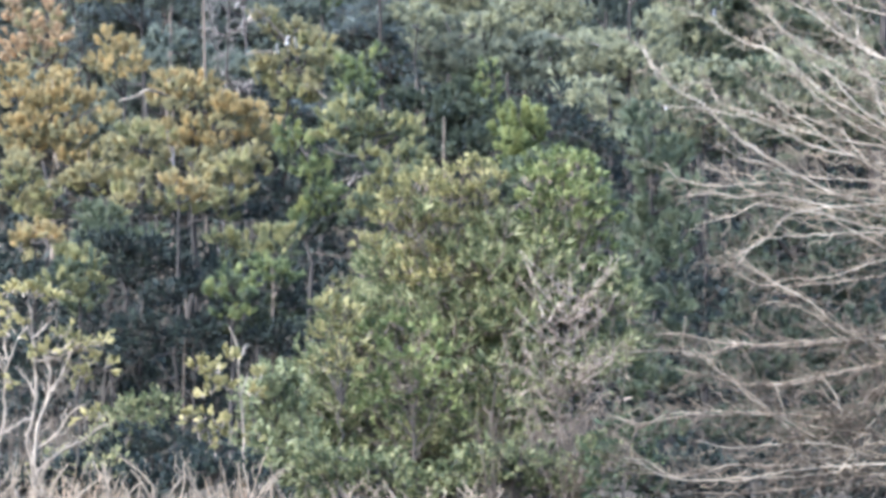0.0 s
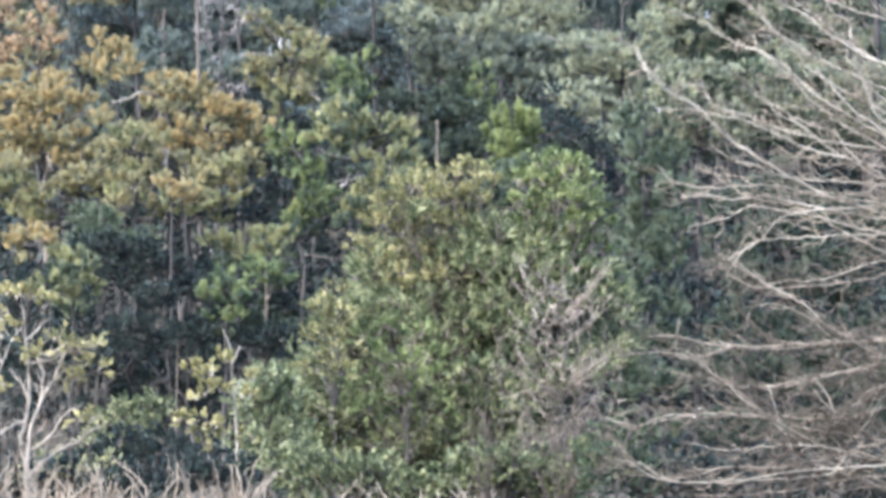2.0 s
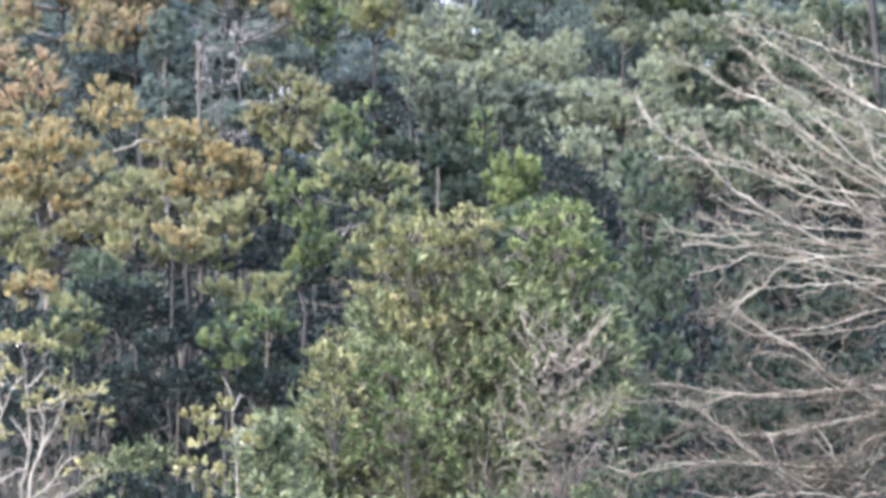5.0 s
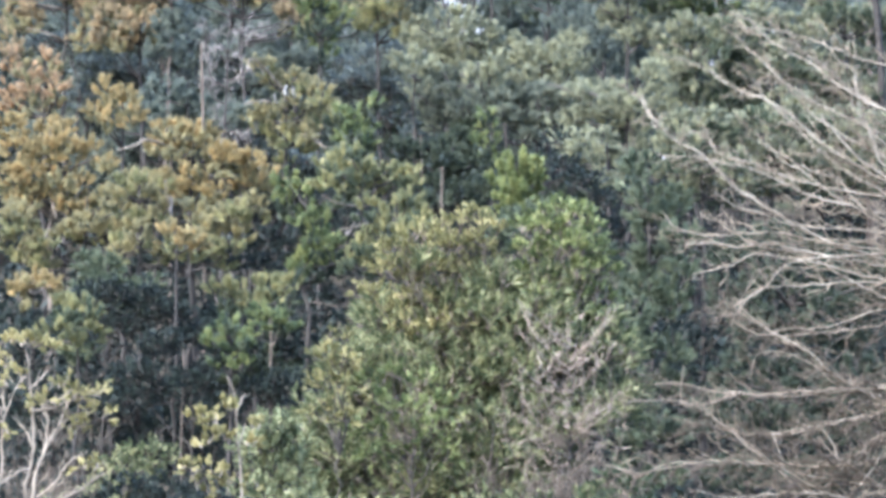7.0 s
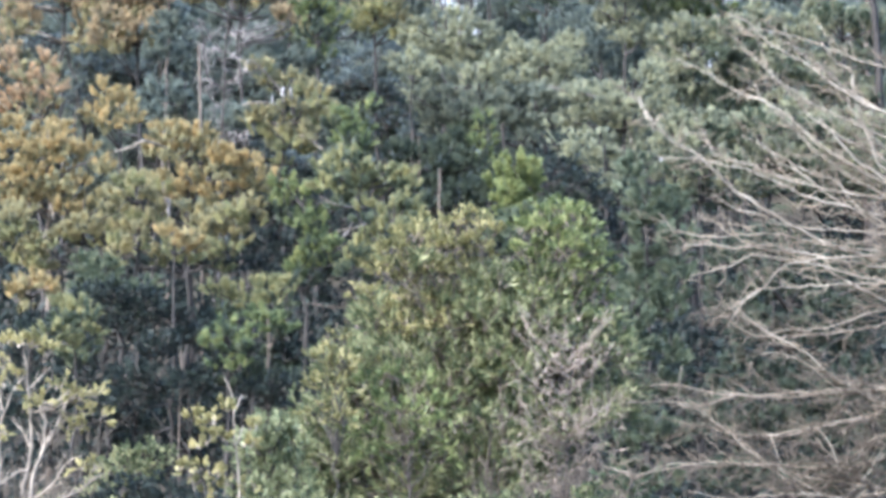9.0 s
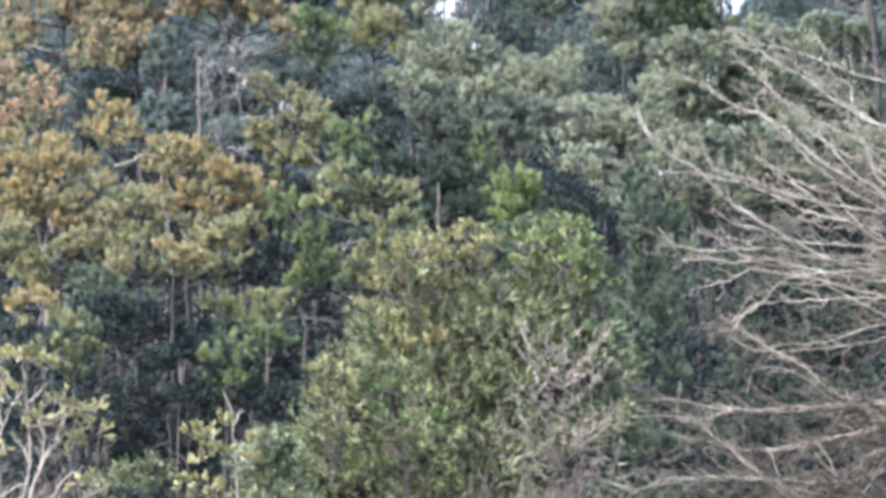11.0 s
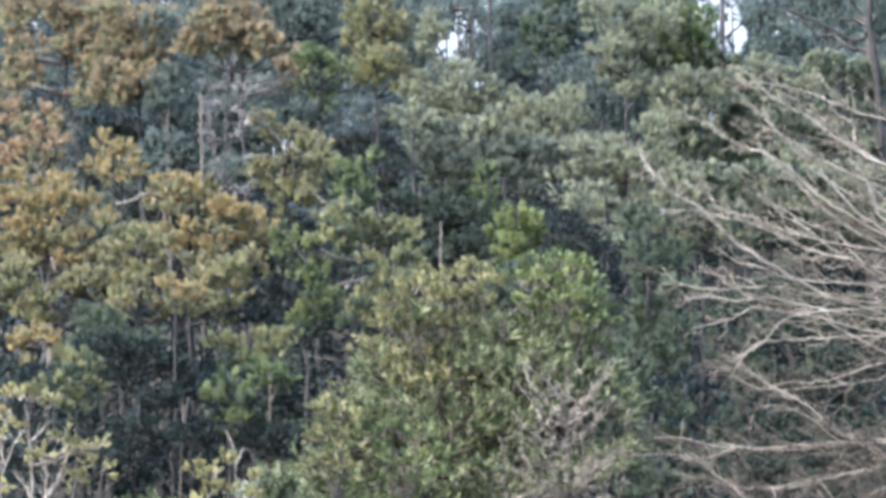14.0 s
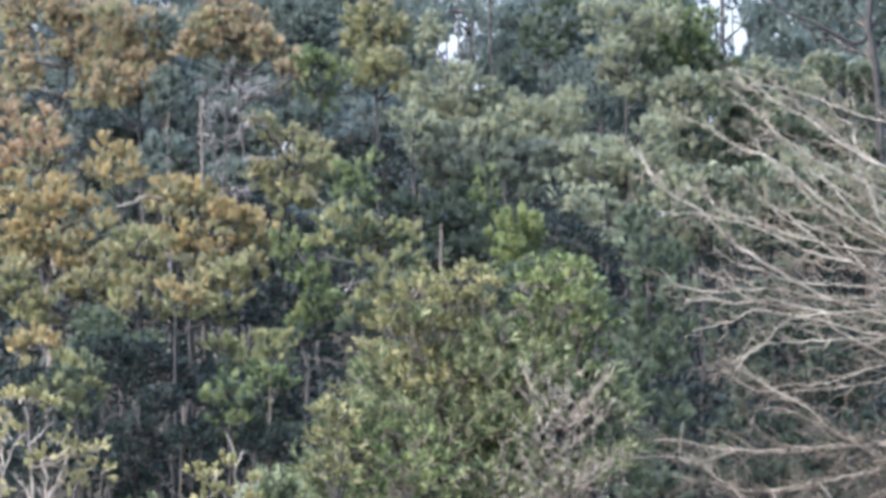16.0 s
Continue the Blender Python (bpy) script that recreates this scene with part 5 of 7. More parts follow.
bare_limb(spreading, rng, [(-0.02, 0.00, 6.68), (-0.47, 0.03, 6.90), (-0.96, 0.05, 7.18), (-1.44, 0.08, 7.53), (-1.74, 0.10, 8.00), (-1.66, 0.13, 8.14), (-1.68, 0.16, 8.43), (-1.88, 0.18, 8.59), (-2.12, 0.21, 8.87)], 0.026, 0.008, LIMB_BARK, spacing=0.2, reach=0.75, spread=0.6, bias=(-0.15, 0, 0.1), levels=2, twig_r=0.0125, fine=TWIG_BARK, sub=1.4)
bare_limb(spreading, rng, [(-0.02, -0.00, 6.23), (-0.35, -0.05, 6.46), (-0.84, -0.11, 6.74), (-1.32, -0.16, 7.09), (-1.44, -0.22, 7.37), (-1.56, -0.27, 7.69), (-1.68, -0.33, 7.94)], 0.024, 0.010, LIMB_BARK, spacing=0.2, reach=0.75, spread=0.6, bias=(-0.15, 0, 0.1), levels=2, twig_r=0.0125, fine=TWIG_BARK, sub=1.4)
bare_limb(spreading, rng, [(-0.02, -0.00, 6.29), (-0.55, -0.06, 6.49), (-1.04, -0.12, 6.73), (-1.52, -0.18, 7.05), (-1.72, -0.24, 7.21), (-1.96, -0.29, 7.45), (-2.20, -0.35, 7.74)], 0.029, 0.011, LIMB_BARK, spacing=0.2, reach=0.75, spread=0.6, bias=(-0.15, 0, 0.1), levels=2, twig_r=0.0125, fine=TWIG_BARK, sub=1.4)
bare_limb(spreading, rng, [(-0.02, 0.00, 6.49), (-0.43, 0.03, 6.53), (-0.92, 0.06, 6.58), (-1.40, 0.10, 6.64), (-1.88, 0.13, 6.72), (-2.28, 0.16, 6.80), (-2.69, 0.19, 6.92), (-3.01, 0.23, 7.05), (-3.33, 0.26, 7.17), (-3.65, 0.29, 7.29), (-3.81, 0.32, 7.61)], 0.029, 0.007, LIMB_BARK, spacing=0.2, reach=0.75, spread=0.6, bias=(-0.15, 0, 0.1), levels=2, twig_r=0.0125, fine=TWIG_BARK, sub=1.4)
bare_limb(spreading, rng, [(-0.02, -0.00, 6.18), (-0.67, -0.05, 6.24), (-1.16, -0.09, 6.33), (-1.64, -0.14, 6.43), (-2.12, -0.18, 6.56), (-2.61, -0.23, 6.72), (-3.09, -0.27, 6.96), (-3.49, -0.32, 7.05), (-3.97, -0.37, 7.14), (-4.50, -0.41, 7.17)], 0.022, 0.006, LIMB_BARK, spacing=0.2, reach=0.75, spread=0.6, bias=(-0.15, 0, 0.1), levels=2, twig_r=0.0125, fine=TWIG_BARK, sub=1.4)
bare_limb(spreading, rng, [(-0.02, 0.00, 5.53), (-0.21, 0.03, 5.71), (-0.69, 0.07, 5.93), (-1.17, 0.10, 6.21), (-1.66, 0.13, 6.56), (-1.80, 0.16, 6.76), (-1.96, 0.20, 6.92), (-2.28, 0.23, 7.00), (-2.61, 0.26, 7.17), (-2.85, 0.29, 7.33)], 0.026, 0.008, LIMB_BARK, spacing=0.2, reach=0.75, spread=0.6, bias=(-0.15, 0, 0.1), levels=2, twig_r=0.0125, fine=TWIG_BARK, sub=1.4)
bare_limb(spreading, rng, [(-0.02, 0.00, 5.72), (-0.51, 0.03, 5.88), (-1.00, 0.06, 6.08), (-1.48, 0.10, 6.33), (-1.96, 0.13, 6.64), (-2.36, 0.16, 6.96), (-2.69, 0.19, 7.13), (-2.93, 0.23, 7.37), (-3.25, 0.26, 7.53)], 0.022, 0.007, LIMB_BARK, spacing=0.2, reach=0.75, spread=0.6, bias=(-0.15, 0, 0.1), levels=2, twig_r=0.0125, fine=TWIG_BARK, sub=1.4)
bare_limb(spreading, rng, [(-0.02, -0.00, 5.41), (-0.27, -0.02, 5.49), (-0.76, -0.04, 5.58), (-1.24, -0.06, 5.69), (-1.72, -0.08, 5.83), (-2.16, -0.09, 5.99), (-2.44, -0.11, 6.13), (-2.77, -0.13, 6.32), (-3.09, -0.15, 6.52), (-3.41, -0.17, 6.72), (-3.69, -0.19, 7.00), (-3.97, -0.21, 7.27), (-4.25, -0.23, 7.39), (-4.50, -0.24, 7.61), (-4.70, -0.26, 7.90), (-4.98, -0.28, 8.14)], 0.037, 0.010, LIMB_BARK, spacing=0.2, reach=0.75, spread=0.6, bias=(-0.15, 0, 0.1), levels=2, twig_r=0.0125, fine=TWIG_BARK, sub=1.4)
bare_limb(spreading, rng, [(-0.02, 0.00, 5.73), (-0.35, 0.01, 5.76), (-0.84, 0.03, 5.80), (-1.32, 0.04, 5.85), (-1.80, 0.05, 5.92), (-2.28, 0.07, 5.99), (-2.85, 0.08, 6.11), (-3.49, 0.10, 6.07), (-3.97, 0.11, 6.09), (-4.29, 0.12, 6.19), (-4.44, 0.14, 6.40)], 0.024, 0.006, LIMB_BARK, spacing=0.2, reach=0.75, spread=0.6, bias=(-0.15, 0, 0.1), levels=2, twig_r=0.0125, fine=TWIG_BARK, sub=1.4)
bare_limb(spreading, rng, [(-0.02, -0.00, 5.46), (-0.35, -0.02, 5.50), (-0.84, -0.05, 5.55), (-1.32, -0.07, 5.62), (-1.80, -0.10, 5.69), (-2.28, -0.12, 5.79), (-2.61, -0.15, 5.87), (-3.05, -0.17, 5.93), (-3.41, -0.20, 5.87), (-3.73, -0.22, 5.94), (-4.13, -0.25, 5.91)], 0.027, 0.007, LIMB_BARK, spacing=0.2, reach=0.75, spread=0.6, bias=(-0.15, 0, 0.1), levels=2, twig_r=0.0125, fine=TWIG_BARK, sub=1.4)
bare_limb(spreading, rng, [(-0.02, 0.00, 4.79), (-0.59, 0.04, 4.93), (-1.08, 0.08, 5.10), (-1.56, 0.13, 5.32), (-2.04, 0.17, 5.59), (-2.36, 0.21, 5.81), (-3.01, 0.25, 5.91), (-3.33, 0.30, 6.07), (-3.57, 0.34, 6.24), (-3.89, 0.38, 6.41)], 0.029, 0.007, LIMB_BARK, spacing=0.2, reach=0.75, spread=0.6, bias=(-0.15, 0, 0.1), levels=2, twig_r=0.0125, fine=TWIG_BARK, sub=1.4)
bare_limb(spreading, rng, [(-0.02, -0.00, 5.19), (-0.35, -0.03, 5.25), (-0.84, -0.07, 5.32), (-1.32, -0.10, 5.42), (-1.80, -0.13, 5.53), (-2.20, -0.17, 5.65), (-2.77, -0.20, 5.73), (-3.13, -0.24, 5.79), (-3.49, -0.27, 5.60), (-4.04, -0.30, 5.47)], 0.024, 0.006, LIMB_BARK, spacing=0.2, reach=0.75, spread=0.6, bias=(-0.15, 0, 0.1), levels=2, twig_r=0.0125, fine=TWIG_BARK, sub=1.4)
bare_limb(spreading, rng, [(-0.02, -0.00, 5.86), (-0.27, -0.04, 5.85), (-0.76, -0.09, 5.83), (-1.24, -0.13, 5.80), (-1.72, -0.17, 5.77), (-2.20, -0.21, 5.73), (-2.61, -0.26, 5.65), (-2.85, -0.30, 5.47), (-3.01, -0.34, 5.27), (-3.41, -0.38, 5.04)], 0.022, 0.007, LIMB_BARK, spacing=0.2, reach=0.75, spread=0.6, bias=(-0.15, 0, 0.1), levels=2, twig_r=0.0125, fine=TWIG_BARK, sub=1.4)
bare_limb(spreading, rng, [(-0.02, -0.00, 6.02), (-0.27, -0.05, 6.04), (-0.76, -0.10, 6.06), (-1.24, -0.15, 6.08), (-1.72, -0.21, 6.12), (-2.20, -0.26, 6.15), (-2.61, -0.31, 6.19), (-3.01, -0.36, 6.33), (-3.41, -0.41, 6.44), (-3.73, -0.46, 6.64)], 0.020, 0.006, LIMB_BARK, spacing=0.2, reach=0.75, spread=0.6, bias=(-0.15, 0, 0.1), levels=2, twig_r=0.0125, fine=TWIG_BARK, sub=1.4)
bare_limb(spreading, rng, [(-0.02, 0.00, 8.23), (-0.43, 0.03, 8.31), (-0.92, 0.06, 8.42), (-1.40, 0.09, 8.55), (-1.88, 0.12, 8.71), (-2.36, 0.16, 8.91), (-2.85, 0.19, 9.04), (-3.33, 0.22, 9.08)], 0.017, 0.006, LIMB_BARK, spacing=0.2, reach=0.75, spread=0.6, bias=(-0.15, 0, 0.1), levels=2, twig_r=0.0125, fine=TWIG_BARK, sub=1.4)
bare_limb(spreading, rng, [(-4.74, -0.00, 8.08), (-4.62, -0.10, 7.78), (-4.54, -0.20, 7.57)], 0.014, 0.007, LIMB_BARK, spacing=0.2, reach=0.75, spread=0.6, bias=(-0.15, 0, 0.1), levels=2, twig_r=0.0125, fine=TWIG_BARK, sub=1.4)
bare_limb(spreading, rng, [(-4.17, -0.00, 7.41), (-4.05, -0.10, 7.52), (-3.91, -0.20, 7.53)], 0.013, 0.006, LIMB_BARK, spacing=0.2, reach=0.75, spread=0.6, bias=(-0.15, 0, 0.1), levels=2, twig_r=0.0125, fine=TWIG_BARK, sub=1.4)
bare_limb(spreading, rng, [(-0.02, -0.00, 5.42), (-0.63, -0.04, 5.41), (-1.12, -0.07, 5.40), (-1.60, -0.11, 5.38), (-2.08, -0.14, 5.35), (-2.56, -0.18, 5.32), (-3.05, -0.22, 5.28), (-3.33, -0.25, 5.03), (-3.49, -0.29, 4.76)], 0.019, 0.008, LIMB_BARK, spacing=0.2, reach=0.75, spread=0.6, bias=(-0.15, 0, 0.1), levels=2, twig_r=0.0125, fine=TWIG_BARK, sub=1.4)
bare_limb(spreading, rng, [(-0.02, -0.00, 3.23), (-0.43, -0.02, 3.36), (-0.92, -0.04, 3.53), (-1.40, -0.06, 3.73), (-1.88, -0.08, 3.99), (-2.12, -0.10, 4.15), (-2.36, -0.12, 4.39), (-2.69, -0.14, 4.56), (-3.01, -0.17, 4.76), (-3.33, -0.19, 5.00)], 0.024, 0.008, LIMB_BARK, spacing=0.2, reach=0.75, spread=0.6, bias=(-0.15, 0, 0.1), levels=2, twig_r=0.0125, fine=TWIG_BARK, sub=1.4)
bare_limb(spreading, rng, [(-0.02, 0.00, 5.11), (-0.29, 0.06, 5.09), (-0.77, 0.12, 5.05), (-1.25, 0.18, 5.02), (-1.48, 0.24, 4.96), (-1.80, 0.30, 4.84), (-2.20, 0.36, 4.74), (-2.61, 0.42, 4.74), (-2.85, 0.48, 4.68)], 0.022, 0.007, LIMB_BARK, spacing=0.2, reach=0.75, spread=0.6, bias=(-0.15, 0, 0.1), levels=2, twig_r=0.0125, fine=TWIG_BARK, sub=1.4)
bare_limb(spreading, rng, [(-0.02, 0.00, 3.92), (-0.29, 0.03, 3.91), (-0.77, 0.07, 3.89), (-1.25, 0.10, 3.87), (-2.12, 0.13, 3.82), (-2.61, 0.17, 3.77), (-3.09, 0.20, 3.79), (-3.57, 0.24, 3.87)], 0.024, 0.007, LIMB_BARK, spacing=0.2, reach=0.75, spread=0.6, bias=(-0.15, 0, 0.1), levels=2, twig_r=0.0125, fine=TWIG_BARK, sub=1.4)
bare_limb(spreading, rng, [(-0.02, 0.00, 1.37), (-0.35, 0.02, 1.49), (-0.84, 0.04, 1.64), (-1.32, 0.05, 1.82), (-1.80, 0.07, 2.05), (-2.28, 0.09, 2.34), (-2.61, 0.11, 2.58), (-2.93, 0.13, 2.79), (-3.17, 0.15, 3.07), (-3.41, 0.16, 3.23), (-3.73, 0.18, 3.47), (-4.05, 0.20, 3.67), (-4.37, 0.22, 3.71), (-4.95, 0.24, 3.69)], 0.024, 0.006, LIMB_BARK, spacing=0.2, reach=0.75, spread=0.6, bias=(-0.15, 0, 0.1), levels=2, twig_r=0.0125, fine=TWIG_BARK, sub=1.4)
bare_limb(spreading, rng, [(-0.02, 0.00, 3.64), (-0.29, 0.01, 3.62), (-0.77, 0.02, 3.59), (-1.25, 0.03, 3.55), (-1.96, 0.04, 3.40), (-2.28, 0.05, 3.32), (-2.44, 0.07, 3.31), (-3.05, 0.08, 3.21)], 0.026, 0.007, LIMB_BARK, spacing=0.2, reach=0.75, spread=0.6, bias=(-0.15, 0, 0.1), levels=2, twig_r=0.0125, fine=TWIG_BARK, sub=1.4)
bare_limb(spreading, rng, [(-0.02, 0.00, 2.33), (-0.51, 0.01, 2.37), (-1.00, 0.03, 2.42), (-1.48, 0.04, 2.49), (-1.96, 0.05, 2.57), (-2.44, 0.06, 2.66), (-3.01, 0.08, 2.81), (-3.49, 0.09, 2.84), (-4.05, 0.10, 2.83), (-4.37, 0.12, 2.79), (-4.78, 0.13, 2.68), (-5.16, 0.14, 2.79)], 0.022, 0.006, LIMB_BARK, spacing=0.2, reach=0.75, spread=0.6, bias=(-0.15, 0, 0.1), levels=2, twig_r=0.0125, fine=TWIG_BARK, sub=1.4)
bare_limb(spreading, rng, [(-0.02, -0.00, 2.14), (-0.67, -0.05, 2.12), (-1.16, -0.10, 2.10), (-1.64, -0.15, 2.08), (-2.12, -0.20, 2.04), (-2.61, -0.24, 2.01), (-3.25, -0.29, 1.89), (-3.89, -0.34, 1.86), (-4.37, -0.39, 1.90), (-4.70, -0.44, 2.02), (-4.95, -0.49, 2.18)], 0.022, 0.006, LIMB_BARK, spacing=0.2, reach=0.75, spread=0.6, bias=(-0.15, 0, 0.1), levels=2, twig_r=0.0125, fine=TWIG_BARK, sub=1.4)
bare_limb(spreading, rng, [(-0.02, 0.00, 2.28), (-0.29, 0.05, 2.25), (-0.77, 0.10, 2.22), (-1.25, 0.16, 2.18), (-1.56, 0.21, 2.10), (-1.72, 0.26, 1.90), (-1.88, 0.31, 1.66)], 0.019, 0.008, LIMB_BARK, spacing=0.2, reach=0.75, spread=0.6, bias=(-0.15, 0, 0.1), levels=2, twig_r=0.0125, fine=TWIG_BARK, sub=1.4)
bare_limb(spreading, rng, [(-0.02, -0.00, 3.16), (-0.29, -0.03, 3.14), (-0.77, -0.07, 3.10), (-1.25, -0.10, 3.07), (-1.48, -0.14, 2.73), (-1.68, -0.17, 2.46)], 0.019, 0.008, LIMB_BARK, spacing=0.2, reach=0.75, spread=0.6, bias=(-0.15, 0, 0.1), levels=2, twig_r=0.0125, fine=TWIG_BARK, sub=1.4)
bare_limb(spreading, rng, [(-0.11, 0.00, 3.76), (-0.67, 0.00, 3.84), (-1.25, 0.00, 3.87), (-2.44, 0.00, 3.83), (-3.25, 0.00, 3.78), (-3.89, 0.00, 3.87), (-4.21, 0.00, 3.95), (-4.61, 0.00, 3.92)], 0.029, 0.006, TAN_LIMB, spacing=0.155, reach=1.1, spread=0.9, bias=(-0.12, 0, 0.03), levels=2, twig_r=0.016, fine=DUSK_TWIG, sub=1.45)
bare_limb(spreading, rng, [(-0.10, 0.00, 3.44), (-0.67, 0.00, 3.68), (-1.25, 0.00, 3.55), (-1.96, 0.00, 3.39), (-2.61, 0.00, 3.23), (-3.33, 0.00, 3.23), (-3.89, 0.00, 3.36), (-4.29, 0.00, 3.44)], 0.029, 0.006, TAN_LIMB, spacing=0.155, reach=1.1, spread=0.9, bias=(-0.12, 0, 0.03), levels=2, twig_r=0.016, fine=DUSK_TWIG, sub=1.45)
bare_limb(spreading, rng, [(-0.10, 0.00, 3.12), (-1.00, 0.00, 2.96), (-1.97, 0.00, 2.76), (-2.77, 0.00, 2.80), (-3.41, 0.00, 2.79), (-4.22, 0.00, 2.79), (-4.78, 0.00, 2.67), (-5.34, 0.00, 2.79)], 0.026, 0.006, TAN_LIMB, spacing=0.155, reach=1.1, spread=0.9, bias=(-0.12, 0, 0.03), levels=2, twig_r=0.016, fine=DUSK_TWIG, sub=1.45)
bare_limb(spreading, rng, [(-0.15, 0.00, 4.08), (-0.99, 0.00, 3.92), (-1.96, 0.00, 4.03), (-2.44, 0.00, 4.44), (-2.92, 0.00, 4.68), (-3.40, 0.00, 5.00), (-3.72, 0.00, 5.05)], 0.023, 0.006, TAN_LIMB, spacing=0.155, reach=1.1, spread=0.9, bias=(-0.12, 0, 0.03), levels=2, twig_r=0.016, fine=DUSK_TWIG, sub=1.45)
bare_limb(spreading, rng, [(-0.14, 0.00, 5.05), (-0.98, 0.00, 4.89), (-1.63, 0.00, 4.73), (-2.36, 0.00, 4.65), (-3.08, 0.00, 4.65), (-3.48, 0.00, 4.89), (-3.32, 0.00, 5.16), (-3.07, 0.00, 5.48)], 0.023, 0.006, TAN_LIMB, spacing=0.155, reach=1.1, spread=0.9, bias=(-0.12, 0, 0.03), levels=2, twig_r=0.016, fine=DUSK_TWIG, sub=1.45)
bare_limb(spreading, rng, [(-0.09, 0.00, 2.64), (-1.01, 0.00, 2.48), (-1.81, 0.00, 2.28), (-2.61, 0.00, 2.08), (-3.42, 0.00, 2.08), (-4.22, 0.00, 1.92), (-4.78, 0.00, 2.16), (-5.02, 0.00, 2.40)], 0.026, 0.006, TAN_LIMB, spacing=0.155, reach=1.1, spread=0.9, bias=(-0.12, 0, 0.03), levels=2, twig_r=0.016, fine=DUSK_TWIG, sub=1.45)
bare_limb(spreading, rng, [(-0.09, 0.00, 2.32), (-0.85, 0.00, 2.00), (-1.65, 0.00, 1.92), (-2.46, 0.00, 1.76), (-3.26, 0.00, 1.68), (-4.06, 0.00, 1.68)], 0.026, 0.006, TAN_LIMB, spacing=0.155, reach=1.1, spread=0.9, bias=(-0.12, 0, 0.03), levels=2, twig_r=0.016, fine=DUSK_TWIG, sub=1.45)
bare_limb(spreading, rng, [(-1.00, 0.00, 3.52), (-1.32, 0.00, 3.12), (-1.53, 0.00, 2.80), (-1.77, 0.00, 2.40), (-1.89, 0.00, 2.08)], 0.020, 0.007, TAN_LIMB, spacing=0.155, reach=1.1, spread=0.9, bias=(-0.12, 0, 0.03), levels=2, twig_r=0.016, fine=DUSK_TWIG, sub=1.45)
bare_limb(spreading, rng, [(-1.33, 0.00, 2.48), (-2.01, 0.00, 2.92), (-2.19, 0.00, 3.13), (-2.40, 0.00, 3.34), (-2.61, 0.00, 3.44)], 0.020, 0.007, TAN_LIMB, spacing=0.155, reach=1.1, spread=0.9, bias=(-0.12, 0, 0.03), levels=2, twig_r=0.016, fine=DUSK_TWIG, sub=1.45)
bare_limb(spreading, rng, [(-1.33, 0.00, 1.92), (-2.37, 0.00, 2.16), (-2.65, 0.00, 2.56), (-3.01, 0.00, 2.86), (-3.33, 0.00, 3.12), (-3.49, 0.00, 3.36)], 0.022, 0.007, TAN_LIMB, spacing=0.155, reach=1.1, spread=0.9, bias=(-0.12, 0, 0.03), levels=2, twig_r=0.016, fine=DUSK_TWIG, sub=1.45)
bare_limb(spreading, rng, [(-3.41, 0.00, 3.78), (-3.89, 0.00, 3.64), (-4.15, 0.00, 3.66), (-4.18, 0.00, 3.92), (-4.14, 0.00, 4.20)], 0.016, 0.006, TAN_LIMB, spacing=9)
bare_limb(spreading, rng, [(-0.10, 0.00, 2.96), (-0.84, 0.00, 3.28), (-1.48, 0.00, 3.12), (-2.13, 0.00, 2.48), (-2.61, 0.00, 2.16), (-3.02, 0.00, 1.84)], 0.020, 0.006, TAN_LIMB, spacing=0.155, reach=1.1, spread=0.9, bias=(-0.12, 0, 0.03), levels=2, twig_r=0.016, fine=DUSK_TWIG, sub=1.45)
bare_limb(spreading, rng, [(-0.10, 0.00, 1.92), (-1.27, 0.00, 2.17), (-1.76, 0.00, 2.27), (-2.18, 0.00, 2.41), (-2.51, 0.00, 2.60), (-2.84, 0.00, 2.77), (-3.01, 0.00, 2.89), (-3.43, 0.00, 3.22), (-3.76, 0.00, 3.52), (-4.05, 0.00, 3.73)], 0.026, 0.007, LIMB_BARK, spacing=0.3, reach=0.8, spread=0.8, bias=(-0.1, 0, 0.05), levels=2, twig_r=0.014, fine=TWIG_BARK, sub=1.4)
bare_limb(spreading, rng, [(-2.21, 0.00, 3.31), (-2.08, 0.00, 3.18), (-1.97, 0.00, 2.93), (-1.93, 0.00, 2.73)], 0.015, 0.008, LIMB_BARK, spacing=0.3, reach=0.8, spread=0.8, bias=(-0.1, 0, 0.05), levels=2, twig_r=0.014, fine=TWIG_BARK, sub=1.4)
bare_limb(spreading, rng, [(-2.88, 0.00, 3.22), (-2.80, 0.00, 3.01), (-2.72, 0.00, 2.73)], 0.014, 0.007, LIMB_BARK, spacing=0.3, reach=0.8, spread=0.8, bias=(-0.1, 0, 0.05), levels=2, twig_r=0.014, fine=TWIG_BARK, sub=1.4)
bare_limb(spreading, rng, [(-2.09, 0.00, 2.38), (-2.68, 0.00, 2.39), (-3.14, 0.00, 2.35), (-3.56, 0.00, 2.31), (-3.98, 0.00, 2.43)], 0.018, 0.006, LIMB_BARK, spacing=0.3, reach=0.8, spread=0.8, bias=(-0.1, 0, 0.05), levels=2, twig_r=0.014, fine=TWIG_BARK, sub=1.4)
bare_limb(spreading, rng, [(-1.76, 0.00, 2.25), (-1.97, 0.00, 2.00), (-2.35, 0.00, 1.92), (-3.43, 0.00, 1.89), (-4.02, 0.00, 1.85), (-4.40, 0.00, 1.93), (-4.68, 0.00, 2.14), (-5.02, 0.00, 2.18)], 0.018, 0.006, LIMB_BARK, spacing=0.3, reach=0.8, spread=0.8, bias=(-0.1, 0, 0.05), levels=2, twig_r=0.014, fine=TWIG_BARK, sub=1.4)
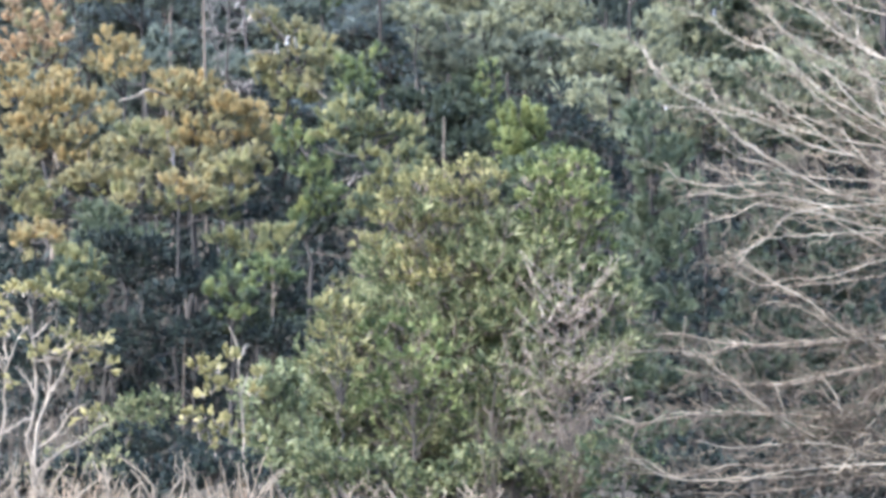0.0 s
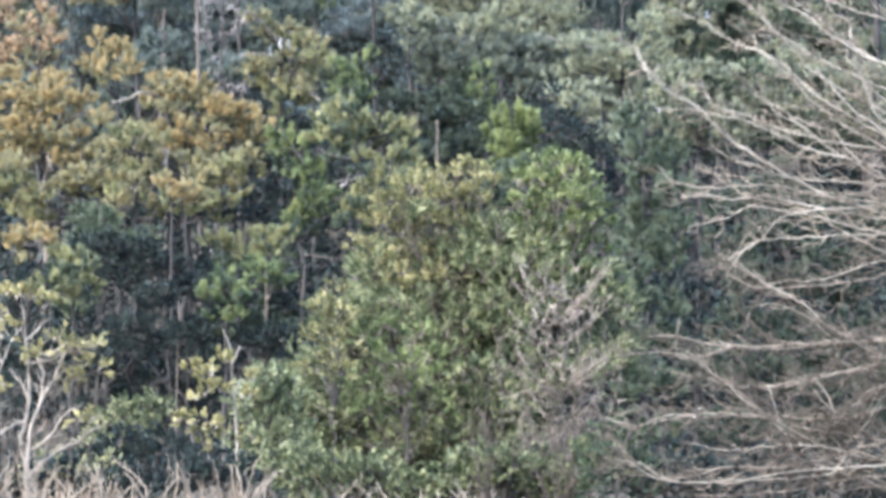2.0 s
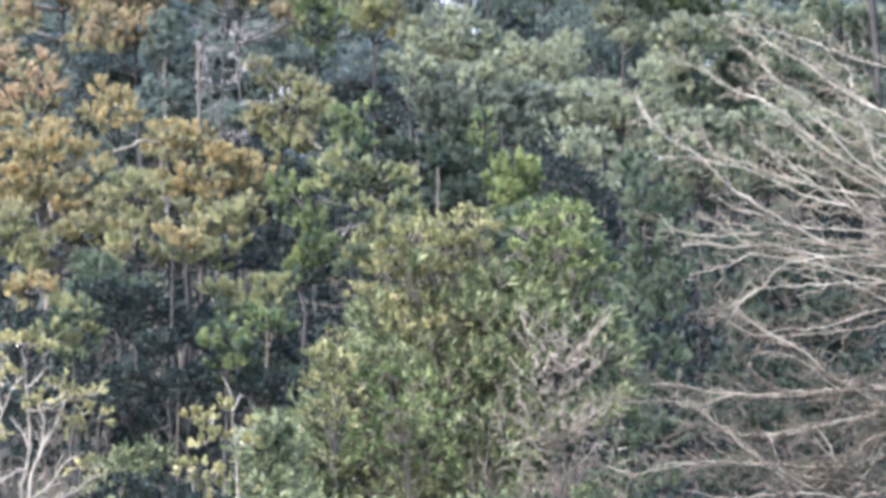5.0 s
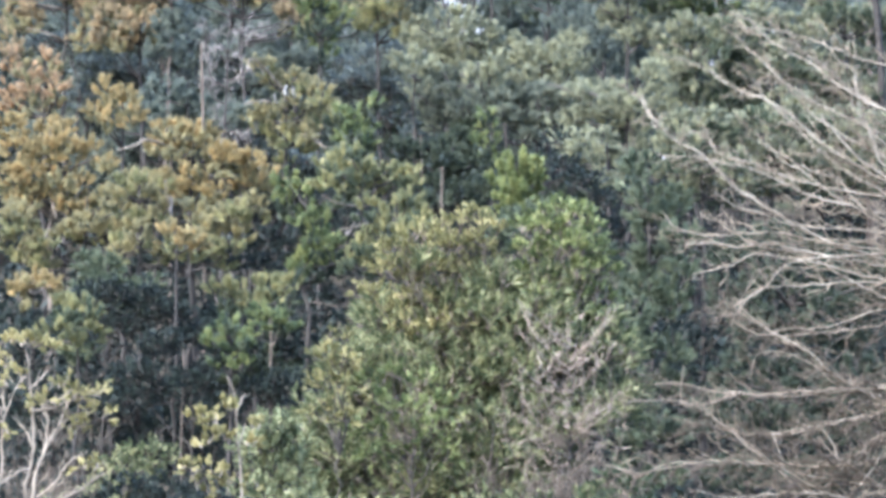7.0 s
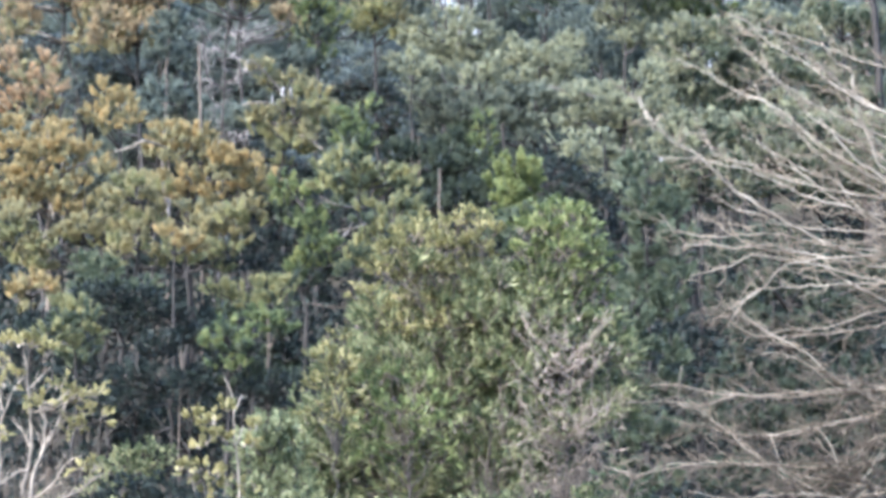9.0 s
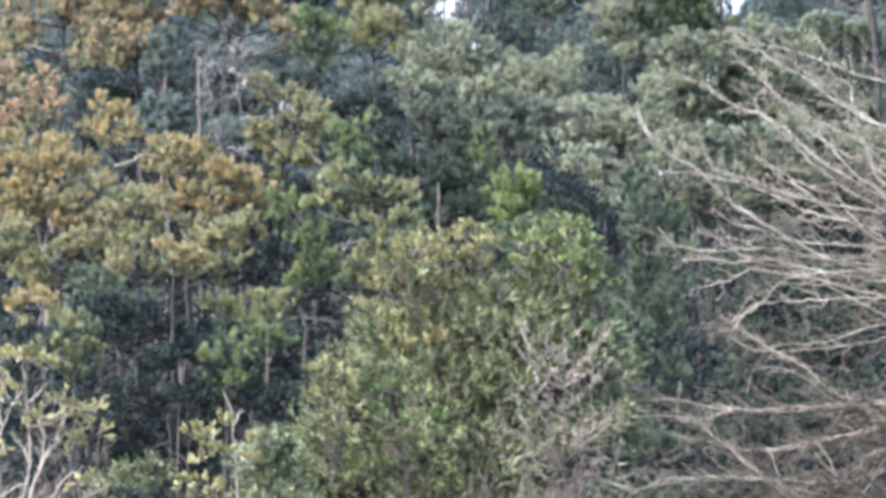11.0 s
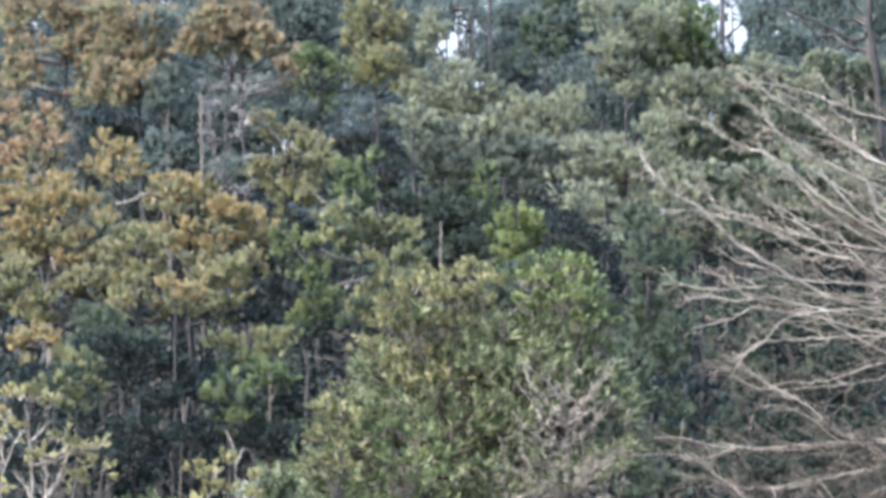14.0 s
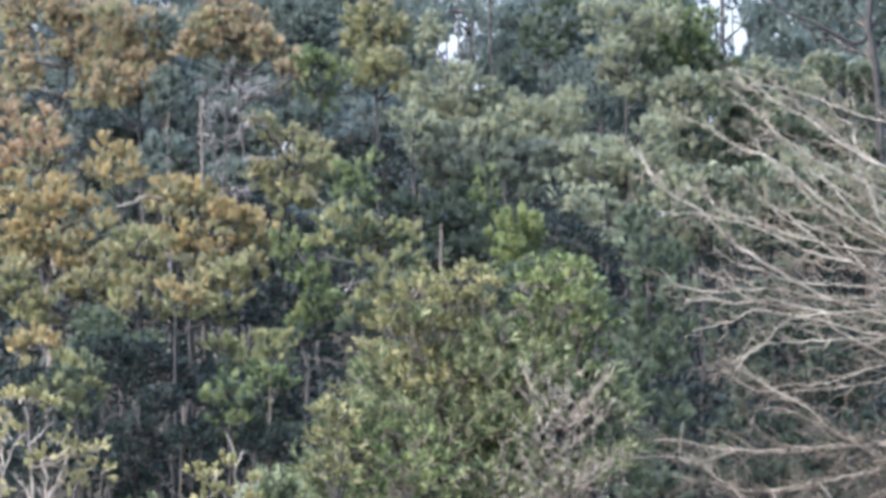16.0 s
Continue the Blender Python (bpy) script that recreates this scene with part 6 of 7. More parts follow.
bare_limb(spreading, rng, [(-1.26, 0.00, 2.97), (-1.46, 0.00, 2.60), (-1.67, 0.00, 2.27), (-1.85, 0.00, 1.97)], 0.017, 0.007, LIMB_BARK, spacing=0.3, reach=0.8, spread=0.8, bias=(-0.1, 0, 0.05), levels=2, twig_r=0.014, fine=TWIG_BARK, sub=1.4)
bare_limb(spreading, rng, [(-1.32, 0.00, 3.76), (-1.96, 0.00, 3.92), (-2.28, 0.00, 4.20), (-2.76, 0.00, 4.40), (-3.08, 0.00, 4.36), (-3.16, 0.00, 4.16)], 0.016, 0.006, LIMB_BARK, spacing=0.3, reach=0.8, spread=0.8, bias=(-0.1, 0, 0.05), levels=2, twig_r=0.014, fine=TWIG_BARK, sub=1.4)
bare_limb(corner_pine, rng, [(0.00, 0.00, 12.22), (-0.37, -1.28, 12.49), (-1.02, -1.60, 12.28)], 0.050, 0.020, TAN_LIMB, spacing=0.5, reach=0.4, twig_r=0.014)
bare_limb(corner_pine, rng, [(0.04, 0.00, 11.91), (-0.20, -1.28, 11.99), (-0.90, -1.60, 12.03)], 0.045, 0.020, TAN_LIMB, spacing=0.5, reach=0.4, twig_r=0.014)
bare_limb(corner_pine, rng, [(0.04, 0.00, 10.84), (-0.31, -1.28, 10.96), (-1.22, -1.60, 11.17)], 0.055, 0.020, TAN_LIMB, spacing=0.5, reach=0.4, twig_r=0.014)
bare_limb(corner_pine, rng, [(-1.02, 0.00, 13.15), (-1.22, -1.28, 13.46), (-1.47, -1.60, 13.32)], 0.040, 0.020, TAN_LIMB, spacing=0.5, reach=0.4, twig_r=0.014)
# pale rod standing in for the sunlit stretch of the bole
bare_limb(edge_pine, rng, [(0.00, 0.00, 6.87), (-0.12, -1.28, 7.26), (0.16, -1.60, 7.84)], 0.070, 0.050, PALE_BARK, spacing=0.5, reach=0.4, twig_r=0.014)
bare_limb(edge_pine, rng, [(0.00, 0.00, 8.30), (-0.41, -1.28, 8.56), (-0.71, -1.60, 8.13)], 0.045, 0.020, TAN_LIMB, spacing=0.5, reach=0.4, twig_r=0.014)
bare_limb(edge_pine, rng, [(0.05, 0.00, 8.21), (0.20, -1.28, 8.63), (0.34, -1.60, 8.13)], 0.045, 0.020, TAN_LIMB, spacing=0.5, reach=0.4, twig_r=0.014)
bare_limb(tall_pine, rng, [(-0.44, 0.00, 10.91), (-1.27, -1.17, 11.09), (-1.69, -1.39, 10.88), (-2.18, -1.60, 10.72)], 0.070, 0.030, TAN_LIMB, spacing=0.5, reach=0.4, twig_r=0.014)
bare_limb(tall_pine, rng, [(-0.09, 0.00, 8.10), (-0.47, -1.28, 8.37), (-0.51, -1.60, 9.33)], 0.060, 0.040, GREY_BARK, spacing=0.5, reach=0.4, twig_r=0.014)
bare_limb(middle_pine, rng, [(0.00, 0.00, 11.23), (-1.03, -1.28, 12.22), (-1.30, -1.60, 11.77)], 0.050, 0.020, PALE_BARK, spacing=0.5, reach=0.4, twig_r=0.014)
bare_limb(middle_pine, rng, [(0.28, 0.00, 9.91), (0.84, -1.28, 9.62), (1.33, -1.60, 9.22)], 0.045, 0.025, TAN_LIMB, spacing=0.5, reach=0.4, twig_r=0.014)
bare_limb(middle_pine, rng, [(0.00, 0.00, 10.66), (-0.66, -1.28, 10.82), (-1.37, -1.60, 10.70)], 0.050, 0.030, TAN_LIMB, spacing=0.5, reach=0.4, twig_r=0.014)
# three added stubs stand in for small bright flecks in the crown
bare_limb(middle_pine, rng, [(0.00, 0.00, 11.01), (0.02, -1.92, 11.04), (0.06, -2.40, 11.20)], 0.055, 0.050, WHITE_FLECK, spacing=9)
bare_limb(middle_pine, rng, [(0.28, 0.00, 10.97), (0.30, -1.92, 11.03), (0.30, -2.40, 11.16)], 0.050, 0.045, WHITE_FLECK, spacing=9)
bare_limb(middle_pine, rng, [(-0.28, 0.00, 10.74), (-0.30, -1.92, 10.78), (-0.30, -2.40, 10.93)], 0.045, 0.035, WHITE_FLECK, spacing=9)
bare_limb(olive_pine, rng, [(0.00, 0.00, 9.64), (-0.75, -1.28, 9.61), (-1.26, -1.60, 9.85)], 0.040, 0.020, TAN_LIMB, spacing=0.5, reach=0.4, twig_r=0.014)
bare_limb(olive_pine, rng, [(0.08, 0.00, 9.14), (-0.39, -1.28, 8.89), (-0.75, -1.60, 8.80)], 0.040, 0.020, TAN_LIMB, spacing=0.5, reach=0.4, twig_r=0.014)
bare_limb(olive_pine, rng, [(-0.55, 0.00, 8.77), (-0.35, -1.28, 8.97), (-0.22, -1.60, 9.24)], 0.035, 0.020, GREY_BARK, spacing=0.5, reach=0.4, twig_r=0.014)
bare_limb(green_pine, rng, [(0.09, 0.00, 6.58), (0.85, -1.28, 6.41), (1.70, -1.60, 6.31)], 0.016, 0.010, SNAG_BARK, spacing=0.5, reach=0.4, twig_r=0.014)
bare_limb(tan_limb_pine, rng, [(0.00, 0.00, 10.67), (-0.94, -1.28, 10.88), (-1.60, -1.60, 11.03)], 0.060, 0.035, PALE_BARK, spacing=0.5, reach=0.4, twig_r=0.014)
bare_limb(tan_limb_pine, rng, [(-0.94, 0.00, 10.57), (-2.06, -1.28, 11.10), (-2.63, -1.60, 11.24)], 0.050, 0.020, TAN_LIMB, spacing=0.5, reach=0.4, twig_r=0.014)
bare_limb(sage_pine, rng, [(0.00, 0.00, 9.37), (-0.39, -1.28, 9.86), (-0.69, -1.60, 10.00)], 0.050, 0.020, GREY_BARK, spacing=0.5, reach=0.4, twig_r=0.014)
bare_limb(sage_pine, rng, [(0.00, 0.00, 9.37), (-0.98, -1.28, 9.57), (-1.41, -1.60, 9.73)], 0.050, 0.020, GREY_BARK, spacing=0.5, reach=0.4, twig_r=0.014)
trunk_pole = plant('dead_snag', -1.04, 139.0, 'slim grey dead trunk in the shade', 'tree', 'bare trees')
bare_limb(trunk_pole, rng, [(0, 0, 0), (0.06, 0, 5.14), (0.07, 0, 10.27)], 0.050, 0.030, SNAG_BARK, spacing=1.1, reach=0.6, twig_r=0.018)
trunk_pole = plant('dead_snag', -0.69, 140.0, 'slim brown dead trunk in the shade', 'tree', 'bare trees')
bare_limb(trunk_pole, rng, [(0, 0, 0), (0.02, 0, 4.92), (-0.07, 0, 9.83)], 0.050, 0.030, SNAG_BARK, spacing=1.1, reach=0.6, twig_r=0.018)
trunk_pole = plant('dead_snag', -9.53, 146.0, 'slim tan dead trunk before dark conifers', 'tree', 'bare trees')
bare_limb(trunk_pole, rng, [(0, 0, 0), (0.07, 0, 5.57), (-0.06, 0, 11.14)], 0.050, 0.030, SNAG_BARK, spacing=1.1, reach=0.6, twig_r=0.018)
trunk_pole = plant('dead_snag', 1.73, 154.0, 'tall dark bare trunk on the ridge', 'tree', 'bare trees')
bare_limb(trunk_pole, rng, [(0, 0, 0), (0.07, 0, 7.36), (-0.02, 0, 14.72)], 0.090, 0.054, DARK_BARK, spacing=1.1, reach=0.6, twig_r=0.018)
trunk_pole = plant('dead_snag', 10.12, 151.0, 'slim dark bare trunk against the bright sky', 'tree', 'bare trees')
bare_limb(trunk_pole, rng, [(0, 0, 0), (0.03, 0, 7.62), (-0.00, 0, 15.25)], 0.090, 0.054, DARK_BARK, spacing=1.1, reach=0.6, twig_r=0.018)
trunk_pole = plant('dead_snag', 1.11, 153.0, 'slim dark bare trunk against the bright sky', 'tree', 'bare trees')
bare_limb(trunk_pole, rng, [(0, 0, 0), (0.03, 0, 6.95), (-0.05, 0, 13.91)], 0.060, 0.036, DARK_BARK, spacing=1.1, reach=0.6, twig_r=0.018)
trunk_pole = plant('dead_snag', -7.31, 117.0, 'slim pale dead trunk before dark trees', 'tree', 'bare trees')
bare_limb(trunk_pole, rng, [(0, 0, 0), (0.02, 0, 2.99), (0.07, 0, 5.98)], 0.030, 0.018, SNAG_BARK, spacing=9)
snag = plant('dead_snag', -0.03, 121.0, 'pale barkless dead trunk standing before dark trees', 'tree', 'bare trees')
bare_limb(snag, rng, [(0.06, 0.00, 1.13), (0.02, 0.00, 5.99), (0.00, 0.00, 9.08), (-0.03, 0.00, 10.22), (-0.02, 0.00, 10.96)], 0.070, 0.030, SNAG_BARK, spacing=0.9, reach=0.3)
dead_pine = plant('dead_pine', -7.47, 141.0, 'grey dead conifer with many bare curved twigs', 'tree', 'bare trees')
bare_limb(dead_pine, rng, [(0.08, 0.00, -0.98), (0.05, 0.00, 4.69), (0.07, 0.00, 8.49), (0.17, 0.00, 11.36), (0.26, 0.00, 13.27), (0.35, 0.00, 14.23)], 0.075, 0.020, DARK_BARK, fine=GREY_BARK, spacing=0.19, reach=0.9, spread=1.1, bias=(0, 0, -0.15), levels=2, twig_r=0.020, sub=1.3)
bare_limb(dead_pine, rng, [(0.09, 0.00, 9.83), (0.66, 0.00, 9.54), (1.03, 0.00, 10.02)], 0.035, 0.015, DARK_BARK, fine=GREY_BARK, spacing=0.19, reach=0.9, spread=1.1, bias=(0, 0, -0.15), levels=2, twig_r=0.020, sub=1.3)
bare_limb(dead_pine, rng, [(0.14, 0.00, 11.16), (-0.40, 0.00, 11.64), (-0.60, 0.00, 13.27)], 0.035, 0.015, DARK_BARK, fine=GREY_BARK, spacing=0.19, reach=0.9, spread=1.1, bias=(0, 0, -0.15), levels=2, twig_r=0.020, sub=1.3)
bare_limb(dead_pine, rng, [(0.14, 0.00, 11.36), (0.74, 0.00, 11.64), (1.12, 0.00, 12.12)], 0.035, 0.015, DARK_BARK, fine=GREY_BARK, spacing=0.19, reach=0.9, spread=1.1, bias=(0, 0, -0.15), levels=2, twig_r=0.020, sub=1.3)
bare_limb(dead_pine, rng, [(0.21, 0.00, 12.31), (-0.31, 0.00, 12.89), (-0.56, 0.00, 13.46)], 0.030, 0.015, DARK_BARK, fine=GREY_BARK, spacing=0.19, reach=0.9, spread=1.1, bias=(0, 0, -0.15), levels=2, twig_r=0.020, sub=1.3)
bare_limb(dead_pine, rng, [(0.21, 0.00, 12.12), (0.74, 0.00, 12.50), (0.93, 0.00, 13.65)], 0.030, 0.015, DARK_BARK, fine=GREY_BARK, spacing=0.19, reach=0.9, spread=1.1, bias=(0, 0, -0.15), levels=2, twig_r=0.020, sub=1.3)
bare_limb(dead_pine, rng, [(0.18, 0.00, 10.59), (-0.20, 0.00, 10.78), (-0.49, 0.00, 11.26)], 0.030, 0.015, DARK_BARK, fine=GREY_BARK, spacing=0.19, reach=0.9, spread=1.1, bias=(0, 0, -0.15), levels=2, twig_r=0.020, sub=1.3)
bare_limb(dead_pine, rng, [(0.26, 0.00, 13.08), (1.12, 0.00, 13.17), (2.07, 0.00, 13.37)], 0.030, 0.015, DARK_BARK, fine=GREY_BARK, spacing=0.19, reach=0.9, spread=1.1, bias=(0, 0, -0.15), levels=2, twig_r=0.020, sub=1.3)
pole = plant('dead_snag', -7.98, 139.0, 'short pale dead trunk among pines', 'tree', 'bare trees')
bare_limb(pole, rng, [(0.13, 0.00, -0.48), (0.06, 0.00, 6.99), (-0.02, 0.00, 11.50), (-0.06, 0.00, 13.00)], 0.060, 0.050, SNAG_BARK, spacing=1.5, reach=0.3)
broken = plant('dead_branch_pine', 15.25, 149.0, 'dark leafless pine with a long forked dead branch', 'tree', 'bare trees')
bare_limb(broken, rng, [(0.26, 0.00, 0.83), (0.33, 0.00, 8.86), (0.16, 0.00, 12.50), (-0.07, 0.00, 14.12), (0.09, 0.00, 16.16)], 0.200, 0.120, PINE_BARK, spacing=2, reach=0.5, twig_r=0.02)
bare_limb(broken, rng, [(0.13, 0.00, 14.33), (-0.44, 0.00, 13.48), (-1.84, 0.00, 14.12), (-2.85, 0.00, 14.53), (-4.05, 0.00, 15.14)], 0.090, 0.030, PINE_BARK, spacing=0.6, reach=0.8, twig_r=0.02)
bare_limb(broken, rng, [(-0.44, 0.00, 13.48), (-1.45, 0.00, 13.11), (-2.26, 0.00, 12.70)], 0.050, 0.020, PINE_BARK, spacing=0.6, reach=0.6, twig_r=0.02)
left_tree = plant('half_bare_tree', -7.80, 80.0, 'pale-barked tree with few yellow-green leaves at its tips', 'tree', 'bare trees')
bare_limb(left_tree, rng, [(0.03, 0.00, 0.64), (0.01, 0.04, 1.16), (-0.01, 0.07, 1.55), (-0.10, 0.11, 2.03), (-0.15, 0.14, 2.35), (-0.05, 0.18, 2.67), (0.00, 0.21, 3.10), (-0.02, 0.25, 3.64), (-0.08, 0.28, 4.18), (-0.11, 0.32, 4.61), (-0.18, 0.35, 4.93)], 0.060, 0.015, PALE_BARK, spacing=0.13, reach=0.42, spread=0.8, bias=(0, 0, 0.2), levels=2, twig_r=0.013, sub=1.2)
bare_limb(left_tree, rng, [(-0.01, -0.00, 1.55), (0.01, -0.01, 2.14), (0.04, -0.02, 2.51), (0.19, -0.04, 2.87), (0.35, -0.05, 3.21), (0.51, -0.06, 3.53), (0.63, -0.07, 3.85), (0.84, -0.09, 4.05)], 0.050, 0.013, PALE_BARK, spacing=0.13, reach=0.42, spread=0.8, bias=(0, 0, 0.2), levels=2, twig_r=0.013, sub=1.2)
bare_limb(left_tree, rng, [(0.01, 0.00, 1.58), (0.25, 0.08, 1.87), (0.57, 0.16, 2.09), (0.89, 0.25, 2.25), (1.10, 0.33, 2.41), (1.32, 0.41, 2.57)], 0.046, 0.013, PALE_BARK, spacing=0.13, reach=0.42, spread=0.8, bias=(0, 0, 0.2), levels=2, twig_r=0.013, sub=1.2)
bare_limb(left_tree, rng, [(0.08, -0.00, 2.12), (0.35, -0.12, 2.30), (0.59, -0.25, 2.57), (0.68, -0.37, 2.73), (0.95, -0.50, 2.89)], 0.029, 0.011, PALE_BARK, spacing=0.13, reach=0.42, spread=0.8, bias=(0, 0, 0.2), levels=2, twig_r=0.013, sub=1.2)
bare_limb(left_tree, rng, [(0.19, 0.00, 2.87), (0.25, 0.10, 3.21), (0.27, 0.19, 3.59), (0.14, 0.29, 3.91), (0.29, 0.38, 4.18), (0.38, 0.48, 4.55)], 0.036, 0.011, PALE_BARK, spacing=0.13, reach=0.42, spread=0.8, bias=(0, 0, 0.2), levels=2, twig_r=0.013, sub=1.2)
bare_limb(left_tree, rng, [(-0.05, -0.00, 2.65), (-0.24, -0.13, 2.59), (-0.50, -0.27, 2.41), (-0.77, -0.40, 2.25)], 0.028, 0.011, PALE_BARK, spacing=0.13, reach=0.42, spread=0.8, bias=(0, 0, 0.2), levels=2, twig_r=0.013, sub=1.2)
bare_limb(left_tree, rng, [(-0.74, 0.00, 1.18), (-0.70, 0.00, 2.03), (-0.57, 0.00, 2.67), (-0.59, 0.01, 3.21), (-0.50, 0.01, 3.75), (-0.31, 0.01, 4.20), (-0.13, 0.01, 4.41)], 0.040, 0.011, PALE_BARK, spacing=0.13, reach=0.42, spread=0.8, bias=(0, 0, 0.2), levels=2, twig_r=0.013, sub=1.2)
bare_limb(left_tree, rng, [(-0.05, -0.00, 3.75), (0.46, -0.01, 3.83), (0.78, -0.01, 4.00), (1.17, -0.02, 4.15)], 0.021, 0.007, PALE_BARK, spacing=0.13, reach=0.42, spread=0.8, bias=(0, 0, 0.2), levels=2, twig_r=0.013, sub=1.2)
bare_limb(left_tree, rng, [(-0.08, 0.00, 4.18), (0.05, 0.16, 4.30), (0.20, 0.32, 4.48), (0.38, 0.49, 4.65)], 0.019, 0.007, PALE_BARK, spacing=0.13, reach=0.42, spread=0.8, bias=(0, 0, 0.2), levels=2, twig_r=0.013, sub=1.2)
bare_limb(left_tree, rng, [(0.00, 0.00, 3.10), (-0.18, 0.11, 3.42), (-0.40, 0.22, 3.64)], 0.021, 0.007, PALE_BARK, spacing=0.13, reach=0.42, spread=0.8, bias=(0, 0, 0.2), levels=2, twig_r=0.013, sub=1.2)
bare_limb(left_tree, rng, [(-0.50, 0.00, 3.75), (-0.61, 0.24, 4.18), (-0.53, 0.48, 4.61)], 0.019, 0.007, PALE_BARK, spacing=0.13, reach=0.42, spread=0.8, bias=(0, 0, 0.2), levels=2, twig_r=0.013, sub=1.2)
bare_limb(left_tree, rng, [(0.63, 0.00, 3.85), (0.68, 0.20, 3.64), (0.35, 0.41, 3.32)], 0.018, 0.007, PALE_BARK, spacing=0.13, reach=0.42, spread=0.8, bias=(0, 0, 0.2), levels=2, twig_r=0.013, sub=1.2)
bare_limb(left_tree, rng, [(1.10, -0.00, 2.41), (1.19, -0.04, 2.62), (1.10, -0.07, 2.78)], 0.016, 0.007, PALE_BARK, spacing=0.13, reach=0.42, spread=0.8, bias=(0, 0, 0.2), levels=2, twig_r=0.013, sub=1.2)
bare_limb(left_tree, rng, [(0.14, -0.00, 1.16), (0.18, -0.18, 1.50), (0.33, -0.35, 1.87)], 0.024, 0.009, PALE_BARK, spacing=0.13, reach=0.42, spread=0.8, bias=(0, 0, 0.2), levels=2, twig_r=0.013, sub=1.2)
bare_limb(left_tree, rng, [(-0.29, -0.00, 1.16), (-0.40, -0.18, 1.50), (-0.31, -0.35, 1.92)], 0.024, 0.009, PALE_BARK, spacing=0.13, reach=0.42, spread=0.8, bias=(0, 0, 0.2), levels=2, twig_r=0.013, sub=1.2)
sprays(left_tree, rng, [
    (-0.45, 5.01, 0.28, 0.10), (-0.02, 4.95, 0.28, 0.10), (0.38, 4.82, 0.17, 0.10), (-0.45, 4.65, 0.17, 0.13), (-0.24, 4.39, 0.17, 0.09),
    (0.76, 3.98, 0.32, 0.13), (1.10, 4.09, 0.15, 0.08), (1.02, 3.66, 0.21, 0.17), (1.34, 3.62, 0.13, 0.17), (0.53, 4.18, 0.11, 0.09),
    (0.14, 3.91, 0.26, 0.08), (0.78, 3.45, 0.28, 0.10), (-0.56, 3.32, 0.17, 0.11), (1.16, 2.67, 0.24, 0.10), (-0.40, 4.18, 0.11, 0.15)],
    YELLOW_LEAF, PALE_BARK, length=0.13, width=0.06, size=0.2, spray=9, count=1.0, depth=0.9)

# ---- saplings, shrubs and brush at the foot of the slope ----
sapling = plant('sapling', -4.20, 88.0, 'thin pale forked sapling with few light leaves', 'tree', 'bare trees')
bare_limb(sapling, rng, [(0.02, 0.00, 0.59), (0.00, 0.03, 1.41), (-0.04, 0.07, 2.41), (-0.11, 0.10, 3.06), (-0.14, 0.14, 3.65), (-0.19, 0.17, 4.03), (-0.34, 0.21, 4.38)], 0.035, 0.014, PALE_BARK, spacing=0.6, reach=0.3)
bare_limb(sapling, rng, [(-0.14, 0.00, 3.65), (-0.02, 0.23, 3.91), (0.02, 0.45, 4.03)], 0.021, 0.010, PALE_BARK, spacing=0.6, reach=0.3)
bare_limb(sapling, rng, [(-0.08, 0.00, 2.94), (0.02, 0.08, 3.24), (0.07, 0.17, 3.47)], 0.018, 0.010, PALE_BARK, spacing=0.6, reach=0.3)
bare_limb(sapling, rng, [(-0.39, -0.00, 0.70), (-0.52, -0.03, 1.06), (-0.63, -0.06, 1.41), (-0.80, -0.09, 1.76), (-0.97, -0.12, 2.12), (-1.06, -0.15, 2.45)], 0.025, 0.010, PALE_BARK, spacing=0.6, reach=0.3)
bare_limb(sapling, rng, [(-0.47, 0.00, 0.82), (-0.51, 0.03, 1.41), (-0.67, 0.06, 1.76), (-0.78, 0.10, 2.17)], 0.021, 0.008, PALE_BARK, spacing=0.6, reach=0.3)
bare_limb(sapling, rng, [(-0.27, 0.00, 0.82), (-0.24, 0.05, 1.41), (-0.35, 0.10, 1.88), (-0.21, 0.16, 2.29)], 0.021, 0.008, PALE_BARK, spacing=0.6, reach=0.3)
bare_limb(sapling, rng, [(0.05, -0.00, 0.82), (0.14, -0.08, 1.29), (0.40, -0.16, 1.59), (0.50, -0.25, 1.88)], 0.017, 0.008, PALE_BARK, spacing=0.6, reach=0.3)
sprays(sapling, rng, [
    (-0.92, 3.45, 0.15, 0.08), (-0.65, 3.32, 0.18, 0.11), (-0.47, 3.03, 0.20, 0.13), (-1.16, 2.45, 0.18, 0.08), (-0.78, 2.40, 0.24, 0.11),
    (-0.42, 2.21, 0.24, 0.15), (-0.80, 2.94, 0.17, 0.11), (0.32, 3.27, 0.19, 0.11), (0.14, 2.94, 0.17, 0.12), (-0.27, 3.65, 0.09, 0.07),
    (-0.63, 1.94, 0.19, 0.12), (0.14, 2.12, 0.21, 0.11)],
    YELLOW_LEAF, PALE_BARK, length=0.17, width=0.09, size=0.2, spray=8, count=0.8, depth=0.8)
leafy('leafy_shrub', -3.76, 92.0, [
    (0.02, 3.26, 0.49, 0.30), (-0.23, 2.89, 0.49, 0.33), (0.39, 2.89, 0.43, 0.33), (-0.47, 2.65, 0.37, 0.30), (0.27, 2.40, 0.56, 0.37),
    (-0.35, 1.91, 0.49, 0.37), (0.51, 1.91, 0.56, 0.37), (0.02, 1.30, 0.62, 0.44), (0.76, 1.05, 0.62, 0.44)],
    PALE_LEAF, 'pale grey-green broad-leaved shrub', top=3.5, girth=0.04, length=0.17, width=0.09, size=0.24, spray=8, depth=1.2, category='shrub', group='shrubs', seed=64)
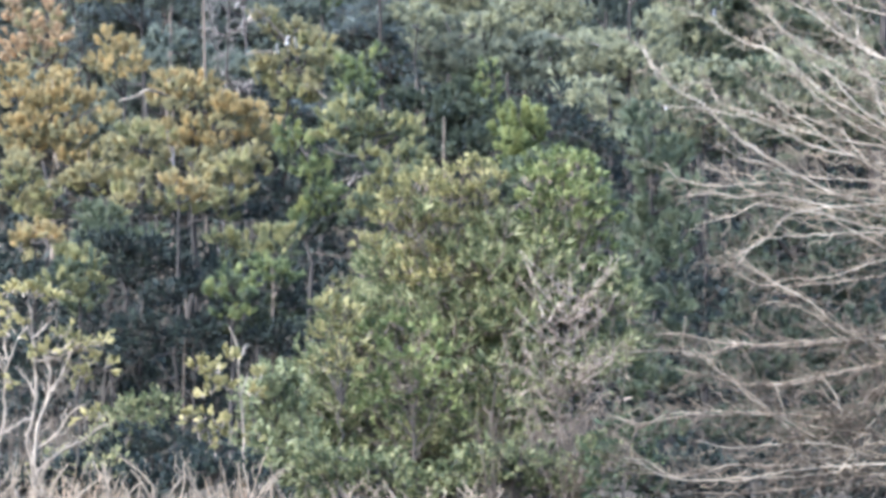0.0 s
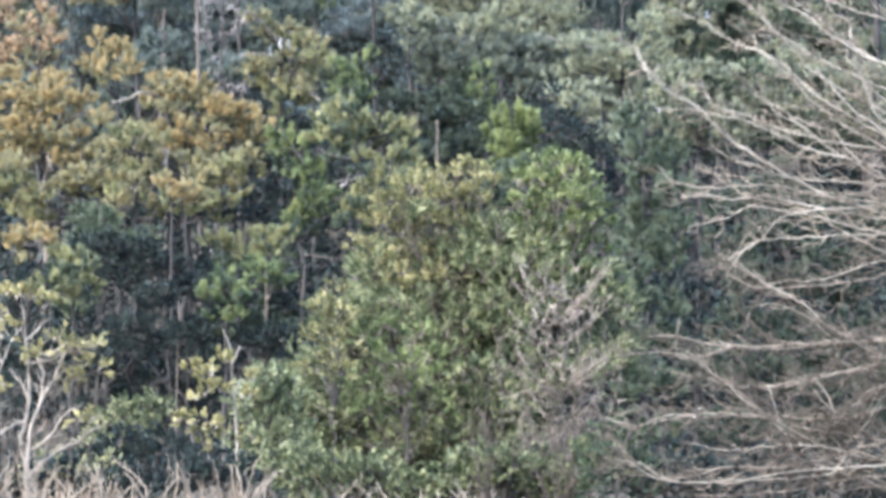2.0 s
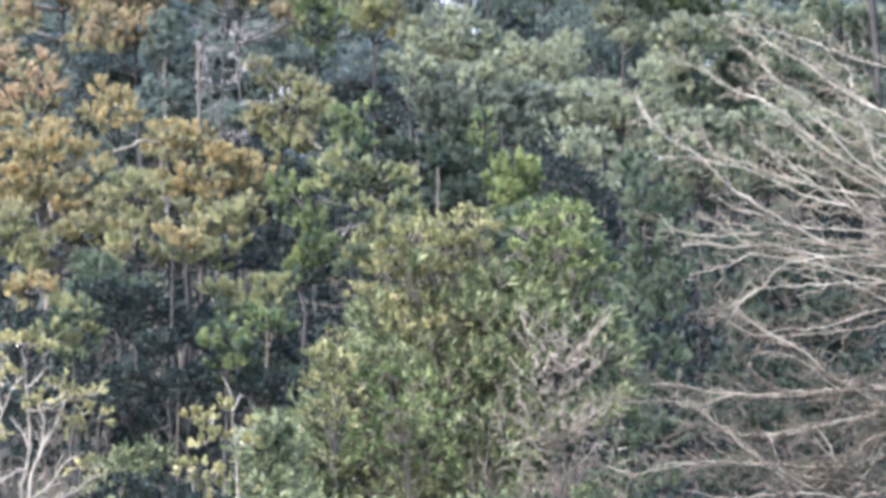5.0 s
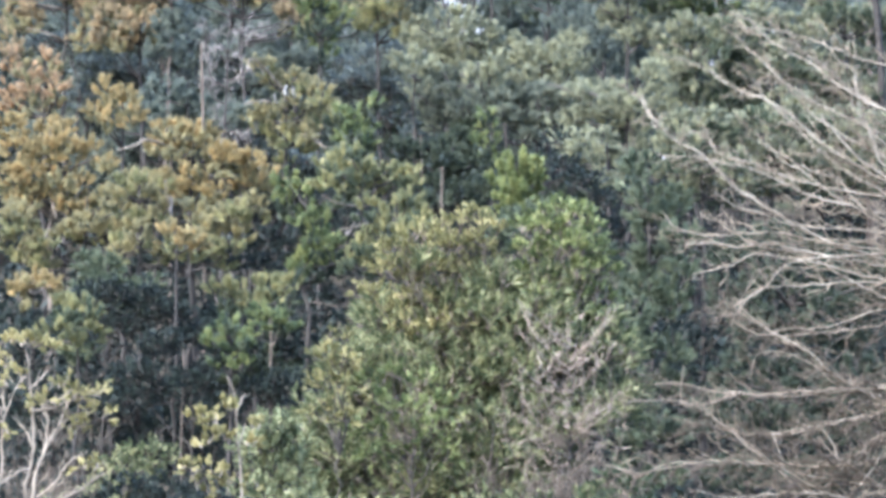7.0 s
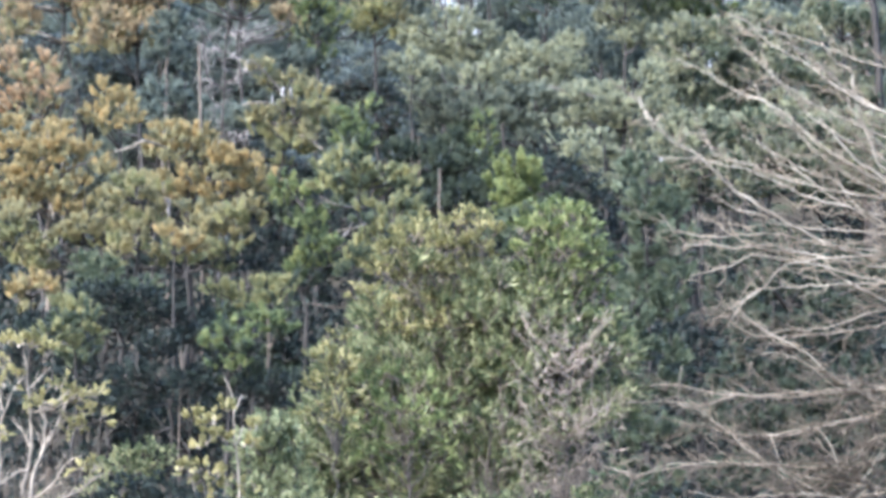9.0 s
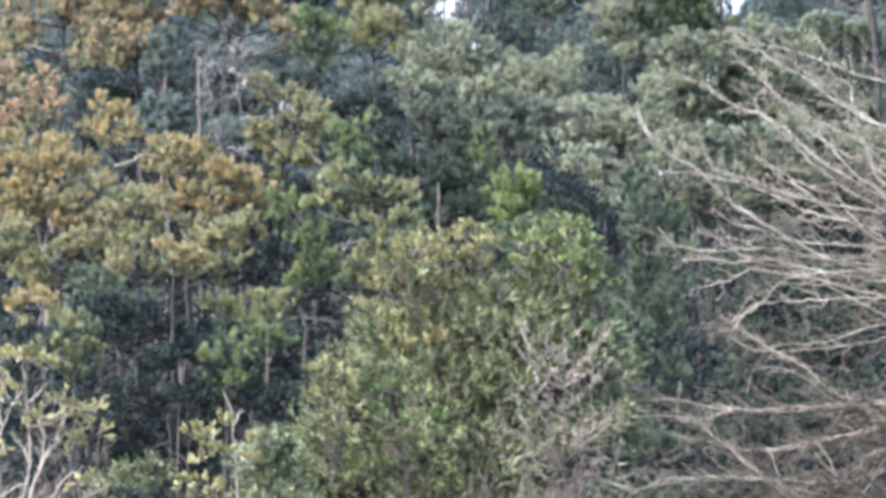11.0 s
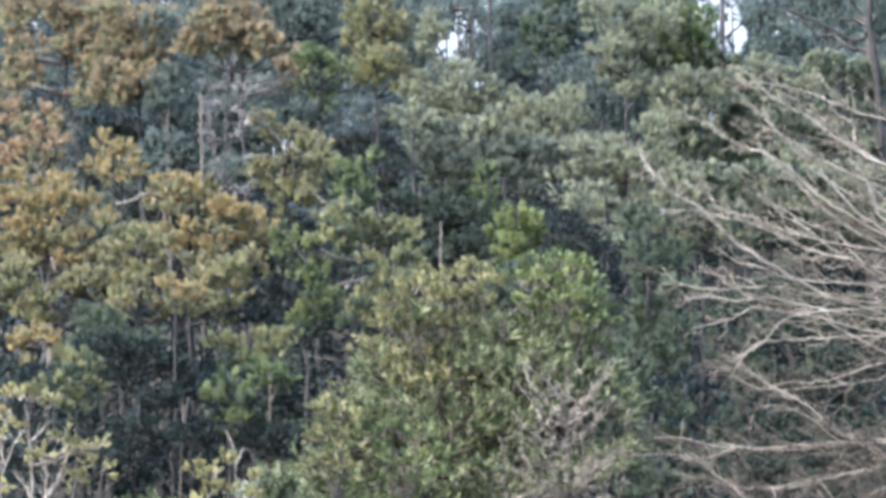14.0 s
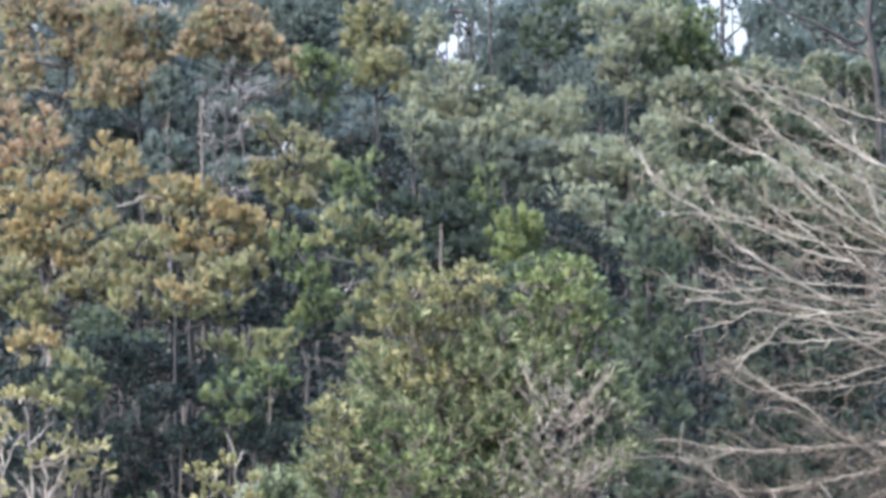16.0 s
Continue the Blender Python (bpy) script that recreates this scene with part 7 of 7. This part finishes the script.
leafy('round_shrub', -6.76, 95.0, [
    (0.03, 2.83, 0.45, 0.31), (-0.35, 2.64, 0.38, 0.31), (0.48, 2.70, 0.32, 0.31), (-0.03, 2.39, 0.57, 0.34), (-0.66, 2.13, 0.38, 0.38)],
    LAUREL, 'round olive-green shrub at the forest edge', top=3, girth=0.03, length=0.12, width=0.05, size=0.2, depth=1, category='shrub', group='shrubs', seed=65)
leafy('dark_shrub', -6.63, 94.0, [
    (-0.34, 1.76, 0.57, 0.45), (0.42, 1.76, 0.57, 0.45), (-0.96, 1.51, 0.50, 0.45), (0.92, 1.51, 0.50, 0.45), (-0.08, 1.01, 0.76, 0.45)],
    SHADE_LEAF, 'dark green shrub at the forest edge', top=2.2, girth=0.03, depth=1, count=1.6, category='shrub', group='shrubs', seed=66)
leafy('olive_shrub', -7.93, 96.0, [
    (-0.08, 1.75, 0.45, 0.39), (-0.46, 1.36, 0.51, 0.39), (-0.98, 1.49, 0.39, 0.39), (0.30, 2.39, 0.39, 0.34)],
    OLIVE, 'olive-yellow shrub beside a pale tree', top=2.2, girth=0.03, depth=1, count=1.6, category='shrub', group='shrubs', seed=67)

# dry brush along the field's edge
for i in range(34):
    bx = (-8.2 + i * 0.22 if i < 24 else -2.4 + (i - 24) * 0.32) + rng.uniform(-0.15, 0.15)
    by = 72 + rng.uniform(-3, 3)
    brush = plant("dry_brush", bx, by, "dry tan leafless brush at the field edge", "shrub", "dry brush")
    for _ in range(3):
        lean = rng.uniform(-0.9, 0.9)
        tall = rng.uniform(1.4, 2.1) if i < 24 else rng.uniform(1.2, 1.75)
        bare_limb(brush, rng, [(0, 0, 0), (lean * 0.1 + rng.uniform(-0.2, 0.2), 0, tall * 0.4), (lean * 0.5 + rng.uniform(-0.2, 0.2), 0, tall * 0.75), (lean, rng.uniform(-0.3, 0.3), tall)], 0.026, 0.011, BRUSH_BARK, spacing=0.34, reach=0.55, spread=0.8, bias=(0, 0, 0.3), levels=1, twig_r=0.016)

# dusky upright brush under the broad tree, its dark twigs also standing for shade
for i in range(12):
    bx, by = 0.9 + i * 0.2 + rng.uniform(-0.15, 0.15), 90 + rng.uniform(-2, 2)
    brush = plant("dry_brush", bx, by, "dusky grey-brown leafless brush under a broad tree, darkened for shade", "shrub", "dry brush")
    for _ in range(4):
        lean, tall = rng.uniform(-0.5, 0.5), rng.uniform(1.4, 2.5)
        bare_limb(brush, rng, [(0, 0, 0), (lean * 0.3, 0, tall * 0.5), (lean, rng.uniform(-0.3, 0.3), tall)], 0.022, 0.008, DUSK_TWIG, spacing=0.2, reach=0.5, spread=0.8, bias=(0, 0, 0.3), levels=2, twig_r=0.013, sub=0.9)

# dusky brush behind the pale tree at the field edge
for i in range(7):
    brush = plant("dry_brush", -8.7 + i * 0.22, 85 + rng.uniform(-1, 1), "dusky grey-brown leafless brush behind a pale tree", "shrub", "dry brush")
    for _ in range(4):
        lean, tall = rng.uniform(-0.5, 0.5), rng.uniform(1.6, 2.9)
        bare_limb(brush, rng, [(0, 0, 0), (lean * 0.3, 0, tall * 0.5), (lean, rng.uniform(-0.3, 0.3), tall)], 0.022, 0.008, DUSK_TWIG, spacing=0.2, reach=0.5, spread=0.8, bias=(0, 0, 0.3), levels=2, twig_r=0.013, sub=0.9)

# dry grass between the brush
n = 1900
roots = np.stack((rng.uniform(-8.6, -3.0, n), rng.uniform(72.5, 77, n), np.zeros(n)), 1)
roots[:, 2] = 0.25 + (roots[:, 1] - 72) * 0.03
ways = unit(scatter(rng, n, 0.0) * (0.45, 0.45, 0) + (0, 0, 1))
tall = rng.uniform(0.5, 1.1, (n, 1)) * (1 + 0.35 * np.sin(roots[:, :1] * 3.1) * np.sin(roots[:, :1] * 1.3 + 1))
tagged(mesh_part("dry_grass", *needles(rng, roots, ways * tall, 1.25, 0.045), DRY, None), "dry pinkish-tan grass at the field edge", "grass", kind="stuff")
leafy('low_shrub', -6.26, 84.0, [
    (-2.76, 1.13, 0.51, 0.43), (-2.29, 1.19, 0.51, 0.43), (-1.82, 1.26, 0.51, 0.43), (-1.35, 1.33, 0.51, 0.43), (-0.88, 0.95, 0.51, 0.43),
    (-0.41, 1.02, 0.51, 0.43), (0.07, 1.08, 0.51, 0.43), (0.54, 1.15, 0.51, 0.43), (1.01, 1.22, 0.51, 0.43), (1.48, 1.28, 0.51, 0.43),
    (1.95, 1.35, 0.51, 0.43), (2.42, 0.97, 0.51, 0.43)],
    SHADE_LEAF, 'low dark shrub behind dry brush', top=1.0, girth=0.03, depth=1, count=1.6, category='shrub', group='shrubs', seed=68)
leafy('low_shrub', -7.59, 85.0, [
    (-0.63, 1.15, 0.40, 0.34), (-0.18, 1.37, 0.40, 0.34), (0.28, 1.03, 0.40, 0.34), (0.73, 1.26, 0.40, 0.34)],
    OLIVE, 'low olive-brown shrub behind dry brush', top=1.0, girth=0.03, depth=1, count=1.4, category='shrub', group='shrubs', seed=69)
leafy('low_shrub', -1.02, 90.0, [
    (-1.68, 1.22, 0.60, 0.46), (-1.22, 1.15, 0.60, 0.46), (-0.76, 1.08, 0.60, 0.46), (-0.31, 1.01, 0.60, 0.46), (0.15, 0.93, 0.60, 0.46),
    (0.61, 0.86, 0.60, 0.46), (1.07, 0.79, 0.60, 0.46), (1.52, 1.20, 0.60, 0.46), (1.98, 1.13, 0.60, 0.46)],
    LAUREL, 'low green shrub growing under a broad tree', top=1.2, girth=0.03, depth=1, count=1.6, category='shrub', group='shrubs', seed=70)
leafy('low_shrub', 2.13, 90.0, [
    (-0.98, 1.34, 0.60, 0.46), (-0.57, 1.25, 0.60, 0.46), (-0.16, 1.15, 0.60, 0.46), (0.25, 1.05, 0.60, 0.46), (0.66, 0.96, 0.60, 0.46),
    (1.07, 1.46, 0.60, 0.46), (1.48, 1.37, 0.60, 0.46), (1.89, 1.27, 0.60, 0.46)],
    LAUREL, 'low dull green shrub growing under a bare tree', top=1.2, girth=0.03, depth=1, count=1.6, category='shrub', group='shrubs', seed=71)
leafy('low_shrub', 6.85, 90.0, [
    (-2.45, 1.22, 0.72, 0.58), (-1.87, 0.91, 0.72, 0.58), (-1.30, 1.20, 0.72, 0.58), (-0.72, 0.89, 0.72, 0.58), (-0.14, 1.17, 0.72, 0.58),
    (0.43, 0.86, 0.72, 0.58), (1.01, 1.15, 0.72, 0.58), (1.59, 0.84, 0.72, 0.58), (2.17, 1.13, 0.72, 0.58), (2.74, 0.81, 0.72, 0.58)],
    SHADE_LEAF, 'low dark shrub below drooping bare branches', top=1.2, girth=0.03, depth=1, count=1.6, category='shrub', group='shrubs', seed=72)

# ---- deeper rows of conifers up to the ridge, and evergreen undergrowth ----
stock = []
for k in range(5):
    r2 = np.random.default_rng(70 + k)
    tall = r2.uniform(10, 13)
    pads = []
    for j in range(24):
        f = 0.18 + 0.82 * j / 23
        w = 2.2 * (1.08 - f) + 0.4
        pads.append((r2.uniform(-w, w), tall * f, r2.uniform(0.6, 1.0), r2.uniform(0.5, 0.75)))
    stock.append(pine("conifer", -60 + 6 * k, 185, tall, pads, DARK, "dark blue-green conifer deep in the wood", blades=18, puff=0.55, seed=90 + k, depth=3.5, low=0.1, joined=True, fill=0.4))
r3 = np.random.default_rng(3)
for row, (y, gap) in enumerate(((164, 2.8), (171, 2.8), (178, 2.8), (186, 2.6), (194, 2.6))):
    x = -0.14 * y - 2 + row
    while x < 0.14 * y + 3:
        sky_left, sky_right = abs(x - 0.62 * y / 150) < 2.4, abs(x - 10.4 * y / 150) < 1.9
        if not (sky_left or sky_right):
            s = r3.uniform(0.85, 1.15)
            t = copy_thing(stock[r3.integers(5)], Matrix.Identity(4))
            t.matrix_basis = pose(x, y + r3.uniform(-2, 2), ground_z(x, y) - 0.2, 0, 0, r3.uniform(0, 360)) @ Matrix.Scale(s, 4)
        x += gap * r3.uniform(0.7, 1.3)
# undergrowth added as dark fill, shade beneath the pines put into its leaves
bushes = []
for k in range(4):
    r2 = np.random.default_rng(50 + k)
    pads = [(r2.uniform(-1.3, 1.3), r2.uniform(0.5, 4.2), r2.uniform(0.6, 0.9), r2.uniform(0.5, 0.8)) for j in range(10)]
    bushes.append(leafy("undergrowth", -60 + 5 * k, 150, pads, SHADE_LEAF, "added evergreen undergrowth, leaves coloured dark for shade beneath the pines", top=3.6, girth=0.05, length=0.28, width=0.14, spray=6, size=0.55, joined=True, seed=30 + k, category="shrub", group="undergrowth"))
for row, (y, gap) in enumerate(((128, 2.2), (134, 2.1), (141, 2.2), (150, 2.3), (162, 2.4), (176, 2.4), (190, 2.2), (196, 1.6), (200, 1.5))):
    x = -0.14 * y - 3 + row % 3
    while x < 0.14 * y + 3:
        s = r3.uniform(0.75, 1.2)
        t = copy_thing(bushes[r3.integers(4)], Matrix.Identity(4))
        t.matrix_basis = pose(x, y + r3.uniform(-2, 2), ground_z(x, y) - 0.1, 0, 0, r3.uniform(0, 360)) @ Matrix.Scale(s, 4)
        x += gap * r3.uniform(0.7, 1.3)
